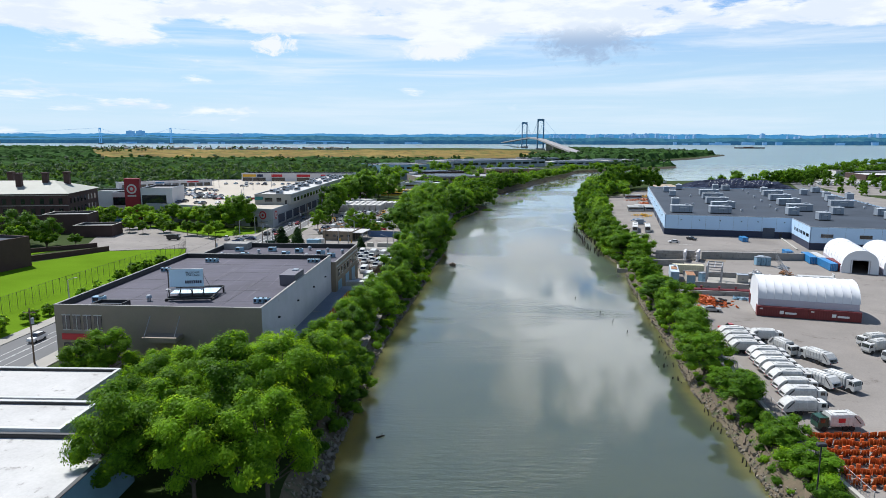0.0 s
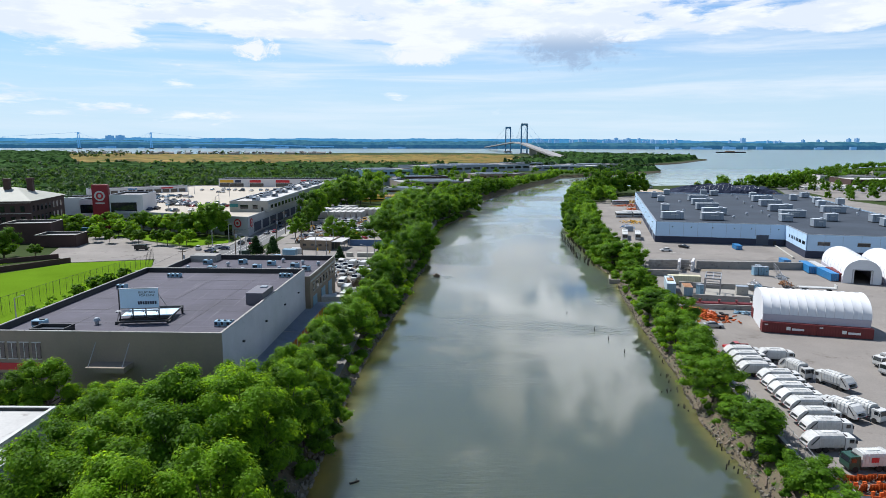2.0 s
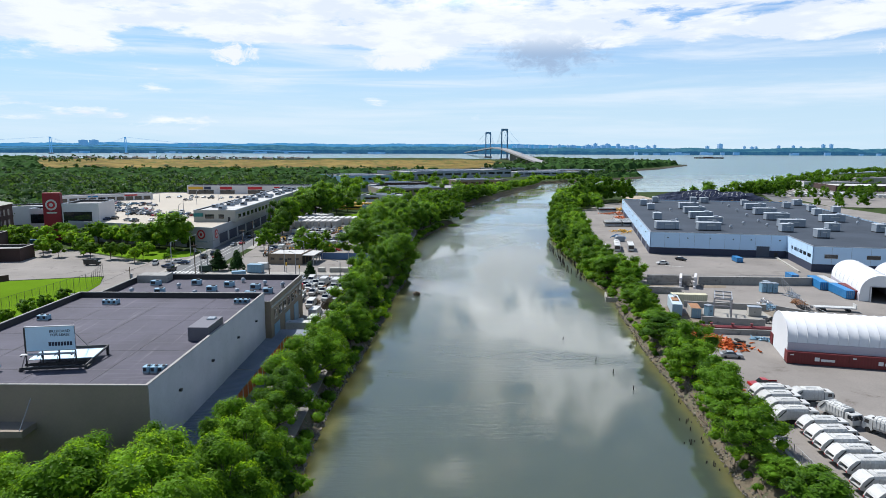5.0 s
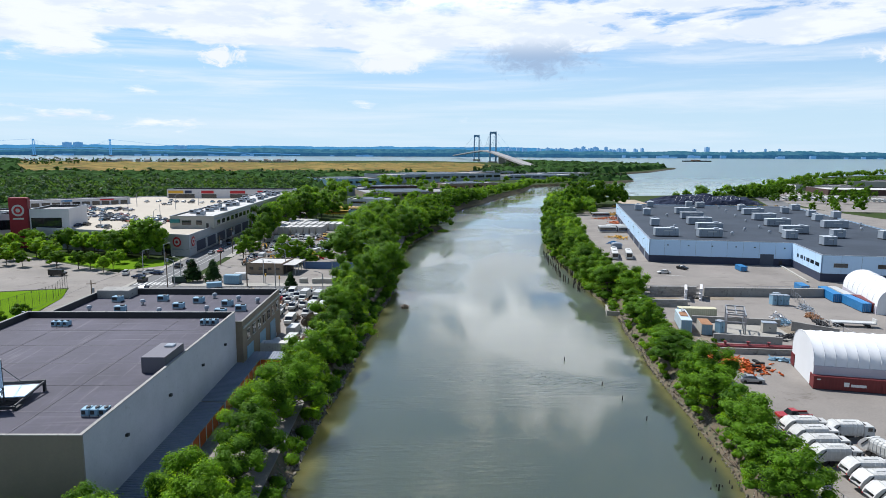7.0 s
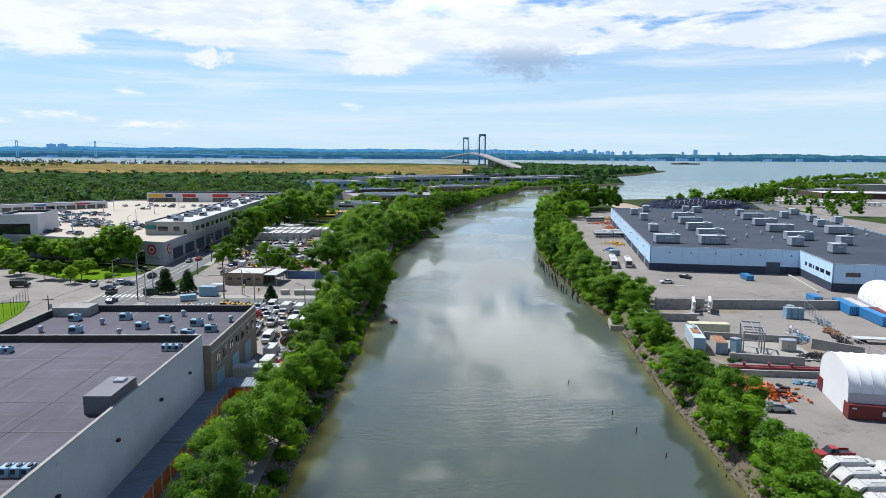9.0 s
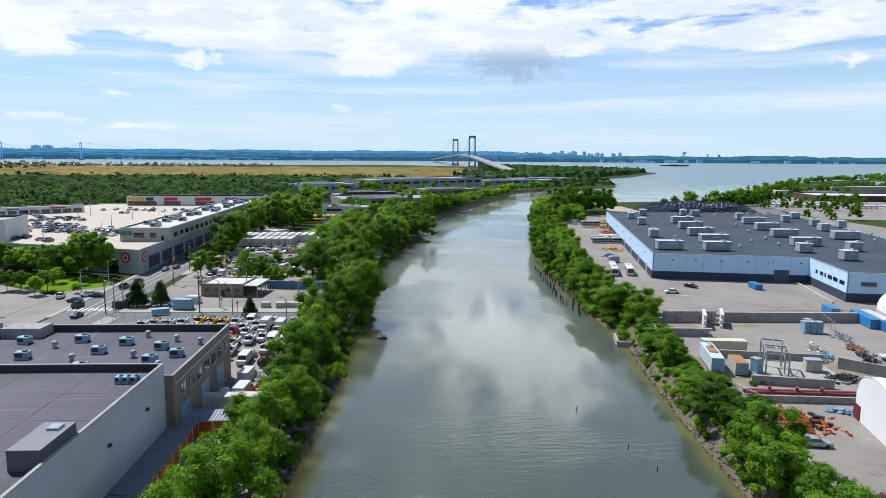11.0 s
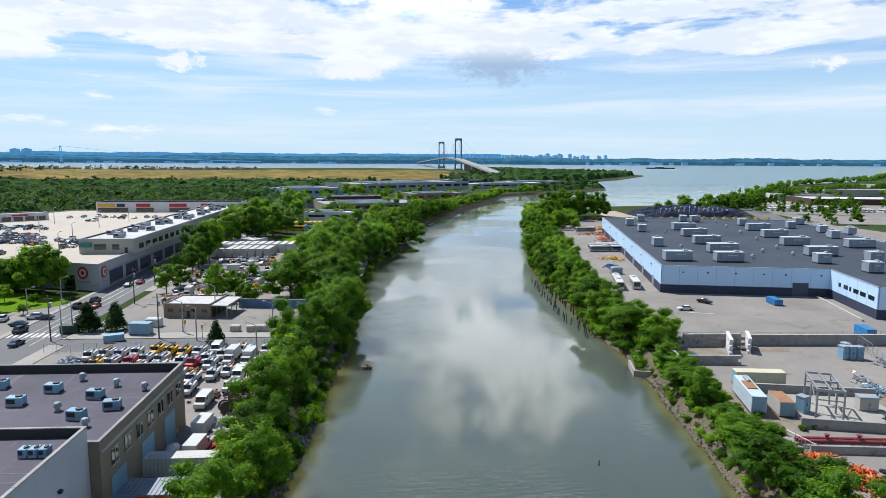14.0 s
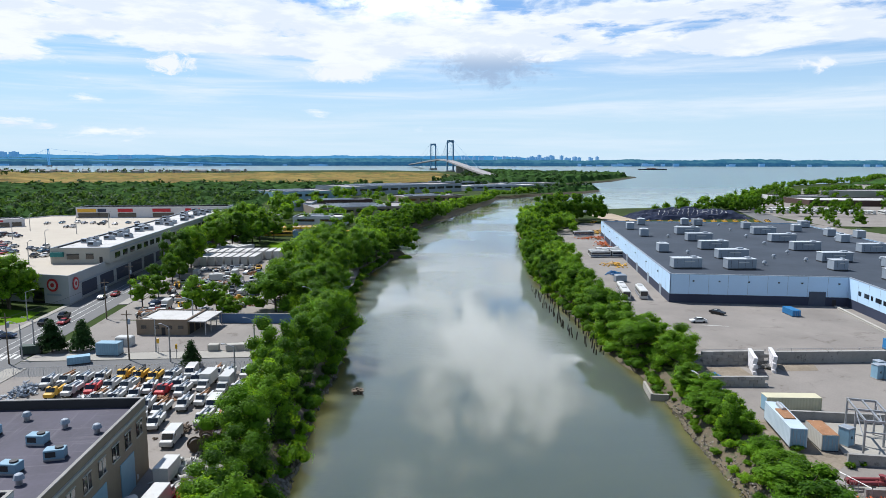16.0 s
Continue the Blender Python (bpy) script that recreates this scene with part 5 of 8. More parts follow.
# east bank: single clumps of tree and tall shrub, with low brush between them
for x, y, h, w in ((59.8, 154, 10.2, 10.0), (61.5, 161, 7.6, 8.0), (57.2, 146, 7.8, 7.6), (57.2, 137, 7.8, 8.4), (55.0, 130, 8.8, 9.0), (53.6, 122, 7.4, 7.8), (51.8, 113.5, 8.6, 8.8), (52.6, 99, 6.0, 6.0), (50.6, 95, 6.8, 8.6), (51.6, 104, 4.6, 5.4), (52.0, 81, 4.6, 6.0), (51.2, 73, 4.6, 6.4),
                   (61.0, 170, 6.4, 8.6), (63.0, 177, 5.8, 8.6), (64.6, 184, 4.6, 6.4), (66.4, 199, 6.6, 6.2), (67.0, 191, 4.0, 5.6), (67.0, 208, 5.0, 7.2), (69.6, 214, 6.2, 7.6), (70.0, 221, 5.6, 6.8), (76.6, 241, 8.2, 9.6), (74.8, 235, 8.2, 9.0), (70.4, 246, 8.6, 11.0), (72.4, 254, 8.8, 9.8),
                   (70.4, 262, 9.6, 10.6), (77.6, 258, 7.6, 8.6), (71.6, 271, 10.4, 10.8), (76.8, 279, 8.4, 9.6), (74.6, 287, 9.4, 10.6)):
    (tall if h > 8 else mid).stand(x - .2, y + 2.0, h * .95 / (12.5 if h > 8 else 10.5), G - .7, tr, w / (12.0 if h > 8 else 8.6))
y = 66
while y < 250:
    x = along(EAST, y)
    if not 228 < y < 236:
        near = 3.4 if y < 128 else 3.0
        lush = noise.noise(Vector((y * .085, 2.2, 0)))
        if lush > -.22 or y > 132:
            shrub.stand(x + near + tr.uniform(-.7, 1.2), y, tr.choice((.3, .4, .5, .65, .8)), G - .9, tr)
        if tr.random() < .7:
            shrub.stand(x + near - 1.5 + tr.uniform(-.6, .6), y + .8, tr.uniform(.24, .46), .8, tr)
        if lush > -.38 or y > 132:
            shrub.stand(x + near + 1.8 + tr.uniform(-.8, .8), y + 1.5, tr.choice((.4, .5, .6, .75)), G - .2, tr)
    y += 3.0
y = 294
while y < 500:
    x = along(EAST, y)
    wide = 8 if y < 330 else 12
    for i in range(2 if y < 330 else 3):
        at_x, at_y, k = x + 2.4 + wide * i / 2.6 + tr.uniform(-1.5, 1.5), y + tr.uniform(-2, 2), tr.choice((.62, .72, .8, .9))
        if y < 372:
            tall.stand(at_x, at_y, k, G - 1.0 if i == 0 else G - .1, tr, k * .85)
        else:
            midf.stand(at_x, at_y, k * 1.15, G - 1.0 if i == 0 else G - .1)
    y += 8.4 if y < 372 else 6.4
y = 500
while y < 640:
    x = along(EAST, y)
    for i in range(4):
        small.stand(x + 6 + 9 * i, y + tr.uniform(-3, 3), tr.uniform(.8, 1.2), G - .3, tr)
    y += 9

# ---- east bank: yards ----
sheet("yard", [(53, 64), (200, 60), (200, 150), (260, 150), (330, 420), (330, 560), (300, 548), (168, 562), (128, 500), (92, 372), (82, 290), (80, 244), (70, 226), (67, 200), (65, 184), (63, 172), (58.5, 140), (54, 96)],
      G + .07, M_asphalt, "large worn grey asphalt yard with patches and stains", "yard")
B = 14.5
WH = pose(104.6, 301.2, G, 0, 0, -B)


def warehouse():
    b = thing("warehouse", "huge pale blue-white warehouse with dark base and flat grey roof", "warehouse", WH)
    h, base = 9.3, 2.9
    # plan: front wall steps towards the river yard
    w1, w2, d, stepd = 54.0, 112.0, 186.0, 31.0
    outline = [(0, 0), (w1, 0), (w1, -stepd), (w2, -stepd), (w2, d), (0, d)]
    for nm, (x0, y0), (x1, y1) in zip(("front_wall", "step_wall", "front_wall", "side_wall", "back_wall", "side_wall"), outline, outline[1:] + outline[:1]):
        a, c = Vector((x0, y0, 0)), Vector((x1, y1, 0))
        l = (c - a).length
        m = Matrix.Translation(a) @ Matrix.Rotation(math.atan2(y1 - y0, x1 - x0), 4, "Z")
        wall = part(nm, Shape().box(0, l, 0, .4, base, h, m), M_pale, b, "pale blue-white metal wall")
        part("dark_base", Shape().box(-.02, l + .02, -.06, .46, 0, base, m), M_navy, wall)
        part("parapet_cap", Shape().box(0, l, -.08, .5, h + .003, h + .15, m), M_unit, wall)
        n = int(l / 6)
        for i in range(1, n):
            part("wall_joint", Shape().box(l * i / n - .04, l * i / n + .04, -.02, -.002, base + .02, h - .02, m), M_unit, wall)
    roof = Shape().prism([(0.4, 0.4), (w1 + .4, 0.4), (w1 + .4, -stepd + .4), (w2 - .4, -stepd + .4), (w2 - .4, d - .4), (.4, d - .4)], h - .7, h - .35)
    part("roof", roof, M_roof_dark, b, "dark grey roof covering")
    part("loading_door", Shape().box(42.5, 47.5, -.14, -.065, 0, 4.6), M_door, b, "dark blue-grey roll-up door")
    part("service_door", Shape().box(49.5, 50.7, -.14, -.065, 0, 2.2), M_dark, b)
    for x in (7, 15, 24, 33, 40, 51):
        part("wall_lamp", Shape().box(x, x + .5, -.3, -.003, 7.0, 7.4), M_dark, b)
    for i, (y, w) in enumerate(((3.5, 1.6), (7.0, 2.8), (10.8, 1.2), (13.4, 3.2), (17.6, 3.4), (22.5, 3.6))):
        part("window", Shape().box(w1 - .06, w1 - .003, -stepd + 28 - y - w, -stepd + 28 - y, 5.0, 6.3), M_glass, b)
    for x in (w1 + 4, w1 + 18, w1 + 33):
        win = part("window", Shape().box(x, x + 4.5, -stepd - .08, -stepd - .003, 5.2, 6.5), M_glass, b)
        part("window_frame", Shape().box(x - .1, x + 4.6, -stepd - .12, -stepd - .004, 6.5, 6.62).box(x - .1, x + 4.6, -stepd - .12, -stepd - .004, 5.08, 5.2), M_steel, win)
    for y in (12, 34, 58, 84, 112, 140, 166):
        part("dock_door", Shape().box(-.14, -.065, y, y + 3.5, 0, 3.6), M_unit, b)
        part("wall_lamp", Shape().box(-.4, -.003, y + 6, y + 6.5, 7.0, 7.4), M_dark, b)
    return b


warehouse()
ROOF = G + 8.95


def big_unit(l, label="long grey air-handling unit on the warehouse roof"):
    u = thing("rooftop_air_handler", label, "air handler", None, "warehouse rooftop units")
    part("casing", Shape().soft(-l / 2, l / 2, -1.9, 1.9, .45, 3.5, .08), M_unit, u)
    # top panel set paler than the casing
    part("roof_panel", Shape().soft(-l / 2 - .1, l / 2 + .1, -2.0, 2.0, 3.5, 3.66, .05), M_unit_top, u, "roof panel paler than the casing")
    part("exhaust_hood", Shape().soft(l * .18, l * .36, -.9, .9, 3.66, 4.15, .1), M_unit, u)
    part("louvre_strip", Shape().box(-l * .12, l * .24, -1.945, -1.9, 2.3, 2.7), M_white, u)
    part("base_curb", Shape().box(-l / 2 + .05, l / 2 - .05, -1.85, 1.85, 0, .45), M_dark, u)
    seams = Shape()
    for i in range(int(l / 2.4)):
        seams.box(-l / 2 + 2.4 * i + 1.1, -l / 2 + 2.4 * i + 1.16, -1.915, -1.9, .5, 3.4)
    part("panel_joint", seams, M_dark, u)
    return u


lu = Fleet(big_unit(11.4))
mu = Fleet(big_unit(9.8))
su = Fleet(big_unit(5.0, "short grey air-handling unit on the warehouse roof"))
for x, y in ((144.3, 332.2), (151.4, 357.5), (160, 384.8), (168.4, 411.5), (205.7, 406), (195.8, 377), (187, 349.5), (177.2, 320), (209.8, 340.3)):
    lu.park(x, y, -6, ROOF)
for x, y in ((116.5, 313.8), (133.6, 309.5)):
    mu.park(x, y, -6, ROOF)
for x, y, a in ((127, 352.8, 84), (143.5, 406, 80), (150, 437, 80), (166, 459, 80), (190.2, 455.5, 80), (195.8, 452, 0), (212.5, 431.5, 80), (230, 415, 80), (233, 394.5, 80), (241.8, 386, 80), (248, 434, 0), (187, 305, 0), (168.5, 283.5, 0), (165, 303, 0), (205, 300, 0), (222, 372, 84), (225, 310, 0), (200, 285, 0)):
    su.park(x, y, a - 6, ROOF)
wv = Fleet(roof_vent())
for x, y in ((134.1, 345.6), (205.5, 445.9), (197.9, 421.7), (189, 393.7), (181, 367.5), (173, 340.5), (166.6, 321), (225.6, 381), (136, 372), (152, 398), (178, 440), (216, 330), (160, 330), (122, 330), (147, 316), (196, 320), (230, 350)):
    wv.park(x, y, 0, ROOF)
    wv.model.scale = (1.2, 1.2, 1.2)


# walls between the yards
def wall_line(name, a, b, z0, z1, t, material, label, block=0.0, z_base=G):
    """A straight wall; with block it is laid of large separate blocks."""
    a, b = Vector((*a, 0)), Vector((*b, 0))
    l = (b - a).length
    m = Matrix.Translation(a + Vector((0, 0, z_base))) @ Matrix.Rotation(math.atan2(b.y - a.y, b.x - a.x), 4, "Z")
    w = thing(name, label, "wall", m)
    if not block:
        part("wall_body", Shape().box(0, l, -t / 2, t / 2, z0, z1), material, w)
        part("coping", Shape().box(0, l, -t / 2 - .06, t / 2 + .06, z1 + .003, z1 + .14), material, w)
        return w
    rows, n = max(1, round((z1 - z0) / .75)), max(1, round(l / block))
    me = Shape().soft(-l / n / 2 + .02, l / n / 2 - .02, -t / 2, t / 2, 0, (z1 - z0) / rows - .02, .05).mesh("block")
    for j in range(rows):
        for i in range(n - (j % 2)):
            part("block", me, material, w, m=pose((i + .5 + .5 * (j % 2)) * l / n, rnd.uniform(-.04, .04), z0 + j * (z1 - z0) / rows, 0, 0, rnd.uniform(-1, 1)))
    return w


wall_line("retaining_wall", (79.5, 238.0), (96, 236.6), 0, 3.2, 1.0, M_concrete, "grey concrete block retaining wall", 2.4)
wall_line("retaining_wall", (97.5, 237.0), (134, 233.2), 0, 2.6, .8, M_concrete, "long dark-topped concrete retaining wall")
wall_line("bin_wall", (88.3, 229.5), (91.5, 236.8), 0, 3.8, .8, M_white_wall, "white stacked-block bin wall", 1.5)
wall_line("bin_wall", (93.2, 230.0), (96.6, 236.9), 0, 3.8, .8, M_white_wall, "white stacked-block bin wall", 1.5)
wall_line("block_wall", (72.9, 224.4), (86.6, 222.6), 0, 2.2, .8, M_concrete, "low wall of stacked concrete blocks", 1.6)
wall_line("block_wall", (77.5, 242), (73.6, 225.5), 0, 1.3, .8, M_white_wall, "low pale block wall at the bank", 1.6)
wall_line("concrete_wall", (79.5, 205.8), (100.5, 200.2), 0, 1.7, .5, M_concrete, "low dark-stained concrete wall in the yard")
wall_line("concrete_wall", (77.0, 188.6), (91.5, 184.2), 0, 1.7, .5, M_concrete, "low dark-stained concrete wall in the yard")
wall_line("concrete_wall", (72.0, 179.2), (95.0, 175.2), 0, 1.2, .4, M_concrete, "low concrete wall beside the red pipes")
wall_line("concrete_wall", (101, 196), (108, 188), 0, 2.4, .4, M_concrete, "concrete wall corner by the yard fence")
sheet("pavement", [(71.0, 184.6), (94, 180.6), (93.4, 177), (71.2, 180.8)], G + .35, M_walk, "pale concrete slab under red pipes", "slab", .4)
sheet("pavement", [(78.8, 191.5), (84, 203.5), (99, 199.5), (97, 186.5)], G + .3, M_walk, "pale concrete pad under the steel frame", "slab", .35)


def gantry(m):
    g = thing("steel_frame", "grey steel portal frame standing in the yard", "steel frame", m)
    for y in (0, 5, 10):
        for x in (0, 4.2):
            part("post", Shape().box(x - .14, x + .14, y - .14, y + .14, 0, 5.6), M_steel, g)
        part("beam", Shape().box(-.14, 4.34, y - .15, y + .15, 5.6, 5.95), M_steel, g)
        part("beam", Shape().box(.14, 4.06, y - .1, y + .1, 3.9, 4.1), M_steel, g)
    for x in (0, 2.1, 4.2):
        part("rail", Shape().box(x - .12, x + .12, .15, 9.85, 5.62, 5.9), M_steel, g)
    part("brace", Shape().tube((0, 0, 2.8), (0, 5, 5.5), .08, n=5), M_steel, g)
    part("brace", Shape().tube((4.2, 5, 2.8), (4.2, 10, 5.5), .08, n=5), M_steel, g)
    return g


gantry(pose(80.9, 190.2, G + .3, 0, 0, -25))


def red_pipe(m):
    p = thing("pipe_run", "dark red water pipes with valves on a slab", "pipes", m)
    for y, l in ((0, 24), (1.1, 20)):
        part("pipe", Shape().tube((0, y, .75), (l, y, .75), .32, n=10), M_rustred, p)
    part("bend", Shape().tube((0, 0, .75), (-.9, .3, .75), .34, n=10).tube((-.9, .3, .75), (-.9, 1.0, .75), .34, n=10).tube((-.9, 1.0, .75), (0, 1.1, .75), .34, n=10), M_rustred, p)
    for x in (3.5, 8.5, 13.0):
        v = part("valve", Shape().tube((x, .2, .7), (x, .2, 1.7), .28, n=8), M_rustred, p)
        part("hand_wheel", Shape().tube((x, .2, 1.8), (x, .2, 1.88), .45, n=10), M_rustred, v)
        part("flange", Shape().tube((x - .8, 0, .75), (x - .7, 0, .75), .45, n=10), M_rustred, p)
    for x in (2, 7, 12, 17, 22):
        part("saddle", Shape().box(x, x + .4, -.4, 1.5, 0, .45), M_concrete, p)
    return p


M_rustred = surf("dark_red_pipe_paint", (0.24, 0.045, 0.05), .6, fine=4, coarse=.5, amount=.25)
red_pipe(pose(72.5, 181.3, G + .35, 0, 0, -10))

c1 = container(9.8, surf("cream_container_paint", (0.62, 0.58, 0.40), .6, fine=4, coarse=.4, amount=.12), "cream office container with a blue-grey end", "", 2.6, 2.9, M_unit_blue)
c1.matrix_basis = pose(82.6, 209.8, G + .1, 0, 0, -10)
c2 = container(12.0, surf("pale_blue_container_paint", (0.52, 0.62, 0.70), .5, fine=4, coarse=.4, amount=.12), "pale blue-white equipment trailer with louvred end", "", 2.6, 3.2, M_unit_blue)
c2.matrix_basis = pose(74.4, 199.8, G + .5, 0, 0, -106)
part("exhaust_stack", Shape().tube((-4.5, .3, 3.45), (-1.5, .3, 3.45), .4, n=10), M_steel, c2)
part("roof_hatch", Shape().box(-2.2, 2.0, -.9, .9, 3.2, 3.4), M_rust, c2)
part("axle_stand", Shape().box(-4.4, -3.6, -1.1, 1.1, -.5, 0).box(3.6, 4.4, -1.1, 1.1, -.5, 0), M_dark, c2)
c3 = container(6.1, M_cream, "short container with a rust-streaked roof", "", 2.6, 2.7, M_unit_blue)
c3.matrix_basis = pose(78.2, 195.9, G + .1, 0, 0, -104)
part("rusted_roof_sheet", Shape().box(-3.0, 3.0, -1.25, 1.25, 2.703, 2.75), M_rust, c3)
def cabinet(l, w, h, material):
    """A tall steel electrical cabinet with two doors and a sloping rain cap."""
    c = thing("equipment_cabinet", "tall blue-grey steel equipment cabinet in the yard", "cabinet", None, "yard equipment cabinets")
    part("body", Shape().box(-l / 2, l / 2, -w / 2, w / 2, .15, h), material, c)
    part("rain_cap", Shape().soft(-l / 2 - .1, l / 2 + .1, -w / 2 - .1, w / 2 + .1, h, h + .2, .06), M_unit, c)
    part("plinth", Shape().box(-l / 2 - .1, l / 2 + .1, -w / 2 - .1, w / 2 + .1, 0, .15), M_concrete, c)
    for k in (-1, 1):
        d = part("door", Shape().box(k * l / 4 - l / 4 + .06, k * l / 4 + l / 4 - .06, -w / 2 - .04, -w / 2, .3, h - .15), material, c)
        part("door_handle", Shape().box(k * .12 - .03, k * .12 + .03, -w / 2 - .1, -w / 2 - .04, h * .45, h * .6), M_dark, d)
    return c


cab = Fleet(cabinet(1.5, 1.7, 2.9, M_unit_blue))
for x, y, a in ((112.6, 224.2, 4), (114.2, 223.8, 4), (115.8, 223.4, 4), (114.8, 226.4, 4), (81.5, 194.6, 20)):
    cab.park(x, y, a, G + (.3 if x < 100 else .08))
tf = cabinet(3.2, 2.0, 2.4, M_cream)
tagged(tf, "cream transformer cabinet beside the steel frame", "cabinet")
tf.matrix_basis = pose(94.0, 194.4, G + .3, 0, 0, -14)


def chain_fence(a, b, h=2.4, gap=3.0, label="grey chain-link fence with steel posts", z=G, name="fence", steel=None):
    """Posts, rails and a real woven mesh of thin wires."""
    a, b = Vector((*a, 0)), Vector((*b, 0))
    l = (b - a).length
    f = thing(name, label, "fence", Matrix.Translation(a + Vector((0, 0, z))) @ Matrix.Rotation(math.atan2(b.y - a.y, b.x - a.x), 4, "Z"))
    n = max(1, round(l / gap))
    post = Shape().tube((0, 0, 0), (0, 0, h + .1), .05, n=5).mesh("post")
    for i in range(n + 1):
        part("post", post, steel or M_steel, f, m=pose(l * i / n, 0, 0))
    part("rail", Shape().tube((0, 0, h), (l, 0, h), .035, n=4), steel or M_steel, f)
    w = Shape()
    k = max(2, int(l / .6))
    for i in range(k):
        x0, x1 = l * i / k, l * (i + 1) / k
        for p, q in (((x0, .1), (x1, h)), ((x0, h), (x1, .1))):
            w.add([(p[0], 0, p[1]), (p[0] + .03, 0, p[1]), (q[0] + .03, 0, q[1]), (q[0], 0, q[1])], [(0, 1, 2, 3)])
    tagged(part("wire_mesh", w, steel or M_steel, f), kind="stuff")
    return f


chain_fence((80, 239.5), (134, 234.5), 3.0, 3.2, "chain-link fence along the retaining wall", G + .05)
chain_fence((123.5, 233), (109.8, 197), 3.0, 3.0)
chain_fence((109.8, 197), (108, 176), 3.0, 3.0)
for a, b in (((53.2, 66), (53.6, 77)), ((53.6, 77), (53.8, 87)), ((53.8, 87), (55.2, 96)), ((55.2, 96), (57.2, 113.6)), ((57.2, 113.6), (59.2, 125)), ((59.2, 125), (62.2, 140))):
    chain_fence(a, b, 2.2, 2.6, "chain-link fence along the yard's creek side")
chain_fence((71, 184), (72, 178), 2.0, 2.0)


for a, b in (((52.9, 64), (53.1, 87)), ((53.1, 87), (56.7, 113.6)), ((56.7, 113.6), (61.7, 140))):
    wall_line("yard_kerb", a, b, 0, .35, .5, M_cream, "low pale concrete kerb along the yard fence")
M_dirt = surf("yard_dirt", (0.265, 0.225, 0.175), .95, fine=2.0, coarse=.25, amount=.35, bump=.4, stain=(.17, .14, .11), stain_cut=.52, spec=.05)
sheet("ground", [(76.0, 236.2), (88.2, 235.2), (87.4, 226.0), (84.0, 224.0), (75.0, 225.4)], G + .09, M_dirt, "bare sandy dirt inside the block bay", "dirt", .05)
sheet("ground", [(97.0, 236.0), (106.0, 234.8), (104.0, 230.5), (96.0, 231.0)], G + .09, M_dirt, "bare sandy dirt beside the bin wall", "dirt", .05)
sheet("ground", [(66.4, 205.0), (75.0, 206.5), (79.0, 190.0), (71.0, 184.8), (65.6, 190.0)], G + .09, M_dirt, "trodden dirt beside the containers", "dirt", .05)
sheet("ground", [(99.0, 201.0), (109.0, 198.5), (106.5, 184.0), (95.0, 187.0)], G + .085, M_dirt, "dirt and gravel by the scrap heap", "dirt", .05)
for x, y, k in ((77.5, 226.2, .2), (79.6, 225.6, .26), (81.8, 225.6, .2), (84.5, 225.2, .22), (80.5, 223.9, .2), (90.2, 203.6, .2), (86.0, 207.0, .22), (95.2, 202.4, .18), (76.6, 187.4, .3), (79.0, 187.9, .26), (72.6, 194.0, .34)):
    shrub.stand(x, y, k, G, tr)
# shed skirts: shade below the lit cover put into a greyer fabric colour
M_skirt = surf("shade_grey_fabric", (0.50, 0.48, 0.54), .75, fine=3.0, coarse=.2, amount=.1, bump=.05)
M_seam = surf("grey_fabric_seam", (0.68, 0.69, 0.72), .7, amount=.1)


# thicket between the bank and the steel frame
for i in range(26):
    y = tr.uniform(176, 226)
    shrub.stand(along(EAST, y) + tr.uniform(6.5, 11.0), y, tr.choice((.3, .45, .6, .8)), G - .3, tr)


# fabric-roofed sheds
def fabric_arch(name, label, m, w, l, rise, foot, bays, opening=None):
    """A barrel of white fabric over ribs, on low side walls, w across and l long along +y."""
    t = thing(name, label, "fabric shed", m)
    n = 14
    arc = [(-w / 2 * math.cos(math.pi * i / n), foot + rise * math.sin(math.pi * i / n) ** .82) for i in range(n + 1)]
    s = Shape()
    k = bays * 4
    for j in range(k + 1):
        sag = .12 * math.sin(math.pi * (j % 4) / 4)
        for x, z in arc:
            f = 1 - sag / max(3.0, math.hypot(x, z))
            s.v.append((x * f, l * j / k, foot + (z - foot) * f if z > foot else z))
    for j in range(k):
        s.f += [(j * (n + 1) + i, (j + 1) * (n + 1) + i, (j + 1) * (n + 1) + i + 1, j * (n + 1) + i + 1) for i in range(n)]
    part("fabric_cover", s, M_tarp, t, "taut white fabric", smooth=True)
    for y in (0.02, l - .02):
        e = Shape()
        if opening and y < 1:
            ow, oh = opening
            top = [(x, z) for x, z in arc]
            for (x0, z0), (x1, z1) in zip(top, top[1:]):
                lo0 = oh if abs(x0) < ow / 2 - .01 and abs(x1) <= ow / 2 + .9 else 0
                if abs((x0 + x1) / 2) < ow / 2:
                    e.add([(x0, y, oh), (x1, y, oh), (x1, y, z1), (x0, y, z0)], [(0, 1, 2, 3)])
                else:
                    e.add([(x0, y, 0), (x1, y, 0), (x1, y, z1), (x0, y, z0)], [(0, 1, 2, 3)])
            part("end_wall", e, M_tarp, t)
            part("doorway_frame", Shape().box(-ow / 2 - .15, -ow / 2 + .1, -.1, .2, 0, oh).box(ow / 2 - .1, ow / 2 + .15, -.1, .2, 0, oh).box(-ow / 2, ow / 2, -.1, .2, oh, oh + .2), M_steel, t)
        else:
            pts = [(arc[0][0], 0)] + arc + [(arc[-1][0], 0)]
            e.add([(x, y, z) for x, z in pts], [tuple(range(len(pts)))])
            part("end_wall", e, M_tarp, t)
    for j in range(bays + 1):
        r = Shape()
        for (x0, z0), (x1, z1) in zip(arc, arc[1:]):
            r.tube((x0 * 1.002, l * j / bays, z0 + .01), (x1 * 1.002, l * j / bays, z1 + .01), .06, n=4)
        part("rib", r, M_seam, t)
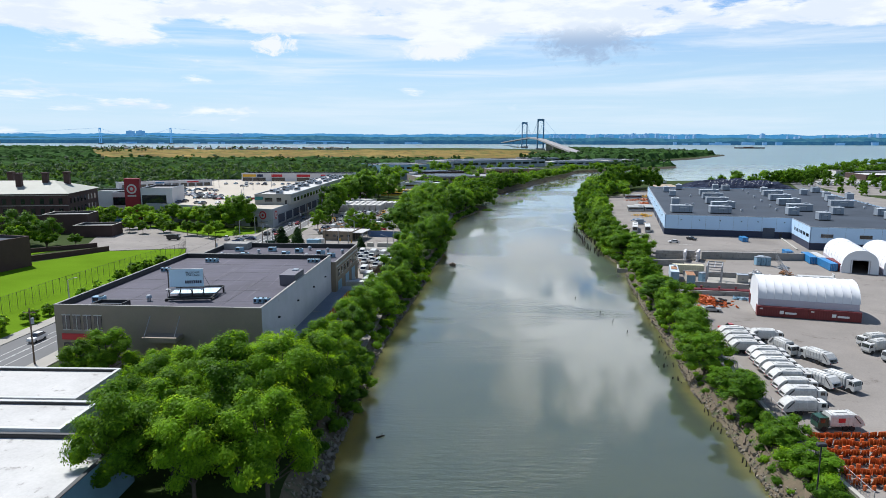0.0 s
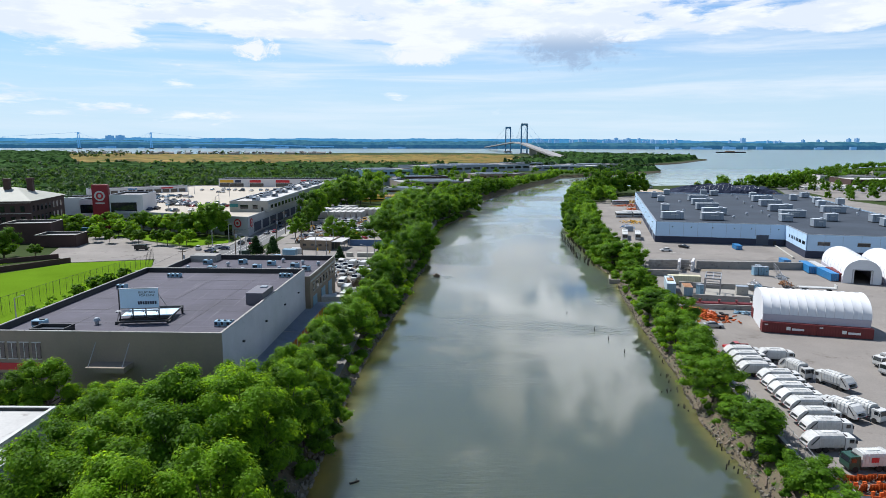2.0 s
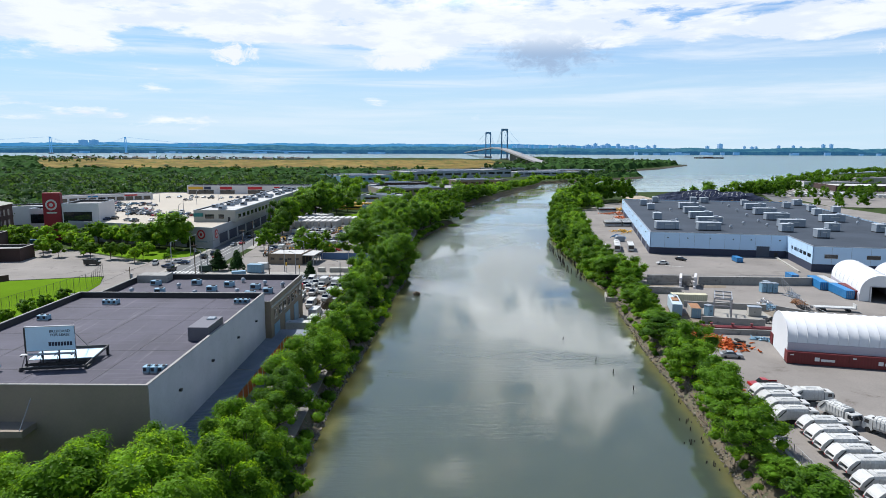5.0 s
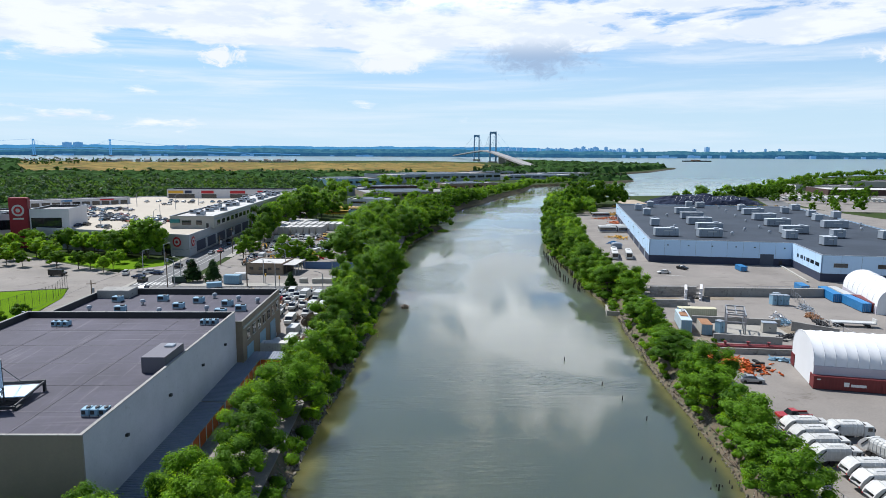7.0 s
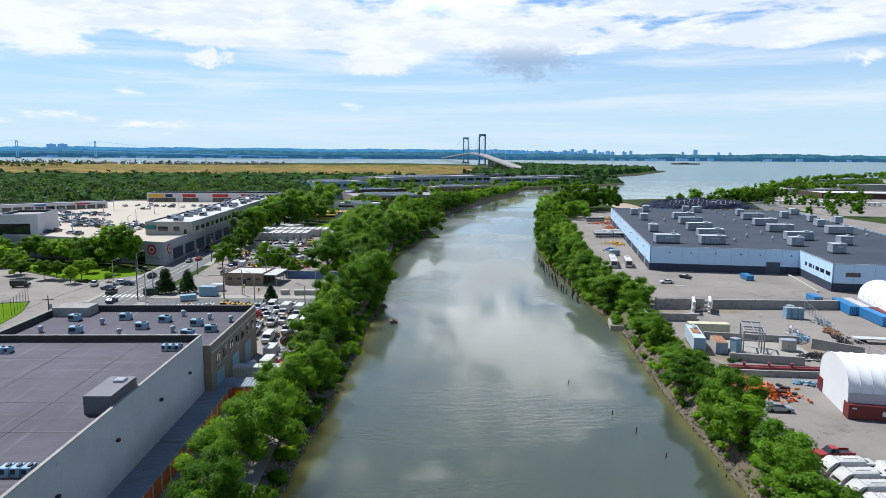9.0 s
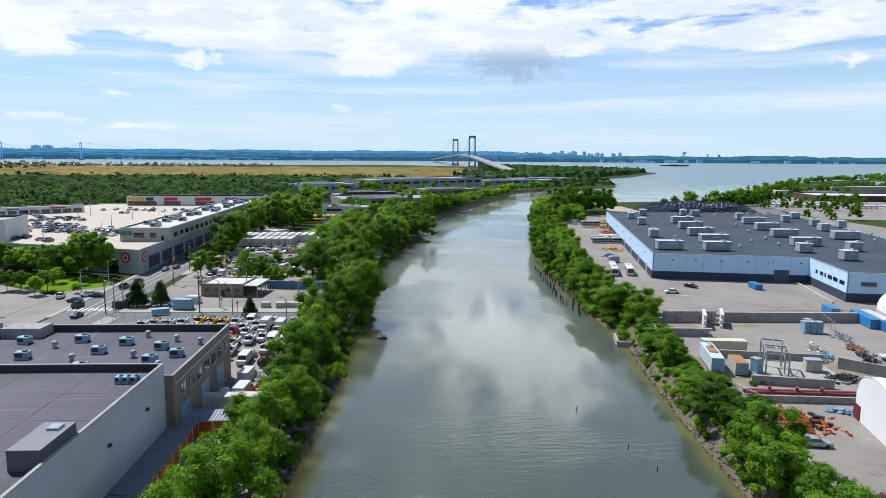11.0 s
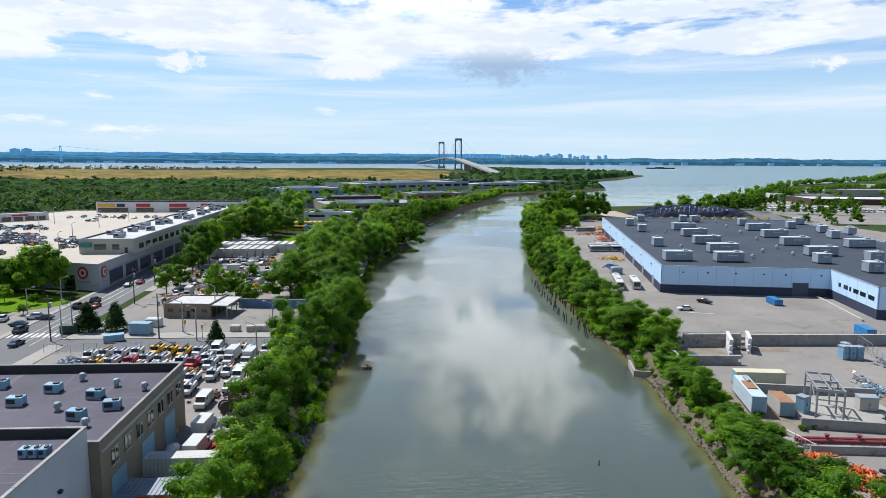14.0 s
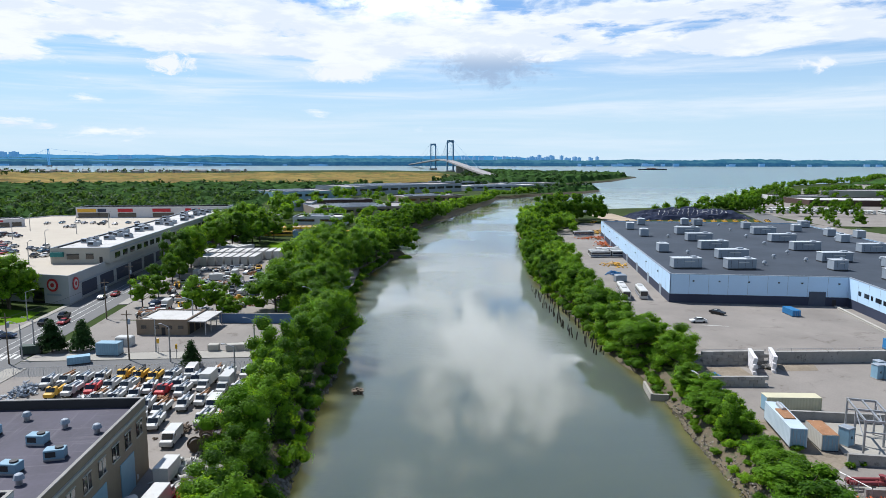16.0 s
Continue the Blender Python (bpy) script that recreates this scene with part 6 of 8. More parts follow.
    for x in (-w / 2, w / 2):
        part("side_wall", Shape().box(x - .1, x + .1, .05, l - .05, 0, foot), M_skirt, t, "fabric skirt with its shade put in as grey")
    return t


TENT = pose(80.6, 155.9, G + .07, 0, 0, -17.5)
fabric_arch("fabric_shed", "long white arched fabric shed between maroon containers", TENT @ pose(0.2, 8.3, 0, 0, 0, -90), 14.6, 23.0, 4.7, 4.3, 12)
letters = surf("white_lettering", (.8, .8, .8), .6, amount=.1)
for k in range(2):
    c = container(11.7, M_maroon, "maroon shipping container with white lettering forming the shed's wall", "containers under the fabric shed")
    c.matrix_basis = TENT @ pose(5.9 + 11.75 * k, .95, 0)
    part("name_bar", Shape().box(-.6, .3, -1.26, -1.225, .95, 1.75).box(.6, 3.2, -1.26, -1.225, .95, 1.45), letters, c, "white painted name mark")
    part("number_mark", Shape().box(-5.3, -4.6, -1.26, -1.225, 1.9, 2.15), letters, c)
    c = container(11.7, M_maroon, "maroon shipping container behind the fabric shed", "containers under the fabric shed")
    c.matrix_basis = TENT @ pose(5.9 + 11.75 * k, 14.6, 0)

R2 = pose(135.9, 212.6, G + .07, 0, 0, -11)
fabric_arch("fabric_shed", "white arched fabric shed with a dark open doorway", R2 @ pose(4.6, -2.6, 0, 0, 0, -8), 10.8, 30, 5.6, 2.2, 7, (5.6, 4.4))
fabric_arch("fabric_shed", "second white arched fabric shed beside the first", R2 @ pose(16.6, -4.6, 0, 0, 0, -8), 10.8, 30, 5.6, 2.2, 7, (5.6, 4.4))
bc = Fleet(container(6.06, M_blue, "bright blue shipping container beside the fabric shed", "blue containers"))
lc = Fleet(container(12.19, M_blue, "long bright blue shipping container beside the fabric shed", "blue containers"))
lc.park(135.0, 231.6, -104)
lc.park(134.6, 219.2, -100)
bc.park(131.9, 241.0, -102)
oc = Fleet(container(12.19, M_maroon, "rust-red shipping container against the fabric shed", "blue containers"))
oc.park(137.4, 218.9, -101)
gc = Fleet(container(12.19, M_white, "white shipping container against the fabric shed", "blue containers"))
gc.park(138.0, 231.2, -103)
d = container(6.0, M_blue, "blue roll-off dumpster by the warehouse door", "", 2.4, 1.9)
d.matrix_basis = pose(132.5, 280, G + .08, 0, 0, -98)

# garbage trucks
gt = Fleet(garbage_truck("white garbage truck with rounded body parked in a row"))
for i, (x, y) in enumerate(((66.4, 136.2), (65.8, 132.8), (65.2, 129.4), (64.6, 126.0), (66.6, 121.6), (65.8, 118.2), (65.2, 114.8), (64.8, 111.4), (64.5, 108.0), (63.2, 103.6), (62.4, 99.6), (59.6, 94.4), (62.6, 91.8))):
    if i not in (12,):
        gt.park(x, y, -3 + rnd.uniform(-2, 2))
for x, y, a in ((72.4, 134.2, -5), (72.6, 126.4, -80), (76.0, 119.7, 112), (69.2, 106.8, 112), (72.6, 106.3, -68), (94.5, 131.0, 195), (92.5, 126.5, 200), (93.0, 121.0, 205), (96.5, 115.5, 200)):
    gt.park(x, y, a)
gg = garbage_truck("garbage truck with a dark green cab and stained white body", surf("green_cab_paint", (.02, .07, .05), .4))
gg.matrix_basis = pose(61.8, 88.6, G + .08, 0, 0, 183)
part("side_panel", Shape().box(-.6, .5, 1.155, 1.17, 1.5, 2.2), M_red, gg, "faded red panel")
pk = pickup(P_red, "red pickup truck with a black cargo bed", "")
pk.matrix_basis = pose(68.0, 141.6, G + .08, 0, 0, 176)
sc = Fleet(car(P_silver, "silver sedan parked by the shrubs", "yard cars"))
sc.park(70.8, 160.0, -12)
wc = Fleet(car(P_wht, "white sedan parked in the warehouse yard", "yard cars"))
wc.park(100.0, 274.6, 175)
bk = Fleet(car(P_black, "black car parked in the warehouse yard", "yard cars"))
bk.park(111, 283.4, -60)


# orange snow ploughs in rows
def plough():
    p = thing("snow_plow", "orange steel snow-plough attachment stored on the asphalt", "snow plow", None, "stored orange snow ploughs")
    s = Shape()
    n = 6
    prof = [(.55 - .55 * math.sin(math.pi * .55 * i / n + .1), 1.05 * i / n) for i in range(n + 1)]
    s = side(s, prof + [(x - .07, z) for x, z in reversed(prof)], 1.3)
    part("blade", s, M_orange, p, "curved orange blade")
    for y in (-.9, 0, .9):
        part("rib", Shape().box(-.25, .05, y - .05, y + .05, .1, .95), M_orange, p)
    part("push_frame", Shape().tube((-.1, -.7, .3), (-1.3, -.25, .35), .08, n=5).tube((-.1, .7, .3), (-1.3, .25, .35), .08, n=5), M_dark, p)
    part("hitch_post", Shape().box(-1.4, -1.15, -.5, .5, .1, .7), M_orange, p)
    return p


pf = Fleet(plough())
for j in range(6):
    y = 85.0 - 2.75 * j
    x = 56.0 - .35 * j
    i = 0
    while x < (68.5 if j < 2 else 63.5 if j < 3 else 66.0):
        pf.park(x, y + rnd.uniform(-.2, .2), 90 + rnd.uniform(-30, 30)).scale = (1, .48, .95 + rnd.uniform(0, .25))
        x += 1.32
        i += 1


# heap of discarded orange pieces and tyres
def heap(m, n, material, label, seed, sx, sy, h):
    r = random.Random(seed)
    t = thing("scrap_heap", label, "scrap heap", m)
    bits = Shape()
    for i in range(n * 2):
        x, y = r.gauss(0, sx), r.gauss(0, sy)
        z = max(.05, h * math.exp(-(x / sx) ** 2 / 2 - (y / sy) ** 2 / 2) * r.uniform(.4, 1))
        q = pose(x, y, z, r.uniform(-40, 40), r.uniform(-40, 40), r.uniform(0, 360))
        bits.box(-r.uniform(.3, 1.1), r.uniform(.3, 1.1), -.12, .12, -.05, .12, q).box(-.15, .15, -r.uniform(.2, .6), .4, 0, .25, q)
    tagged(part("scrap", bits, material, t), kind="stuff")
    part("heap_core", Shape().ball((0, 0, -.2), 1.0 * min(sx, sy), 12, 4, 0.0, h / min(sx, sy) * .6), M_mud, t)
    return t


heap(pose(73.2, 170.2, G + .07, 0, 0, 30), 70, M_orange, "heap of broken orange plough parts beside the shrubs", 3, 2.0, 3.0, 1.6)
heap(pose(70.0, 176.2, G + .07, 0, 0, 10), 36, M_orange, "smaller heap of orange plough parts", 4, 2.2, 1.2, 1.0)
heap(pose(61.2, 141, G, 0, 0, 10), 14, M_orange, "few orange parts in the shrubs", 6, 1.2, .8, .7)
tyre = Fleet(solo("tyre", Shape().tube((0, 0, 0), (0, 0, .3), .5, n=12).tube((0, 0, .3), (0, 0, .34), .3, n=10), M_tyre, "worn black tyre lying on the ground", "tyre", None, "loose tyres"))
for i in range(22):
    tyre.park(76.6 + rnd.uniform(-1.2, 1.6), 168.0 + rnd.uniform(-2.0, 3.6), 0, G + .08 + .3 * (i % 3))
heap(pose(97, 189, G + .07), 40, M_dark, "heap of dark scrap metal by the wall", 8, 1.8, 1.0, 1.0)
heap(pose(104.5, 207, G + .07, 0, 0, 70), 30, M_steel, "scrap pipes and machine parts by the fence", 9, 3.0, .8, .9)
heap(pose(84.4, 172.6, G + .07, 0, 0, -35), 16, M_unit_blue, "blue-grey scrap metal on the asphalt", 12, 1.4, .5, .6)
heap(pose(93.6, 233.4, G + .07), 14, M_concrete, "broken concrete rubble between the bin walls", 13, 1.2, .7, .8)
heap(pose(114.5, 186, G + .07, 0, 0, -8), 26, M_white, "white sacks and sheet scrap behind the fabric shed", 14, 3.0, 1.0, 1.0)

heap(pose(111.8, 200.5, G + .07, 0, 0, 70), 30, M_dark, "dark scrap heaped against the chain-link fence", 31, 2.6, .9, 1.1)
heap(pose(114.8, 208.5, G + .07, 0, 0, 70), 26, M_rust, "rusty scrap heaped against the chain-link fence", 32, 2.2, .8, 1.0)
heap(pose(119.0, 218.5, G + .07, 0, 0, 70), 22, M_unit, "grey scrap metal along the fence", 33, 2.4, .7, .9)
heap(pose(103.0, 203.5, G + .07, 0, 0, 40), 24, M_unit_blue, "blue-grey machine parts beside the low wall", 34, 1.6, 1.0, 1.1)
heap(pose(88.6, 205.0, G + .07, 0, 0, -10), 18, M_concrete, "broken concrete beside the cream container", 35, 1.6, .6, .6)
heap(pose(79.0, 229.5, G + .07, 0, 0, 0), 14, M_blue, "blue tarpaulin and rubble behind the block wall", 36, .9, .5, .4)
flat = thing("flatbed_trailer", "white flatbed trailer parked behind the fabric shed", "trailer", pose(119.5, 199.2, G + .08, 0, 0, -14))
part("deck", Shape().box(-5.2, 5.2, -1.2, 1.2, .95, 1.25), M_white, flat)
part("headboard", Shape().box(5.0, 5.2, -1.2, 1.2, 1.25, 2.2), M_white, flat)
wheels(flat, (-4.0, -2.9, 3.4), 1.0, .48, .3)

# buses and stores beside the warehouse
ab = Fleet(bus(18.3, M_white, "long white articulated city bus with dark windows", "parked buses", P_navy, True))
ab.park(123.6, 399.2, 177)
ab.park(125.0, 405.0, 177)
ab.park(94.6, 314.2, -106)
cb = Fleet(bus(12.2, M_white, "white city bus with a blue stripe", "parked buses", P_navy))
cb.park(99.9, 311.6, -106)
cb.park(141.5, 484, 178)
cb.park(128, 411, 177)
rack = Fleet(heap(pose(144, 468, G + .07, 0, 0, -10), 50, M_orange, "stacked orange and rust-coloured steel racks", 15, 6.0, 2.0, 1.6))
heap(pose(107, 352, G + .07, 0, 0, -15), 26, M_blue, "blue tarpaulins and bins by the warehouse wall", 16, 1.4, 4.0, 1.3)
heap(pose(117, 375, G + .07, 0, 0, -15), 30, M_yellow, "yellow plant and pallets by the warehouse wall", 17, 2.4, 3.0, 1.4)
heap(pose(136, 437, G + .07, 0, 0, -15), 40, M_orange, "orange machine parts by the warehouse wall", 18, 2.0, 9.0, 1.5)
heap(pose(160, 497, G + .07, 0, 0, -15), 40, M_yellow, "yellow machines stacked behind the warehouse", 19, 4.0, 6.0, 3.0)
tank = thing("storage_tank", "grey cylindrical tank beside the buses", "tank", pose(103.5, 338, G + .07))
part("shell", Shape().soft(-2.2, 2.2, -1.5, 1.5, .2, 2.8, .4), M_unit, tank)
part("skid", Shape().box(-2.2, 2.2, -1.2, 1.2, 0, .2), M_dark, tank)
for x, y, l, a in ((92, 322, 20, 75), (126, 296, 26, -14), (103, 270.5, 7, -20)):
    sheet("trim", [(x + l / 2 * math.cos(radians(a)) * s + w * math.sin(radians(a)), y + l / 2 * math.sin(radians(a)) * s - w * math.cos(radians(a))) for s, w in ((-1, .15), (1, .15), (1, -.15), (-1, -.15))],
          G + .085, M_line, "worn pale painted line on the asphalt", "marking", .02)
wall_line("yard_kerb", (152.5, 287), (143.5, 256), 0, .5, .6, M_cream, "pale concrete kerb along the warehouse step")

# covered heap beyond the warehouse, held down by rows of tyres
pile = Shape()
nx, ny = 44, 16
for i in range(nx + 1):
    for j in range(ny + 1):
        u, v = i / nx, j / ny
        p = Vector((u * 8, v * 4, 0))
        z = 8.6 * (math.sin(math.pi * min(1, max(0, u))) ** .42) * math.sin(math.pi * v) ** .7 * (0.88 + .3 * noise.noise(p * 1.1)) + 1.5 * noise.noise(p * 2.6)
        pile.v.append((u * 94, v * 34, max(0, z)))
for i in range(nx):
    for j in range(ny):
        a = i * (ny + 1) + j
        pile.f.append((a, a + ny + 1, a + ny + 2, a + 1))
ph = thing("covered_heap", "large heap under grey and navy tarpaulins behind the warehouse", "covered heap", pose(218, 580, G, 0, 0, -2))
part("tarpaulin", pile, surf("heap_tarpaulin", (.018, .026, .055), .85, fine=.4, coarse=.035, amount=.6, bump=.3, stain=(.40, .39, .42), stain_cut=.57, spec=.15), ph)
for i in range(15):
    s = Shape()
    x = 16 + 3.9 * i
    for j in range(ny - 1):
        def at(v, x=x):
            k = int(min(nx, max(0, round((x + 1.2 * v) / 94 * nx)))) * (ny + 1) + v
            return Vector(pile.v[k]) + Vector((0, 0, .15))
        if 1 < j < 7:
            s.tube(at(j), at(j + 1), .10, n=4)
    part("hold_down_rope", s, M_white, ph)
ycar = Fleet(car(M_yellow, "yellow cab parked in a long row", "row of yellow cabs"))
for i in range(34):
    ycar.park(176 + 4.1 * i, 561 - .25 * i + (8 if i % 2 else 0), 92 + rnd.uniform(-5, 5))

for i in range(10):
    ycar.park(151 + 3.2 * (i % 5) + 3.0 * (i // 5), 494 + 8.0 * (i // 5) + 1.0 * (i % 5), 75 + rnd.uniform(-5, 5))

# yard lamp
def yard_lamp(m, h=10):
    l = thing("yard_lamp", "black floodlight post at the creek's edge", "lamp post", m)
    part("pole", Shape().tube((0, 0, 0), (0, 0, h), .12, .08, 8), M_dark, l)
    part("lamp_head", Shape().soft(-.55, .55, -.35, .35, h, h + .4, .08), M_dark, l)
    return l


yard_lamp(pose(47.6, 68.5, 1.8), 8.2)

# far side of the east bank
fe = random.Random(33)
wb = Fleet(bus(12, M_white, "white bus in a distant parking row", "distant parked buses"))
for x0, y0, n in ((362, 634, 22), (378, 653, 16)):
    for i in range(n):
        if i % 7 != 5:
            wb.park(x0 + 4.3 * i, y0 - 1.35 * i, 76 + fe.uniform(-4, 4), G + .1)
sheet("yard", [(330, 520), (520, 470), (660, 640), (560, 780), (440, 760), (352, 640)], G + .1, M_asphalt, "distant asphalt bus yard", "yard")
sheet("road", [(300, 545), (318, 540), (404, 735), (384, 745)], G + .14, M_road, "straight grey service road", "road")
for x, y, w, d, h, mat, roof, lab in ((452, 704, 190, 60, 6, M_brick, M_roof_white, "long brick warehouse with a white roof"), (560, 830, 160, 50, 9, M_cream, M_roof_grey, "distant cream factory with grey roof"), (690, 690, 120, 70, 8, M_brown, M_roof_white, "distant brown warehouse beside the yard"),
                                     (760, 980, 150, 60, 8, M_cream, M_roof_white, "distant pale warehouse by the river"), (980, 1120, 200, 60, 9, M_brick, M_roof_grey, "distant red-brown building by the river"), (470, 790, 60, 30, 6, M_white_wall, M_roof_white, "small white building near the water"), (640, 600, 120, 40, 7, M_white_wall, M_roof_grey, "pale shed beyond the bus yard")):
    flat_block("far_warehouse", lab, pose(x, y, G, 0, 0, -12), w, d, 0, h, mat, roof)


def shore_y(x):
    """How far the east land reaches at x, beyond its river corner."""
    for (x0, y0), (x1, y1) in zip(EAST[20:], EAST[21:]):
        if x0 <= x <= x1:
            return y0 + (y1 - y0) * (x - x0) / (x1 - x0)
    return 800


for i in range(160):
    x, y = fe.uniform(300, 1300), fe.uniform(520, 1500)
    if shore_y(x) - y > 12 and not (300 < x < 640 and 480 < y < 780):
        small.stand(x, y, fe.uniform(.7, 1.2), G - .2, fe)
for x, y, s in ((262, 645, .8), (270, 640, .9), (287, 642, 1.35), (291, 650, 1.2), (304, 648, .7), (313, 652, .7), (281, 660, .6)):
    small.stand(x, y, s, G - .2, fe)
for i in range(170):
    u = fe.random() ** .8
    x = 334 + 1056 * u
    small.stand(x, shore_y(x) - fe.uniform(6, 34), fe.uniform(.6, 1.15), G - .2, fe)
# tree belt beside the service road and in front of the parked buses
for i in range(46):
    u = fe.random()
    midf.stand(322 + 95 * u + fe.uniform(-12, 12), 640 + 85 * u + fe.uniform(-14, 18), fe.uniform(.75, 1.15), G - .2, fe)
for x, y, s in ((352, 604, .8), (362, 600, .95), (372, 596, .9), (378, 590, .7), (388, 590, .95), (397, 588, 1.0), (404, 584, .9), (338, 612, .6), (345, 618, .7), (347, 512, 1.0), (337, 524, .65), (329, 510, .55), (322, 530, .6), (350, 545, .7), (356, 556, .8), (430, 570, .9), (455, 560, .9), (480, 640, .9)):
    midf.stand(x, y, s, G - .2, fe)
for i in range(130):
    small.stand(fe.uniform(450, 900), fe.uniform(500, 640) if i % 2 else fe.uniform(780, 900), fe.uniform(.6, 1.1), G - .2, fe)
for i in range(34):
    midf.stand(fe.uniform(410, 660), fe.uniform(660, 700), fe.uniform(.5, .85), G - .2, fe)
for i in range(60):
    x = fe.uniform(470, 900)
    midf.stand(x, min(shore_y(x) - 8, 800 + .62 * (x - 470)) - fe.uniform(0, 30), fe.uniform(.8, 1.2), G - .2, fe)
for x, y, s in ((139, 556, 1.2), (148, 568, 1.35), (158, 560, 1.3), (166, 572, 1.25), (176, 566, 1.2), (185, 578, 1.1), (156, 584, 1.3), (170, 590, 1.2), (182, 596, 1.0), (136, 536, 1.0), (144, 545, 1.0), (192, 590, .8)):
    midf.stand(x, y, s * 1.5, G - .2, fe)
sheet("ground", [(193, 574), (217, 570), (222, 640), (200, 640)], G + .12, surf("pale_sand", (.42, .34, .25), .95, fine=1.0, coarse=.1, amount=.25), "bare pale sand beside the covered heap", "sand")
wtr = Fleet(container(9.0, M_white, "white site trailer at the water's edge", "waterside trailers", 2.6, 3.0))
wtr.park(206, 650, -4, G + .1)
wtr.park(217, 652, 3, G + .1)
# mooring piles and the small bulkhead
ps = thing("mooring_cluster", "cluster of old timber posts standing in the creek", "mooring post", pose(4.1, 238, -.6))
for i, (x, y, h) in enumerate(((0, 0, 1.9), (.8, .3, 1.6), (-.7, .4, 1.5), (.2, -.7, 1.7), (.9, -.6, 1.3), (-.6, -.6, 1.4))):
    part("timber_post", Shape().tube((x, y, 0), (x * .9, y * .9, h), .34, .3, 8), M_wood, ps)
part("cap", Shape().box(-1.2, 1.3, -1.0, .9, 1.25, 1.4), M_wood, ps)
bh = thing("bulkhead", "broken concrete bulkhead at the bank", "bulkhead", pose(63.6, 225.6, 0, 0, 0, 76))
part("face_wall", Shape().box(0, 8, 0, .5, -.8, 1.5), M_walk, bh)
part("return_wall", Shape().box(0, .5, -3.2, 0, -.8, 1.4), M_walk, bh)
part("fill", Shape().box(.5, 8, -3.2, -.003, -.8, 1.1), M_mud, bh)
for x, y, k in ((65.6, 228.0, .5), (66.6, 231.0, .65), (67.4, 234.0, .6), (65.2, 226.4, .3)):
    shrub.stand(x, y, k, .9, tr)
op = Fleet(solo("timber_post", Shape().tube((0, 0, -1), (.1, 0, .8), .12, .08, 6), M_pile, "rotten timber stump at the water's edge", "timber post", None, "rotten timber stumps"))
for y0, n, out, over in ((84, 5, 1.0, 9), (95, 4, 2.2, 8), (104, 4, .8, 8), (118, 6, 2.6, 9), (127, 7, 3.8, 7), (134, 5, 2.6, 8), (143, 3, 1.2, 8)):
    for i in range(n):
        y = y0 + fe.uniform(-.5, .5) * over
        op.park(along(EAST, y) - out * fe.uniform(.3, 1.3), y, 0, fe.uniform(-.6, .2))
long_pile = Fleet(solo("pier_pile", Shape().tube((0, 0, -1), (.25, .1, 1.7), .17, .12, 7), M_pile, "black rotted pile of a fallen pier in the creek", "timber post", None, "fallen pier piles"))
for i in range(84):
    y = 258 + (i // 2) * 2.0 + fe.uniform(-.8, .8)
    off = 1.2 + (2.4 if y < 272 else 4.4 if y < 315 else 3.0) * (i % 2) + fe.uniform(-.8, .8)
    long_pile.park(along(EAST, y) - off, y, fe.uniform(0, 360), fe.uniform(-.9, .9))
for x, y in ((43.5, 168), (45, 160), (40, 185), (46, 150)):
    op.park(x, y, 0, 0.1)
log = thing("drifting_log", "short dark log adrift in the creek", "log", pose(-9.7, 92.0, .05, 0, 0, 25))
part("trunk_piece", Shape().tube((-.7, 0, 0), (.7, .1, .1), .2, .14, 8), M_pile, log)
part("branch_stub", Shape().tube((.2, 0, .1), (.35, .15, .6), .06, .03, 6), M_pile, log)
# barge
bg2 = thing("barge", "long dark moored barge out in the wide river", "barge", pose(1310, 3000, 0, 0, 0, 0))
part("hull", Shape().box(0, 130, 0, 20, -1, 5), M_dark, bg2)
part("deck_load", Shape().box(40, 80, 4, 16, 5, 8), M_rust, bg2)

# ---- west bank: pavements, lots, field ----
strip("pavement", AVENUE[:5], 4.2, 0.0, G + .2, M_walk, "pale concrete pavement beside the avenue", "pavement", thick=.25)
strip("pavement", AVENUE[5:8], 3.0, 0.0, G + .2, M_walk, "pale concrete pavement beside the avenue", "pavement", thick=.25)
strip("pavement", AVENUE[:4], -14.5, -18, G + .2, M_walk, "pale concrete pavement beside the avenue", "pavement", thick=.25)
strip("pavement", AVENUE[4:8], -14.5, -16.2, G + .2, M_walk, "pale concrete pavement beside the avenue", "pavement", thick=.25)
strip("pavement", AVENUE[4:8], 8.0, 3.02, G + .045, M_asphalt, "worn asphalt verge beside the avenue", "pavement", thick=.1)
sheet("yard", [(-31.5, 181), (-14.5, 182), (-11, 215), (-16, 247), (-70, 249), (-73, 206), (-30, 204)], G + .07, M_asphalt, "asphalt truck yard behind the brick building", "yard")
sheet("yard", [(-30.5, 116), (-17, 116), (-14, 178), (-27.5, 178)], G + .07, M_asphalt, "narrow asphalt lane beside the storage units", "yard")
sheet("pavement", [(-71, 260.2), (-14, 256.3), (-12, 262), (-70, 265.5)], G + .2, M_walk, "pale concrete pavement of the side street", "pavement", .25)
sheet("yard", [(-66, 266), (-11, 262.5), (-8, 289), (-66, 299)], G + .07, M_asphalt, "asphalt forecourt round a small building", "yard")
sheet("yard", [(-66, 300), (-10, 290), (4, 345), (8, 400), (-4, 440), (-66, 440)], G + .06, M_asphalt, "cluttered asphalt vehicle yard", "yard")
sheet("lawn", [(-98.5, 132), (-95, 190), (-99, 244), (-104, 257.5), (-132, 251), (-150, 224), (-200, 190), (-260, 150), (-260, 90), (-104, 90)], G + .08, M_grass, "bright green mown playing field", "grass")
sheet("yard", [(-104, 259), (-132, 252.5), (-150, 270), (-160, 300), (-157, 329), (-118, 300), (-99, 286), (-93, 262)], G + .07, M_asphalt, "pale asphalt car park", "car park")
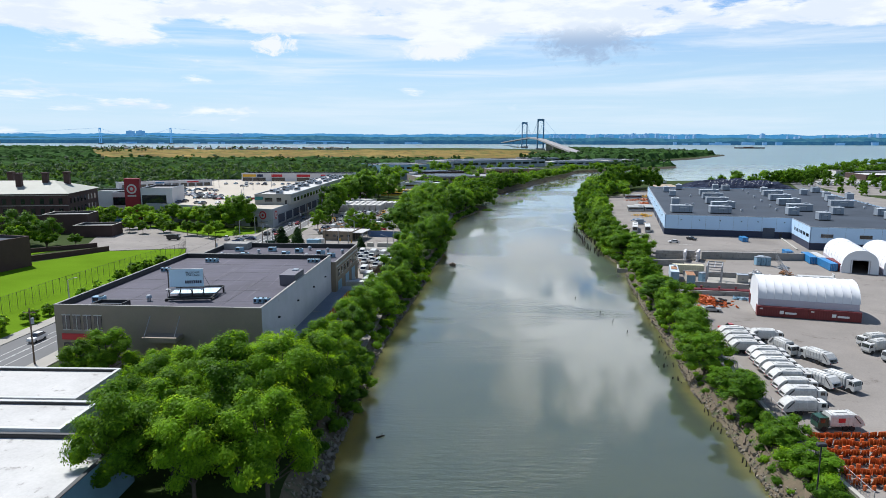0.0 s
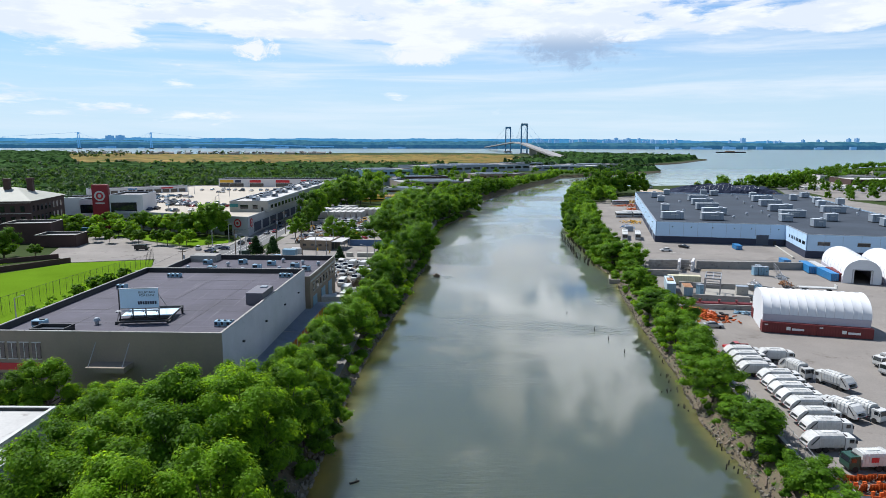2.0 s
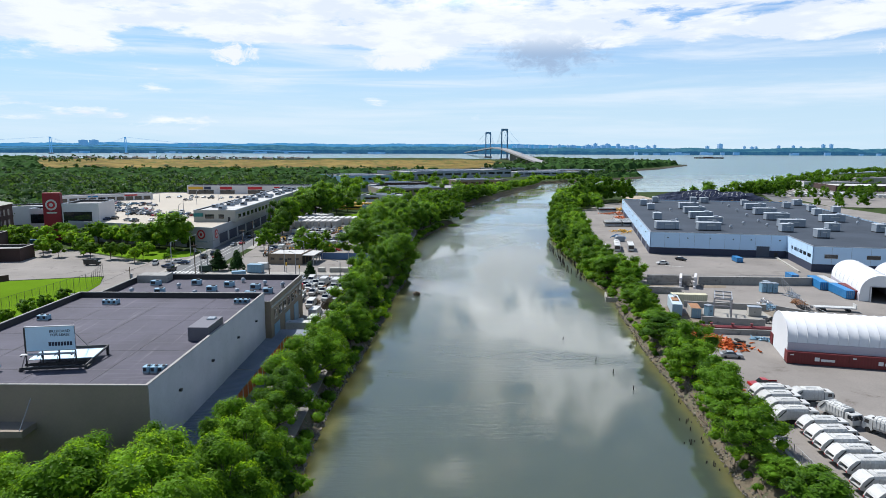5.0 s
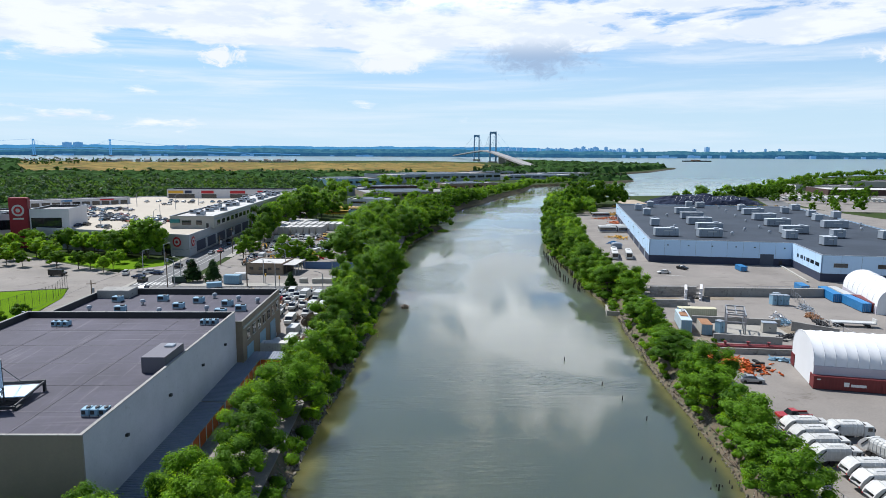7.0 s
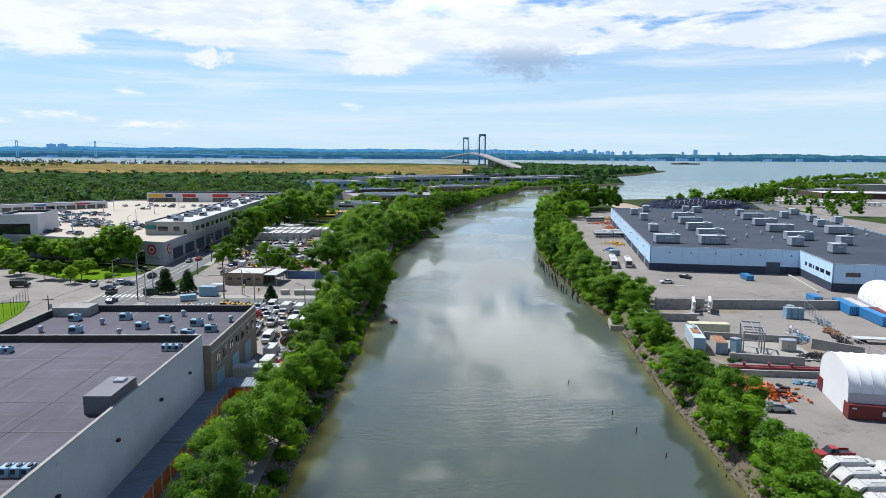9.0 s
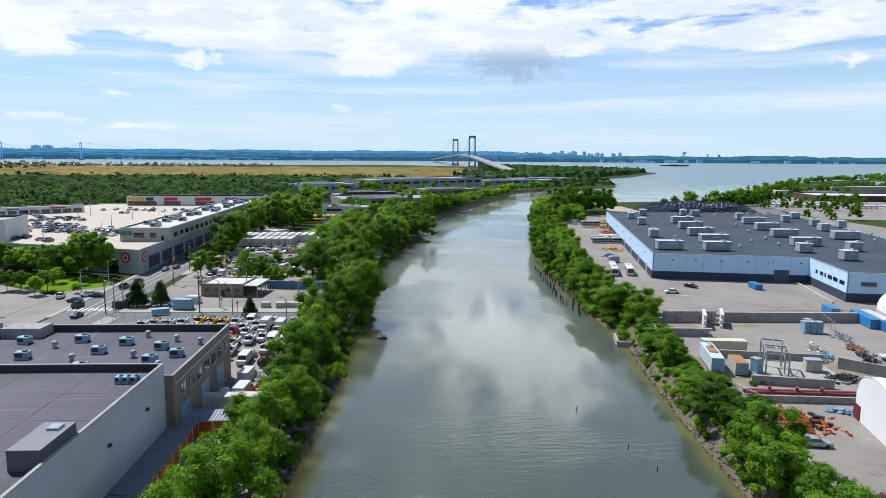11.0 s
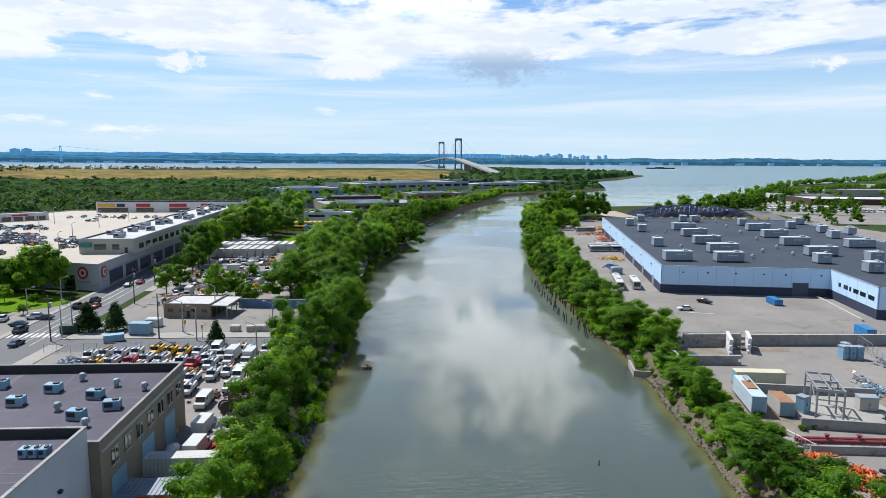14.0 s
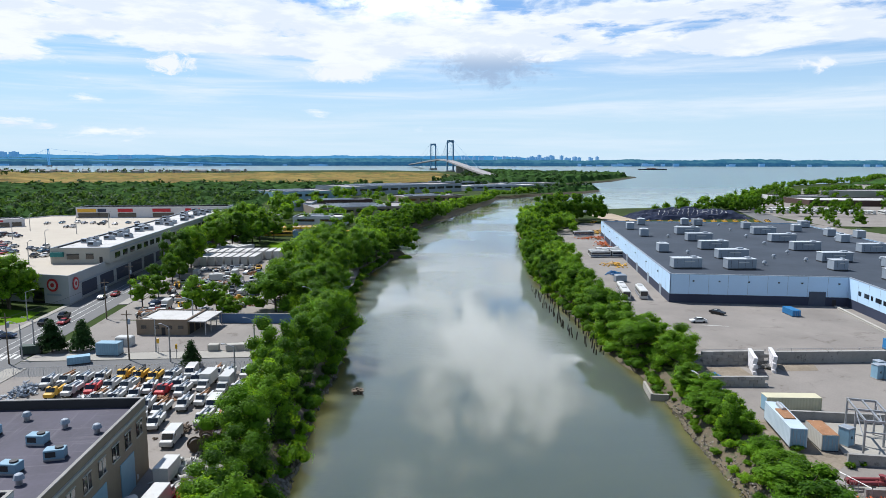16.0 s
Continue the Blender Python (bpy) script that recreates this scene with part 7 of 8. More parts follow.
sheet("lawn", [(-100, 291), (-88, 300), (-89, 312), (-110, 322), (-140, 332), (-150, 326), (-120, 304)], G + .1, M_grass, "grass verge below the shopping centre", "grass")
sheet("lawn", [(-150, 262), (-200, 236), (-202, 226), (-160, 236)], G + .12, M_grass, "grass strip beside the school", "grass")
for i in range(70):
    x, y = tr.uniform(-90, 110), tr.uniform(500, 960)
    if x < along(WEST, y) - 12:
        far_spots.append((x, y, tr.uniform(.5, 1.0)))
sheet("pavement", [(-99, 244), (-94, 200), (-87.5, 250), (-85.6, 302), (-88, 302), (-100, 291), (-94, 263), (-104, 259)], G + .05, M_asphalt, "worn asphalt verge between the car park and the avenue", "pavement")
for i in range(9):
    p = Vector((-73.5 - 1.45 * i, 264.5 + .1 * i))
    sheet("trim", [(p.x - .35, p.y - 2), (p.x + .35, p.y - 2), (p.x + .35, p.y + 2), (p.x - .35, p.y + 2)], G + .1, M_line, "white crosswalk bar", "road marking", .02)

# low white-roofed building at the foot of the trees
low = flat_block("white_roof_building", "low building with a dirty white-coated roof", pose(-100, 26, G, 0, 0, -2), 58.0, 48.5, 0, 6.5, M_unit_blue, M_roof_white, rim_h=.5, cap=M_dark)
high = flat_block("white_roof_hall", "white-roofed hall with clean bright roofing", pose(-104, 75.2, G, 0, 0, -2), 54.0, 9.5, 0, 6.8, M_white_wall, M_roof_white, rim_h=.4, cap=M_white)
flat_block("white_roof_hall", "second hall with a bright white roof", pose(-103.8, 85.0, G, 0, 0, -2), 50.5, 13.0, 0, 7.0, M_white_wall, M_roof_white, rim_h=.4, cap=M_white)
dish = thing("satellite_dish", "small pale satellite dish and aerials on the roof", "satellite dish", pose(-54.5, 64.5, G + 5.8))
part("mast", Shape().tube((0, 0, 0), (0, 0, 1.6), .06, n=6), M_steel, dish)
part("bowl", Shape().ball((.6, 0, 1.5), .5, 10, 3, 0.0, .35), M_unit_blue, dish)
for x in (-.8, -1.3, -1.8):
    part("aerial", Shape().tube((x, 0, 0), (x, .1, 2.4), .04, n=5).tube((x, -.3, 2.0), (x, .4, 2.0), .05, n=5), M_dark, dish)

# truck yard
bt = Fleet(box_truck(M_white, "white box truck with a plain cargo body", "truck yard vehicles"), .95)
for x, y, a in ((-31.2, 201.4, 78), (-23.0, 197.6, 82), (-22.2, 189.0, 82), (-25.8, 237.5, -98), (-21.8, 235.5, -98), (-36, 213.5, 100)):
    bt.park(x, y, a)
vn = Fleet(van(M_white, "white panel van with dark windscreen", "truck yard vehicles"), .98)
for x, y, a in ((-26.0, 210.4, -96), (-28.9, 195.0, 72), (-19.2, 224.2, -96), (-22.2, 225.0, -96), (-30.6, 245.0, -92)):
    vn.park(x, y, a)
ut = Fleet(work_truck(M_white, M_rust, "white utility truck with rusty gear on its back", "truck yard vehicles"), .95)
uw = Fleet(work_truck(M_white, M_unit, "white utility truck with grey tool lockers", "truck yard vehicles"), .95)
uy = Fleet(work_truck(M_yellow, M_dark, "yellow works truck with a dark load", "truck yard vehicles"), .95)
ur = Fleet(work_truck(M_red, M_unit, "red works truck with grey lockers", "truck yard vehicles"), .95)
for x, y, f in ((-34.4, 226.4, uw), (-31.0, 223.8, ut), (-27.6, 226.2, uw), (-24.6, 228.2, ut), (-33.2, 234.6, ur), (-29.6, 233.6, uw), (-28.4, 240.4, uw), (-25.0, 244.2, ut), (-22.4, 242.8, uw), (-18.9, 243.2, uw),
                (-44.0, 245.2, uy), (-40.7, 244.2, uy), (-37.4, 243.0, uy), (-34.0, 243.4, uw), (-31.4, 237.6, uw), (-19.2, 233.2, uw), (-36.4, 236.0, uw), (-38.2, 233.0, ut), (-41.0, 238.0, uw), (-44.5, 238.6, uw), (-48.0, 244.0, uw), (-47.4, 237.0, ur), (-51.2, 243.0, uw), (-37.5, 225.6, uw), (-54.5, 243.6, ut), (-57.6, 242.4, uw), (-51.0, 236.6, uw), (-54.0, 236.0, uy), (-44.2, 231.6, ut), (-41.2, 231.0, uw), (-40.6, 225.4, ur), (-16.6, 238.6, uw), (-16.2, 229.6, ut), (-36.8, 219.6, uw), (-33.6, 218.6, ut), (-30.4, 217.8, uw), (-22.6, 218.4, uw), (-19.6, 218.0, ut)):
    f.park(x, y, -94 + rnd.uniform(-7, 7))


def reel(r, w, drum, label):
    c = thing("cable_reel", label, "cable reel", None, "cable reels")
    for y in (-w / 2, w / 2):
        part("flange", Shape().tube((0, y - .05, r), (0, y + .05, r), r, n=14), M_wood if drum is M_dark else M_white, c)
    part("winding", Shape().tube((0, -w / 2 + .06, r), (0, w / 2 - .06, r), r * .78, n=14), drum, c)
    return c


rw = Fleet(reel(.8, 1.0, M_cream, "pale cable reel standing on its rim"))
for j in range(4):
    for i in range(4):
        rw.park(-20.6 + 1.7 * i - .3 * j + rnd.uniform(-.2, .2), 193.4 + 2.4 * j + rnd.uniform(-.3, .3), 85 + rnd.uniform(-40, 40))
rk = Fleet(reel(1.1, 1.2, M_dark, "dark wooden cable reel"))
for x, y in ((-21.5, 206.6), (-20.2, 208.2), (-18.6, 209.5), (-20.8, 211.4), (-18.2, 212.2), (-17.0, 207.5)):
    rk.park(x, y, rnd.uniform(0, 90))
heap(pose(-21.6, 200.0, G + .07), 24, M_white, "white drums and sacks beside the reels", 41, 1.6, 1.6, 1.1)
heap(pose(-33.0, 229.8, G + .07), 16, M_rust, "rusty frames between parked trucks", 42, 1.2, .8, 1.0)
heap(pose(-23.8, 231.0, G + .07), 16, M_dark, "dark scrap between parked trucks", 43, 1.0, .8, 1.0)
heap(pose(-39.5, 247.2, G + .07), 20, M_steel, "steel pipes along the street fence", 44, 3.4, .4, .7)
heap(pose(-19.0, 190.2, G + .07), 40, M_red, "heap of red hoses and barrels", 23, 1.4, 1.8, 1.2)
heap(pose(-18.4, 204.6, G + .07), 34, M_dark, "heap of dark machine parts", 24, 1.4, 1.6, 1.4)
heap(pose(-17.8, 215.0, G + .07), 30, M_rust, "heap of rusty steel and timber", 25, 1.2, 1.6, 1.2)
heap(pose(-29.0, 187.2, G + .07), 40, M_unit_blue, "heap of blue-grey scrap by the brick wall", 26, 1.8, 1.2, 1.3)
heap(pose(-60.5, 239.0, G + .07), 30, M_unit, "grey machine parts at the yard's edge", 27, 1.6, 2.2, 1.2)
heap(pose(-47.0, 232.0, G + .07), 22, M_steel, "bundle of steel pipes and frames in the yard", 28, 1.6, 1.0, 1.0)
heap(pose(-25.5, 214.6, G + .07), 20, M_wood, "stack of weathered timber between the trucks", 29, 1.6, .9, .9)
heap(pose(-16.2, 221.5, G + .07), 24, M_rust, "rusty gear beside the creek trees", 30, .9, 1.8, 1.1)
mx = thing("concrete_mixer", "white drum of a towed concrete mixer", "concrete mixer", pose(-25.6, 187.6, G + .07, 0, 0, 70))
part("drum", Shape().tube((-1.2, 0, 1.5), (.2, 0, 1.7), .55, 1.0, 12).tube((.2, 0, 1.7), (1.4, 0, 1.9), 1.0, .5, 12), M_white, mx)
part("frame", Shape().box(-1.6, 1.6, -.6, .6, .4, .7), M_dark, mx)
wheels(mx, (-.6, .8), .7, .4, .25)
tr_ = Fleet(container(12.19, M_roof_white, "long flat-roofed trailer with a rust-stained pale top", "parked trailers", 2.5, 2.9))
tr_.park(-23.2, 183.4, -3, G + .08)

# small building, blue wall, blocks
shed = flat_block("small_office", "one-storey brick office with a patched white roof", pose(-52.4, 281.4, G, 0, 0, -10), 13.5, 12.5, 0, 4.0, M_tan, M_roof_white, rim_h=.15, cap=M_wood)
for x in (1.2, 4.6, 8.0, 11.0):
    part("window", Shape().box(x, x + 1.4, -.06, -.003, 1.7, 2.6), M_glass, shed)
part("office_door", Shape().box(6.6, 7.6, -.06, -.003, 0, 2.1), M_dark, shed)
awn = part("canopy", Shape().box(13.55, 18.2, .2, 12.3, 3.5, 3.75), M_roof_white, shed, "flat canopy over the bays")
for y in (.5, 4.3, 8.1, 11.9):
    part("canopy_post", Shape().box(17.9, 18.1, y - .1, y + .1, 0, 3.5), M_steel, awn)
for y in (1.2, 5.0, 8.6):
    part("bay_door", Shape().box(13.51, 13.57, y, y + 2.8, 0, 3.0), M_dark, shed)
bw = thing("boundary_wall", "plain blue-painted boundary wall", "wall", pose(-33.5, 292.0, G, 0, 0, -9))
part("wall_body", Shape().box(0, 25, -.15, .15, 0, 2.7), surf("blue_wall_paint", (.12, .20, .36), .8, fine=4, coarse=.3, amount=.12), bw)
part("coping", Shape().box(0, 25, -.2, .2, 2.703, 2.8), M_concrete, bw)
blk = Fleet(solo("concrete_block", Shape().soft(-1.3, 1.3, -.9, .9, 0, 1.7, .15), M_cream, "large pale precast concrete block at the kerb", "concrete block", None, "concrete blocks"))
for x, y in ((-29.6, 263.6), (-25.4, 263.0), (-23.0, 263.2), (-21.2, 262.8)):
    blk.park(x, y, rnd.uniform(-8, 8))
skip = container(5.2, M_unit_blue, "blue-grey steel waste container by the street", "", 2.6, 3.0)
skip.matrix_basis = pose(-53.0, 263.2, G + .2, 0, 0, -10)
skip2 = container(4.2, surf("dark_green_paint", (.02, .05, .035), .6), "dark green steel bin beside the cone-shaped trees", "", 2.2, 2.0)
skip2.matrix_basis = pose(-71.5, 266.6, G + .2, 0, 0, 4)
skip3 = container(4.6, M_unit_blue, "low blue-grey skip in the truck yard", "", 2.2, 1.7)
skip3.matrix_basis = pose(-57.5, 257.0, G + .2, 0, 0, 20)
hut = thing("small_cabin", "small white site cabin on the forecourt", "cabin", pose(-52.2, 271.5, G + .07, 0, 0, -10))
part("body", Shape().soft(-2, 2, -1.3, 1.3, 0, 2.3, .25), M_white, hut)
part("door", Shape().box(-.4, .4, -1.33, -1.303, .1, 2.0), M_unit, hut)
for x, y, s in ((-101, 319, 1.2), (-113, 322, .95)):
    tall.stand(x, y, s, G - .3, tr)
for x, y, s in ((-67.3, 267.4, 1.08), (-60.6, 267.8, 1.0), (-32.0, 251.4, .78)):
    cone.stand(x, y, s, G, tr)
chain_fence((-70, 248.4), (-17, 247.0), 2.2, 3.0, "chain-link fence along the side street")


# poles and lamps of the street
def street_pole(h, label, arm=0.0, boxes=False):
    p = thing("utility_pole", label, "utility pole", None, "street poles")
    part("pole", Shape().tube((0, 0, 0), (0, 0, h), .19, .12, 8), M_wood if not arm else M_steel, p)
    if arm:
        part("arm", Shape().tube((0, 0, h), (arm, 0, h + .7), .07, n=6), M_steel, p)
        part("lamp_head", Shape().soft(arm - .1, arm + .7, -.15, .15, h + .6, h + .8, .04), M_steel, p)
    else:
        part("cross_arm", Shape().box(-1.2, 1.2, -.07, .07, h - 1.0, h - .85), M_wood, p)
    if boxes:
        part("transformer", Shape().tube((.4, 0, h - 3.2), (.4, 0, h - 2.0), .3, n=10), M_unit, p)
    return p


po = Fleet(street_pole(11.5, "tall brown wooden utility pole beside the street", 0, True))
pl = Fleet(street_pole(8.0, "grey steel street lamp with a curved arm", 1.8))
for x, y in ((-72.9, 258.9), (-66.3, 300.5), (-68.4, 329.0), (-47.3, 258.6), (-76.0, 212), (-81.0, 118), (-69.0, 372), (-67, 420)):
    po.park(x, y, 5, G + .1)
for x, y, a in ((-72.0, 263.0, 180), (-71.0, 267.0, 180), (-42.9, 264.0, 200), (-37.6, 255.8, 160), (-19.6, 260.0, 180), (-39.0, 285.0, 180), (-20.4, 237.5, 180), (-8.4, 297, 180), (-88, 302, 0), (-90, 285, 0), (-86, 345, 0), (-79, 190, 180), (-97, 160, 0)):
    pl.park(x, y, a, G + .1)
wires = solo("overhead_wire", Shape().tube((-81, 118, 13.6), (-78.4, 165, 12.9), .03, n=4).tube((-78.4, 165, 12.9), (-76, 212, 13.6), .03, n=4).tube((-76, 212, 13.6), (-74.4, 235, 13.1), .03, n=4).tube((-74.4, 235, 13.1), (-72.9, 259, 13.6), .03, n=4)
             .tube((-72.9, 259, 13.6), (-69.5, 280, 13.1), .03, n=4).tube((-69.5, 280, 13.1), (-66.3, 300.5, 13.6), .03, n=4).tube((-66.3, 300.5, 13.6), (-68.4, 329, 13.6), .03, n=4).tube((-68.4, 329, 13.6), (-69, 372, 13.4), .03, n=4),
             M_dark, "thin black overhead wires strung between the poles", "wires")
sg = thing("traffic_signal", "yellow traffic signal on a steel post", "traffic light", pose(-42.0, 262.5, G + .2))
part("post", Shape().tube((0, 0, 0), (0, 0, 3.6), .08, n=6), M_steel, sg)
part("signal_head", Shape().soft(-.25, .25, -.2, .2, 2.5, 3.6, .05), M_yellow, sg)
sg2 = copy_thing(sg, pose(-36.5, 257.0, G + .2, 0, 0, 90))

# street and car-park cars
cars = [sc, wc, bk, Fleet(car(P_navy, "dark blue sedan on the asphalt", "street cars")), Fleet(car(P_red, "red sedan with dark windows", "street cars")), Fleet(car(P_grey, "dark grey sport utility car", "street cars", True)), Fleet(car(P_teal, "small blue hatchback with dark windows", "street cars")),
        Fleet(car(P_wht, "white sport utility car", "street cars", True)), Fleet(car(P_black, "black sport utility car", "street cars", True))]
for k, (x, y, a) in enumerate(((-77.6, 330, 88), (-75.1, 335, 268), (-79.0, 304, 86), (-76.2, 296.4, 266), (-80.9, 296, 86), (-84.5, 282.5, 176), (-84.2, 268.3, 84), (-79.3, 255.8, 84), (-94.9, 281.8, 100), (-88.1, 275.4, 172), (-87.3, 283, 176), (-76.3, 357.5, 88), (-89.8, 133.5, 265), (-79.6, 369, 88))):
    cars[(k * 4 + k // 3) % len(cars)].park(x, y, a)
bv = van(P_black, "black van alone on the car park", "")
bv.matrix_basis = pose(-118.0, 281.0, G + .08, 0, 0, 4)
bvan = Fleet(van(P_teal, "pale blue van on the road below the shops", "street cars"))
bvan.park(-168, 337, 8)

# school field fence
for a, b in (((-114, 120), (-110.5, 176)), ((-110.5, 176), (-106, 210)), ((-106, 210), (-100, 241)), ((-100, 241), (-104, 258))):
    chain_fence(a, b, 4.6, 2.9, "tall dark chain-link fence along the playing field", steel=M_dark)
for x, y, s in ((-98, 168, .6), (-97, 176, .6), (-101, 138, .7), (-102, 132, .7), (-100, 148, .55), (-97, 183, .5), (-99.5, 155, .5), (-101, 196, .6), (-99.5, 203, .75), (-98.5, 210, .6), (-97.6, 219, .6), (-103, 186, .4)):
    street.stand(x, y, s, G - .8, tr)

# shopping centre
DECK = G + 9.0


def mall():
    m = thing("shopping_centre", "long grey shopping building with rooftop car park", "shopping centre")
    # plan of the lower storey, with the car deck as its roof
    plan = [(-84.5, 322.3), (-74.0, 548), (-186, 560), (-232, 470), (-172, 357), (-140, 344.5)]
    part("lower_storey", Shape().prism(plan, G, DECK - .7), M_mallwall, m, "grey rendered wall of the lower storey")
    part("car_deck", Shape().prism([(x * 1.0, y) for x, y in plan], DECK - .69, DECK - .3), M_deck, m, "pale concrete car deck")
    for (x0, y0), (x1, y1) in zip(plan, plan[1:] + plan[:1]):
        a = Vector((x0, y0, DECK - .3))
        b = Vector((x1, y1, DECK - .3))
        l = (b - a).length
        q = Matrix.Translation(a) @ Matrix.Rotation(math.atan2(y1 - y0, x1 - x0), 4, "Z")
        part("parapet", Shape().box(-.1, l + .1, -.12, .2, -.8, .6, q), M_mallwall, m)
    # bays to the avenue: dark panels on the solid wall stand for their inner shade
    e0, e1 = Vector((-84.5, 322.3, G)), Vector((-74.0, 548, G))
    l = (e1 - e0).length
    q = Matrix.Translation(e0) @ Matrix.Rotation(math.atan2(e1.y - e0.y, e1.x - e0.x), 4, "Z")
    x = 9
    while x < l - 10:
        part("bay_opening", Shape().box(x, x + 11.5, -.1, -.003, .6, 5.4, q), M_navy, m, "dark panel standing for a shaded parking bay")
        part("bay_rail", Shape().box(x, x + 11.5, -.2, -.11, .3, 1.1, q), M_steel, m)
        x += 14.5
    part("facade_band", Shape().box(7, l, -.3, -.13, 5.6, 6.1, q), M_unit, m)
    # round store signs on the corner
    f0, f1 = Vector((-140, 344.5, G)), Vector((-84.5, 322.3, G))
    lf = (f1 - f0).length
    qf = Matrix.Translation(f0) @ Matrix.Rotation(math.atan2(f1.y - f0.y, f1.x - f0.x), 4, "Z")

    def disc_sign(mm):
        d = part("round_sign", Shape().tube((0, 0, 0), (0, -.12, 0), 2.1, n=24), M_red, m, "red round sign with white ring", mm)
        part("ring", Shape().tube((0, -.122, 0), (0, -.16, 0), 1.4, n=24), M_white, d)
        part("centre", Shape().tube((0, -.162, 0), (0, -.2, 0), .7, n=20), M_red, d)
    disc_sign(qf @ Matrix.Translation((lf - 6, -.13, 6.0)))
    disc_sign(q @ Matrix.Translation((4.5, -.13, 6.0)))
    part("store_door", Shape().box(lf - 14, lf - 9.5, -.1, -.003, 0, 5.0, qf), M_glass, m)
    part("lower_sign_bar", Shape().box(lf - 8.5, lf - 3.0, -.1, -.003, 2.6, 3.2, qf), M_unit, m)
    return m


M_mallwall = surf("grey_render", (.44, .45, .47), .85, fine=3, coarse=.12, amount=.10)
mall()
up = flat_block("upper_shops", "pale upper shop building along the edge of the car deck", pose(-101.5, 351.5, DECK - .3, 0, 0, -2.7), 20.0, 182.0, 0, 5.6, M_cream, M_roof_white, rim_h=.5, cap=M_unit)
for x, w in ((1.0, 0), (5.5, 4.2), (12.0, 2.6)):
    if w:
        part("shop_window", Shape().box(x, x + w, -.06, -.003, 1.6, 3.6), M_glass, up)
part("awning", Shape().box(.3, 4.6, -1.0, -.003, 2.6, 4.2), surf("teal_awning", (.03, .20, .20), .7), up, "teal entrance awning")
part("back_door", Shape().box(16.5, 17.6, -.06, -.003, 0, 2.4), M_dark, up)
for i in range(24):
    y = 5 + 7.4 * i
    part("side_window", Shape().box(20.0, 20.07, y, y + 4.6, 1.2, 3.2), M_glass, up)
part("facade_band", Shape().box(20.0, 20.12, 1, 181, 4.0, 4.4), M_unit, up)
ru = Fleet(roof_unit(3.6, 2.2, 1.7, M_unit))
for i in range(34):
    ru.park(-101.5 + 3 + rnd.uniform(0, 13) + .045 * 5.0 * i, 360 + 5.0 * i, rnd.uniform(-20, 20), DECK + 4.85)

# corner tower sign and its white store box
M_pylon = surf("deep_red_pylon_paint", (.30, .012, .022), .55, fine=3, coarse=.3, amount=.12)
ts = thing("tower_sign", "tall dark red pylon with a white bullseye disc", "tower sign", pose(-171.5, 351.0, G, 0, 0, 6))
part("pylon", Shape().soft(0, 7.6, 0, 3, 0, 22.7, .15), M_pylon, ts)
part("pylon_side", Shape().box(7.6, 7.9, .1, 2.9, 0, 22.4), surf("dark_red_panel", (.20, .012, .018), .6), ts)
disc = part("disc", Shape().tube((3.8, -.003, 17.0), (3.8, -.12, 17.0), 2.6, n=24), M_white, ts, "white ring disc")
part("disc_ring", Shape().tube((3.8, -.121, 17.0), (3.8, -.16, 17.0), 1.8, n=24), M_red, disc)
part("disc_centre", Shape().tube((3.8, -.161, 17.0), (3.8, -.2, 17.0), .9, n=20), M_white, disc)
part("name_bar", Shape().box(1.6, 6.0, -.1, -.003, 12.9, 13.6), M_white, ts)
sb = flat_block("store_entrance_hall", "tall pale store hall beside the red pylon", pose(-163.5, 352.5, G, 0, 0, 6), 16.5, 24, 0, 17.4, M_white_wall, M_roof_grey, cap=M_unit)
part("glass_front", Shape().box(.5, 13.5, -.1, -.003, 8.5, 13.5), M_glass, sb)
part("entrance_frame", Shape().box(.3, 13.7, -.2, -.003, 13.5, 14.3).box(.3, .6, -.2, -.003, 0, 13.5).box(13.4, 13.7, -.2, -.003, 0, 13.5), M_white_wall, sb)
gs = flat_block("glazed_entrance", "glass-fronted entrance with a red disc sign", pose(-184, 362, G, 0, 0, 6), 11, 12, 0, 14.2, M_white_wall, M_roof_grey, cap=M_unit)
part("glass_front", Shape().box(.6, 10.4, -.1, -.003, 7, 11.5), M_glass, gs)
# shop strips at the far edges of the deck
st1 = flat_block("shop_strip", "long white strip of shops at the edge of the deck", pose(-226, 458, DECK - .3, 0, 0, 34), 64, 14, 0, 4.2, M_white_wall, M_roof_grey, rim_h=.4, cap=M_unit)
for i in range(11):
    part("shop_front", Shape().box(2 + 5.6 * i, 6.4 + 5.6 * i, -.06, -.003, .2, 2.6), M_glass, st1)
part("sign_panel", Shape().box(46, 54, -.12, -.003, 2.9, 3.8), M_red, st1)
part("sign_panel", Shape().box(24, 30, -.12, -.003, 2.9, 3.8), M_blue, st1)
st0 = flat_block("shop_strip", "pale low shops near the red pylon", pose(-290, 392, G, 0, 0, 20), 92, 18, 0, 10.5, M_white_wall, M_roof_white, cap=M_unit)
st2 = flat_block("shop_strip", "row of shops with red and yellow signs behind the deck", pose(-166, 545, DECK - .3, 0, 0, -2), 92, 18, 0, 6.5, M_white_wall, M_roof_grey, cap=M_unit)
for x, w, mat in ((1, 11, M_yellow), (13, 5, M_navy), (25, 9, M_red), (46, 11, M_red), (66, 9, M_red), (80, 8, M_unit)):
    part("sign_panel", Shape().box(x, x + w, -.25, -.003, 3.5, 5.6 if mat is not M_unit else 5.0), mat, st2)
    part("shop_front", Shape().box(x, x + w + 2, -.06, -.003, .2, 3.0), M_glass, st2)
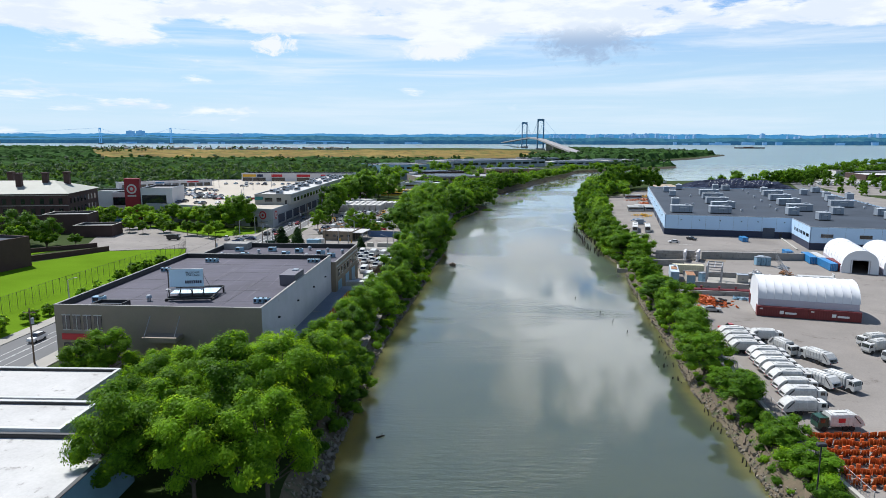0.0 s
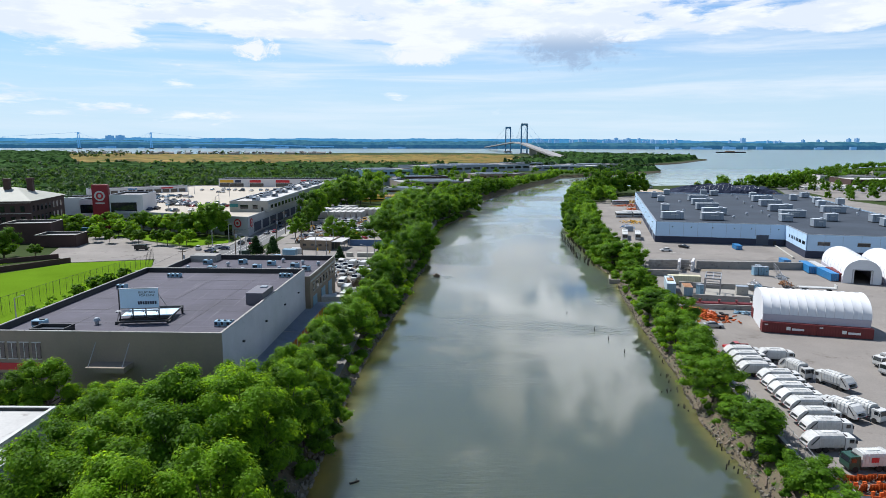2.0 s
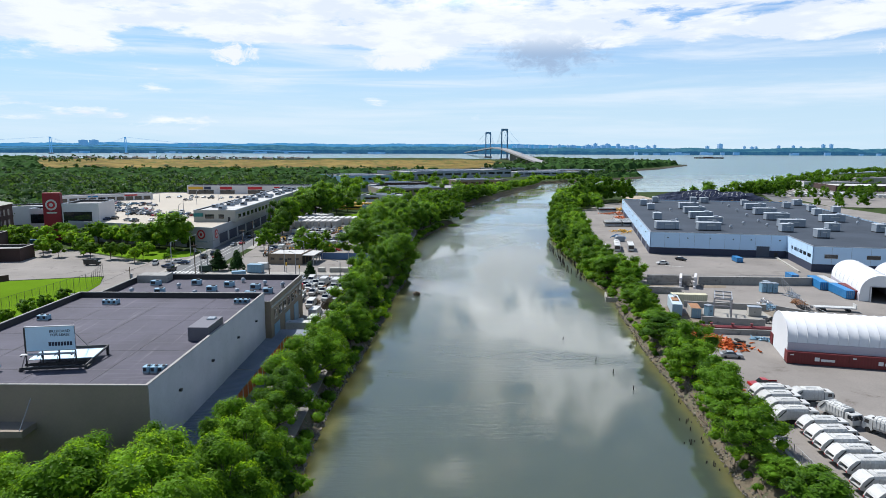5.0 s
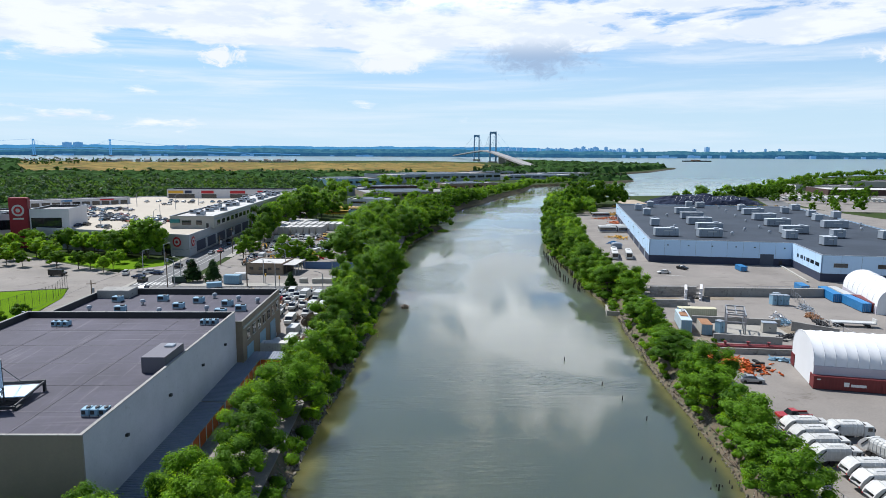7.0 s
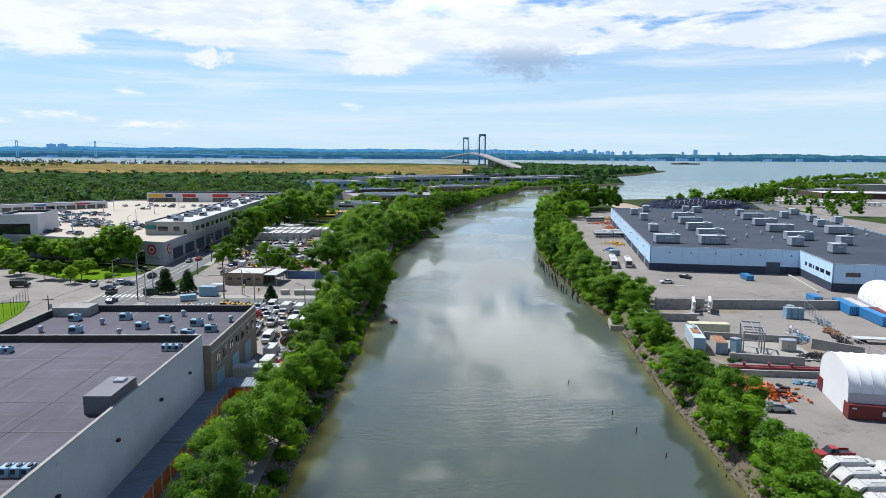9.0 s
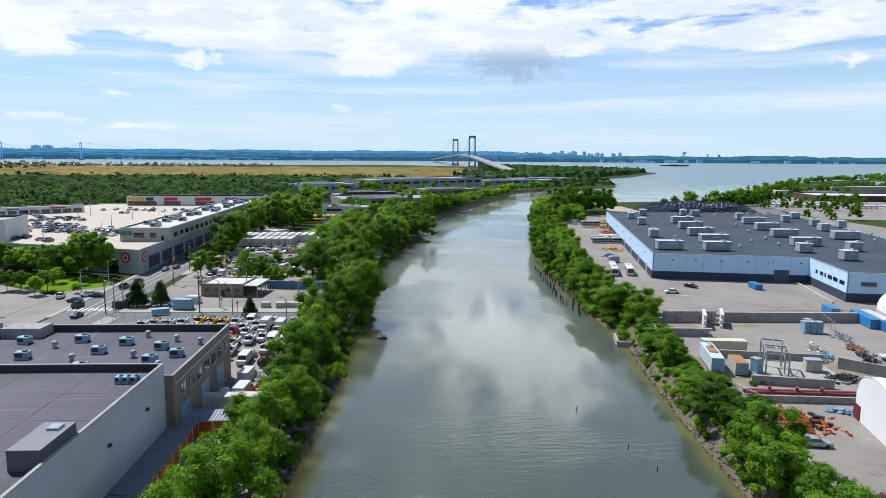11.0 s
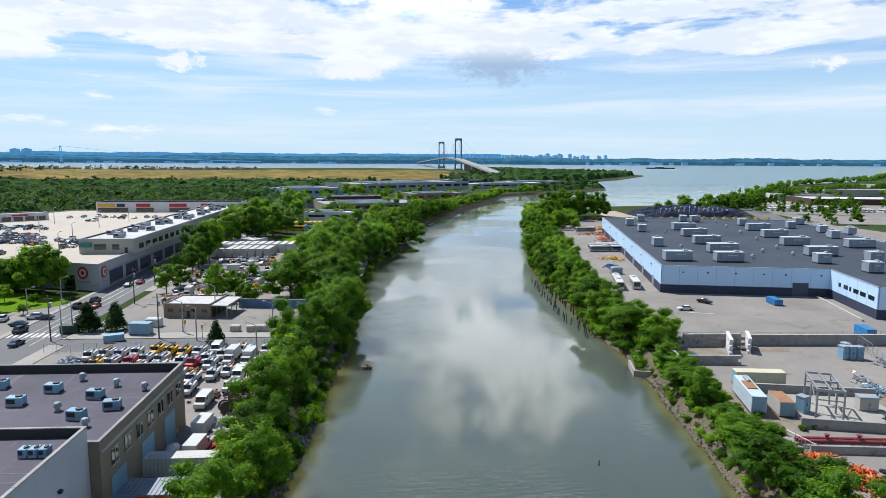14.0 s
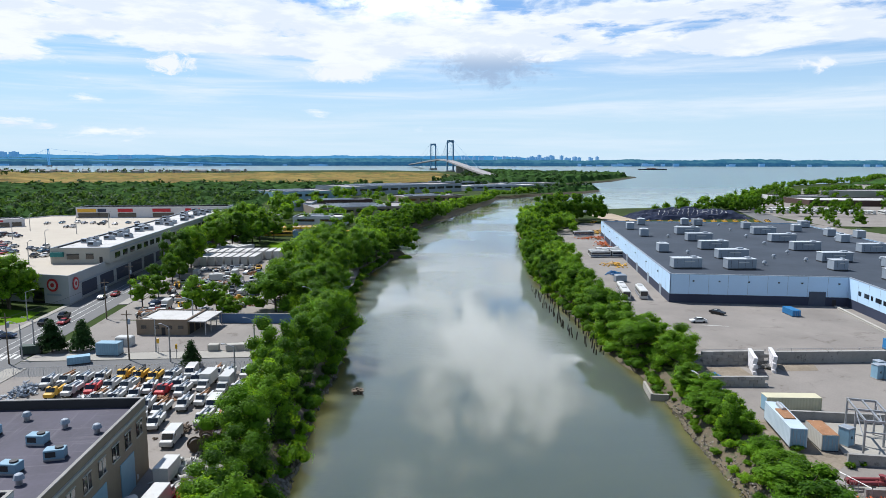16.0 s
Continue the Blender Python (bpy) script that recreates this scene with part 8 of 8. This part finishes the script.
for k, (x, y) in enumerate(((-134, 355.6), (-129.5, 352.4), (-122.8, 355.4), (-131.6, 354.6), (-146.5, 361), (-143.8, 364), (-179.5, 434), (-176, 436), (-173, 438), (-162.6, 404), (-159.8, 404.3), (-157, 404.6), (-154.2, 404.9), (-151.5, 405.2), (-148.7, 405.5), (-146, 405.8),
                            (-157.6, 413), (-153, 413.4), (-148, 413.8), (-144.3, 413), (-146, 386), (-143.2, 386.3), (-140.5, 386.6), (-137.6, 387), (-150, 396), (-147, 396.3), (-143.8, 396.6), (-140.6, 397), (-136.8, 394.4), (-133, 381.5), (-130.3, 380), (-155, 388), (-160, 392), (-166, 396), (-170, 415), (-166, 420), (-162, 425),
                            (-114.4, 369.5), (-111.5, 371), (-118.4, 385), (-115.5, 386), (-112.5, 380), (-109, 378), (-166.3, 505), (-160, 509), (-147.4, 483), (-144.5, 483.5), (-146.6, 505), (-141.8, 504.6), (-134.7, 497), (-127.6, 497), (-122.5, 504), (-118, 504), (-178, 452), (-181, 456), (-184, 460), (-174, 447), (-187, 465), (-152, 510), (-138, 512), (-190, 470), (-193, 474), (-171, 452), (-168, 450), (-165, 451), (-162, 449), (-159, 450), (-172, 444), (-168, 441), (-160, 440), (-156, 443), (-152, 440), (-140.6, 390.4), (-137.5, 390), (-134.5, 388), (-131, 386), (-127.7, 382.3), (-145, 400), (-141, 402), (-136, 401), (-149, 412), (-122.1, 388.5), (-121.6, 395.5), (-126, 393))):
    cars[(k * 5 + k // 4) % len(cars)].park(x, y, (85 if k % 2 else 265) + (0 if k % 7 else 90), DECK - .28)
dl = Fleet(street_pole(8.0, "pale deck lamp post with a double arm", .8))
for x, y in ((-117.4, 386), (-150, 430), (-160, 470), (-130, 450), (-140, 370), (-172, 400), (-125, 480), (-108, 350)):
    dl.park(x, y, 0, DECK - .3)

# street trees below the shops
for x, y, s in ((-99.5, 317, 1.75), (-117, 294.5, .9), (-104.4, 286, .8), (-112, 293, .85), (-103.6, 292.5, .9), (-150.3, 352, 1.0), (-132.2, 304.5, 1.0), (-114.9, 328, 1.1), (-106.6, 306.5, .8), (-126, 297, .9), (-120, 331, 1.05), (-128, 334, 1.0), (-135, 338, 1.0), (-142, 340, 1.1),
                (-146, 336, .9), (-155, 340, 1.0), (-160, 345, 1.1), (-109, 325, 1.1), (-138, 318, .9), (-146, 322, 1.0), (-152, 316, .9), (-160, 328, 1.0), (-168, 330, 1.0), (-176, 335, 1.1), (-184, 338, 1.0), (-165, 318, .9), (-174, 320, 1.0), (-190, 330, 1.1), (-182, 318, .9), (-196, 342, 1.0),
                (-204, 348, 1.1), (-200, 322, 1.0), (-212, 335, 1.0), (-140, 300, .8), (-148, 304, .85), (-96, 302, .5), (-93, 289, .45), (-123, 326, 1.0), (-131, 330, 1.0), (-139, 334, 1.1), (-104, 322, 1.0)):
    street.stand(x, y, s * (1.12 if y > 312 else .95), G, tr)


# school
def school():
    s = flat_block("school_building", "dark red-brick school with pale hipped roof and chimneys", pose(-246, 311, G, 0, 0, 8), 62, 40, 0, 17, M_brick, M_roof_white, cap=M_cream)
    r = Shape()
    r.add([(-1, -1, 17.2), (63, -1, 17.2), (63, 41, 17.2), (-1, 41, 17.2), (14, 20, 22.5), (48, 20, 22.5)], [(0, 1, 5, 4), (1, 2, 5), (2, 3, 4, 5), (3, 0, 4)])
    part("hipped_roof", r, M_roof_pale, s, "pale sheet hipped roof")
    for x, y in ((16, 12), (34, 10), (44, 16), (52, 22), (24, 24)):
        part("chimney", Shape().soft(x, x + 2.6, y, y + 2.6, 18, 26, .1).soft(x - .3, x + 2.9, y - .3, y + 2.9, 26, 26.8, .1), M_brick, s)
    for j in range(3):
        for i in range(14):
            w = part("window", Shape().box(1.6 + 4.3 * i, 3.4 + 4.3 * i, -.08, -.003, 2 + 5 * j, 4.8 + 5 * j), M_glass, s)
        for i in range(8):
            part("window", Shape().box(62.003, 62.08, 2 + 4.6 * i, 3.9 + 4.6 * i, 2 + 5 * j, 4.8 + 5 * j), M_glass, s)
    for j in (6.2, 11.2, 16.2):
        part("string_course", Shape().box(-.1, 62.1, -.12, -.003, j, j + .3), M_cream, s)
    return s


M_roof_pale = surf("pale_sheet_roof", (.40, .40, .34), .7, fine=2, coarse=.15, amount=.15)
school()
flat_block("school_wing", "lower brick school wing with a flat pale roof", pose(-166.5, 289, G, 0, 0, 4), 17, 12, 0, 5.2, M_brick, M_roof_grey, cap=M_cream)
flat_block("school_wing", "mid-height brick school wing", pose(-186, 299, G, 0, 0, 8), 20, 14, 0, 9.0, M_brick, M_roof_grey, cap=M_cream)
flat_block("brick_hall", "dark brick hall at the field's edge", pose(-194.6, 204.3, G, 0, 0, -16), 44, 30, 0, 10.5, M_brick, M_roof_dark, cap=M_brick)
wall_line("brick_wall", (-150, 230), (-132.5, 252.5), 0, 1.8, .4, M_brick, "low dark brick boundary wall of the school")
wall_line("brick_wall", (-162, 246), (-142, 262), 0, 1.6, .4, M_brick, "low dark brick boundary wall of the school")
for x, y, s in ((-172, 238, 1.3), (-180, 246, 1.5), (-190, 252, 1.5), (-168, 250, 1.2), (-160, 258, .9), (-198, 244, 1.4), (-206, 250, 1.5), (-186, 232, 1.3), (-214, 262, 1.5), (-200, 266, 1.4), (-222, 250, 1.5), (-152, 264, .7)):
    street.stand(x, y, s, G, tr)

for x, y, s in ((-163, 262, .95), (-176, 266, 1.05), (-187, 262, 1.1), (-170, 252, .7), (-199, 270, 1.1)):
    tall.stand(x, y, s, G - .3, tr)

# vehicle yard beyond the blue wall
jr = random.Random(44)
junk = [uw, ut, vn, bt, uy, uw, ut, wc, sc, bk, cars[3], cars[5], cars[7]]
rows_y = [303, 311, 320, 329, 338, 347, 356, 365, 374, 383]
for y in rows_y:
    x = -58 + jr.uniform(0, 2)
    while x < along(WEST, y) - 30:
        if jr.random() < .86 and not (-46 < x < -38 and y < 318):
            jr.choice(junk).park(x, y + jr.uniform(-1, 1), jr.choice((80, 95, 265, 275, 10)) + jr.uniform(-15, 15))
        x += jr.uniform(3.0, 4.6)
for i in range(12):
    heap(pose(jr.uniform(-58, -30), jr.uniform(302, 385), G + .07, 0, 0, jr.uniform(0, 90)), 16, jr.choice((M_white, M_rust, M_unit, M_red, M_dark)), "heap of mixed scrap between parked vehicles", 100 + i, 1.8, 1.2, 1.2)
wt = Fleet(container(12.6, M_roof_white, "white-roofed box trailer parked in a tight row", "white trailers", 2.6, 3.9))
for i in range(8):
    wt.park(-62 + 3.4 * i, 402 - .2 * i, 84, G + .1)
for i in range(10):
    wt.park(-62 + 3.6 * i, 418 - .2 * i, 84, G + .1)
for i in range(4):
    wt.park(-60 + 4.0 * i, 433, 60, G + .1)
for x, y, s in ((-61, 316, .75), (-64, 342, .8), (-60, 330, .6), (-42, 302.5, .95), (-37, 306, .7), (-33, 300.5, .55), (-65, 378, 1.1), (-31, 297, .55), (-62, 366, .9), (-62, 356, .7), (-36.6, 339, .5), (-63, 390, 1.15), (-65, 408, 1.1), (-62, 433, 1.2), (-57, 455, 1.3), (-52, 448, 1.2), (-66, 450, 1.1), (-48, 462, 1.2), (-66, 470, 1.2), (-56, 480, 1.3), (-46, 476, 1.2), (-64, 495, 1.3), (-52, 500, 1.3), (-60, 515, 1.3), (-40, 490, 1.0), (-70, 505, 1.1)):
    mid.stand(x, y, s * (1.3 if y > 350 else 1.1), G - .1, tr)
sheet("lawn", [(-40, 442), (8, 444), (14, 470), (-40, 474)], G + .1, M_grass, "strip of rough green grass", "grass")
sbus = Fleet(bus(10.5, M_yellow, "yellow school bus parked in a row", "yellow school buses"))
for i in range(9):
    sbus.park(-42 + 3.2 * i, 532, 88)
for i in range(6):
    sbus.park(-42 + 8 * i, 505, 2)
for i in range(12):
    sbus.park(64 + 4 * i, 690 + 8 * i, 60)
for x, y, w, d, h, a, mat, roof, lab in ((-36, 570, 36, 26, 6, -8, M_white_wall, M_roof_white, "white-roofed shed beyond the bus yard"), (-30, 496, 22, 9, 4, -4, M_unit_blue, M_roof_white, "pale blue shed beside the buses"), (-24, 642, 86, 58, 6.5, 13.5, M_brown, M_roof_grey, "long low grey-roofed warehouse"),
                                         (-76, 832, 76, 70, 10, 28, M_unit_blue, M_roof_grey, "pale blue-grey distant warehouse"), (0, 938, 192, 76, 11, 33, M_unit, M_roof_grey, "large factory with rooflights"), (56, 772, 70, 42, 8, 19, M_tan, M_roof_grey, "brick-fronted factory with grey roof"),
                                         (167, 1046, 140, 50, 7, 20, M_unit, M_roof_white, "distant pale factory by the creek"), (240, 1130, 110, 50, 7, 18, M_cream, M_roof_white, "white-roofed store near the point"), (-32, 752, 60, 26, 6, 16, M_brick, M_roof_grey, "row of brick workshops"), (150, 1190, 90, 50, 8, 16, M_unit, M_roof_white, "long white-roofed shed near the bridge"), (-60, 700, 30, 40, 7, -4, M_unit, M_roof_grey, "low grey shed among trees")):
    fb = flat_block("far_warehouse", lab, pose(x, y, G, 0, 0, a), w, d, 0, h, mat, roof, cap=M_unit)
    for i in range(int(d / 12)):
        part("window_band", Shape().box(w + .003, w + .1, 3 + 12 * i, 11 + 12 * i, h * .5, h * .75), M_glass, fb)
    for i in range(int(w / 16)):
        part("window_band", Shape().box(3 + 16 * i, 15 + 16 * i, -.1, -.003, h * .45, h * .72), M_glass, fb)
    for i in range(int(d / 12)):
        part("rooflight", Shape().soft(w * .2, w * .7, 4 + 12 * i, 6.5 + 12 * i, h - .9, h + .6, .2), M_unit, fb)


# ---- far woods and links ----
def tree_belt(name, label, spots, per_tree, material, half_l, half_w, seed):
    """A closed belt of uneven crowns in one mesh, each built of many small sprays."""
    r = random.Random(seed)
    lobes = []
    for x, y, s, z in spots:
        h, spread = 10.8 * s, 9.0 * s
        lobes.append((x, y, z + h * .55, spread * .27))
        for i in range(11):
            a = i * 2.4 + r.uniform(-.5, .5)
            u = (i + .5) / 11
            reach = spread * .46 * math.sqrt(max(.02, 1 - ((u - .36) / .68) ** 2)) * r.uniform(.6, 1.14)
            lobes.append((x + math.cos(a) * reach, y + math.sin(a) * reach, z + h * (.2 + .76 * u + r.uniform(-.05, .05)), spread * r.uniform(.11, .20)))
    ob = new(name, leaf_cloud(name, seed, lobes, per_tree * len(spots), half_l, half_w, material, .4, .1, None, True))
    return tagged(ob, label, "trees", kind="stuff")


spit = thing("grass_spit", "low grassy spit reaching into the creek", "grass bank", pose(26, 430, 0))
part("soil", Shape().ball((2, 1, -.6), 6.5, 14, 4, 0.0, .22), M_mud, spit)
part("grass", Shape().ball((2.4, 1, .0), 5.4, 14, 4, 0.0, .24), M_grass, spit)
tree_belt("tree_belt", "dense green tree belt on both banks further along the creek", belt_spots, 1000, M_leaf, .50, .32, 9)


def woods(name, label, spots, count, material, half, seed, closed=False):
    """Many crowns in one mesh."""
    r = random.Random(seed)
    lobes = []
    for x, y, s in spots:
        h = 10.5 * s
        for k in range(3):
            lobes.append((x + r.uniform(-2.6, 2.6) * s, y + r.uniform(-2.6, 2.6) * s, G + h * r.uniform(.3, .78), 3.4 * s * r.uniform(.7, 1.1)))
    ob = new(name, leaf_cloud(name, seed, lobes, count, half, half * .65, material, .7, .06, None, closed))
    return tagged(ob, label, "woods", kind="stuff")


wr = random.Random(66)
for x, y, s in ((-70, 815, 1.2), (-58, 822, 1.0), (-34, 830, 1.1), (-12, 850, 1.4), (-4, 862, 1.3), (-8, 900, 1.3), (4, 915, 1.5), (30, 735, .8), (44, 742, .9), (52, 752, .8), (-45, 735, 1.3), (-52, 722, 1.4), (-42, 700, 1.2), (-66, 780, 1.2), (-50, 770, 1.0), (40, 880, .9), (66, 845, .8), (100, 850, .9), (120, 890, .9), (150, 930, 1.0), (185, 985, 1.0), (20, 800, .8), (0, 790, .9), (-20, 620, 1.0), (-8, 610, 1.1), (20, 618, 1.0), (-44, 640, 1.4), (-50, 655, 1.5), (-54, 630, 1.5), (-46, 612, 1.3), (-40, 590, 1.2), (-62, 600, 1.4), (-70, 575, 1.3), (-58, 560, 1.3), (-66, 545, 1.4), (-50, 540, 1.2), (2, 560, 1.0), (14, 580, 1.0), (-5, 525, .9), (8, 540, .8)):
    far_spots.append((x, y, s))
near_wood = [(wr.uniform(-560, -40), wr.uniform(560, 900), wr.uniform(.7, 1.3)) for i in range(900)]
near_wood = [(x, y, s) for x, y, s in near_wood if not (-240 < x < -70 and y < 585) and not (-95 < x < 90 and 630 < y < 960) and x < -60 - (y - 560) * .05]
near_wood += [(wr.uniform(-420, -225), wr.uniform(330, 600), wr.uniform(.8, 1.4)) for i in range(190)]
near_wood = [(x, y, s) for x, y, s in near_wood if not (-300 < x < -190 and 385 < y < 420)]
woods("woodland", "dense green woodland beyond the shops", near_wood, 90000, M_leaf_far, 1.05, 5)
far_wood = [(wr.uniform(-1500, 40), wr.uniform(900, 1230), wr.uniform(.8, 1.3)) for i in range(1000)]
far_wood += [(wr.uniform(-2400, -560), wr.uniform(1150, 2500), wr.uniform(.9, 1.5)) for i in range(900)]
far_wood += [(wr.uniform(-1100, -330), wr.uniform(2300, 2420), wr.uniform(.35, .8)) for i in range(160)]
far_wood = [(x, y, s) for x, y, s in far_wood if not (-95 < x < 90 and 800 < y < 1060) and not (-640 - (y - 1000) * .2 < x and 1235 < y < 2300)]
woods("woodland", "dark belt of distant trees", far_wood, 55000, M_leaf_far, 1.9, 6)
point_wood = []
for i in range(900):
    x, y = wr.uniform(150, 760), wr.uniform(1150, 2250)
    right = 330 + (y - 1200) * .72 if y < 1780 else 752 - (y - 1780) * .6
    if x < right - 14 and x > 120 + (y - 1150) * .25:
        point_wood.append((x, y, wr.uniform(.9, 1.5)))
for i in range(120):
    y = wr.uniform(960, 1110)
    point_wood.append((250 + (y - 960) * .85 + wr.uniform(-40, 0), y, wr.uniform(.6, 1.0)))
woods("woodland", "wooded point reaching into the river", point_wood, 50000, M_leaf_far, 1.5, 7)
woods("woodland", "scattered distant trees along both banks", far_spots, 140000, M_leaf, .78, 8, True)


def canopy(name, label, outline, cell, lo, hi, seed):
    """A closed roof of crowns over an outline: a bumpy sheet that falls to the ground at its edge."""
    def inside(x, y):
        odd = False
        for (x0, y0), (x1, y1) in zip(outline, outline[1:] + outline[:1]):
            if (y0 > y) != (y1 > y) and x < x0 + (x1 - x0) * (y - y0) / (y1 - y0):
                odd = not odd
        return odd
    r = random.Random(seed)
    xs, ys = [p[0] for p in outline], [p[1] for p in outline]
    nx, ny = int((max(xs) - min(xs)) / cell) + 1, int((max(ys) - min(ys)) / cell) + 1
    s, at = Shape(), {}
    for i in range(nx + 1):
        for j in range(ny + 1):
            x, y = min(xs) + i * cell + r.uniform(-.35, .35) * cell, min(ys) + j * cell + r.uniform(-.35, .35) * cell
            z = G - .4
            if inside(x, y):
                z = G + lo + (hi - lo) * r.random() ** 1.3 + 2.5 * noise.noise(Vector((x * .02, y * .02, seed)))
            at[i, j] = len(s.v)
            s.v.append((x, y, z))
    for i in range(nx):
        for j in range(ny):
            q = [at[i, j], at[i + 1, j], at[i + 1, j + 1], at[i, j + 1]]
            if sum(s.v[k][2] > G for k in q) >= 1:
                s.f.append(tuple(q))
    return solo(name, s, M_canopy, label, "woods", kind="stuff")


M_canopy = surf("tree_canopy", (0.044, 0.096, 0.024), .95, fine=.9, coarse=.03, amount=.8, bump=.8, spec=.03)
WOODS = [([(-620, 600), (-420, 330), (-330, 345), (-300, 430), (-245, 470), (-240, 590), (-70, 590), (-90, 830), (-620, 900)], 5.0, 1.5, 6),
         ([(-1500, 905), (-70, 840), (-95, 900), (-95, 1010), (20, 1080), (60, 1200), (-300, 1225), (-1500, 1150)], 7.0, 4, 10),
         ([(-2800, 1150), (-1300, 1150), (-760, 1220), (-640, 1260), (-900, 1700), (-1200, 2300), (-2400, 2700), (-3400, 2600)], 10.0, 4, 15),
         ([(150, 1215), (330, 1240), (480, 1430), (640, 1650), (725, 1785), (640, 1930), (560, 2120), (470, 2300), (385, 2400), (385, 1900), (350, 1560), (200, 1400)], 9.0, 5, 14),
         ([(255, 985), (330, 1030), (372, 1070), (372, 1105), (330, 1120), (290, 1060)], 6.0, 2, 7),
         ([(700, 1000), (900, 1150), (1350, 1600), (2300, 2200), (3600, 2300), (4000, 700), (1500, 500), (1100, 600), (1200, 1100), (900, 1050)], 16.0, 4, 12),
         ([(660, 520), (1000, 560), (900, 640), (700, 610)], 9.0, 3, 9)]
for k, (outline, cell, lo, hi) in enumerate(WOODS):
    canopy("woodland", "closed green canopy of distant woodland", outline, cell, lo, hi, k)
mounds = Shape()
gx, gy = 90, 26
for i in range(gx + 1):
    for j in range(gy + 1):
        x, y = -1250 + 1540 * i / gx, 1260 + 1000 * j / gy
        e = min(1, i / 3, (gx - i) / 3, j / 1.5, (gy - j) / 3)
        mounds.v.append((x, y + 60 * math.sin(x * .004), G + .1 + max(0, e) * (4 + 5.5 * noise.noise(Vector((x * .011, y * .011, 0))) + 2.4 * noise.noise(Vector((x * .04, y * .04, 3))))))
for i in range(gx):
    for j in range(gy):
        a = i * (gy + 1) + j
        mounds.f.append((a, a + gy + 1, a + gy + 2, a + 1))
solo("links", mounds, M_links, "rolling tawny rough grass of a golf links", "golf course", kind="structure", smooth=True)

# stones along both banks
def stones(name, label, line, y0, y1, n, lo, hi, seed, sgn):
    r = random.Random(seed)
    s = Shape()
    for i in range(n):
        y = r.uniform(y0, y1)
        x = along(line, y) + sgn * r.uniform(-.5, 4.2)
        d = abs(x - along(line, y))
        z = .1 + .6 * d + r.uniform(-.1, .2)
        k = r.uniform(lo, hi) * (1.4 if r.random() < .1 else 1)
        q = pose(x, y, z, r.uniform(0, 360), r.uniform(0, 360), r.uniform(0, 360)) @ Matrix.Diagonal((k, k * r.uniform(.5, 1), k * r.uniform(.4, .8), 1))
        s.add([q @ Vector(p) for p in ((1, 0, 0), (-.9, .2, 0), (0, 1, .1), (.1, -1, 0), (.2, .1, .9), (0, -.2, -1), (.7, .6, .5), (-.6, -.5, .5))],
              [(0, 6, 4), (6, 2, 4), (2, 1, 4), (1, 7, 4), (7, 3, 4), (3, 0, 4), (0, 3, 5), (3, 7, 5), (7, 1, 5), (1, 2, 5), (2, 6, 5), (6, 0, 5)])
    return solo(name, s, M_rock, label, "stones", kind="stuff")


stones("riprap", "grey broken stones along the west bank", WEST, 60, 210, 2600, .18, .55, 1, -1)
stones("riprap", "grey broken stones and rubble along the east bank", EAST, 66, 235, 3000, .09, .30, 2, 1)
stones("riprap", "sparse stones below the bank trees", WEST, 210, 420, 700, .3, .8, 3, -1)

# driftwood and planks stranded on the east bank
dw = random.Random(81)
drift = Shape()
for i in range(110):
    y = dw.uniform(68, 175)
    d = dw.uniform(.6, 3.4)
    drift.box(-dw.uniform(.4, 1.9), dw.uniform(.4, 1.9), -.12, .12, 0, .12, pose(along(EAST, y) + d, y, .25 + .62 * d, dw.uniform(-12, 12), dw.uniform(-30, 0), dw.uniform(40, 120)))
solo("driftwood", drift, M_wood, "grey driftwood and broken planks stranded on the bank", "driftwood", kind="stuff")
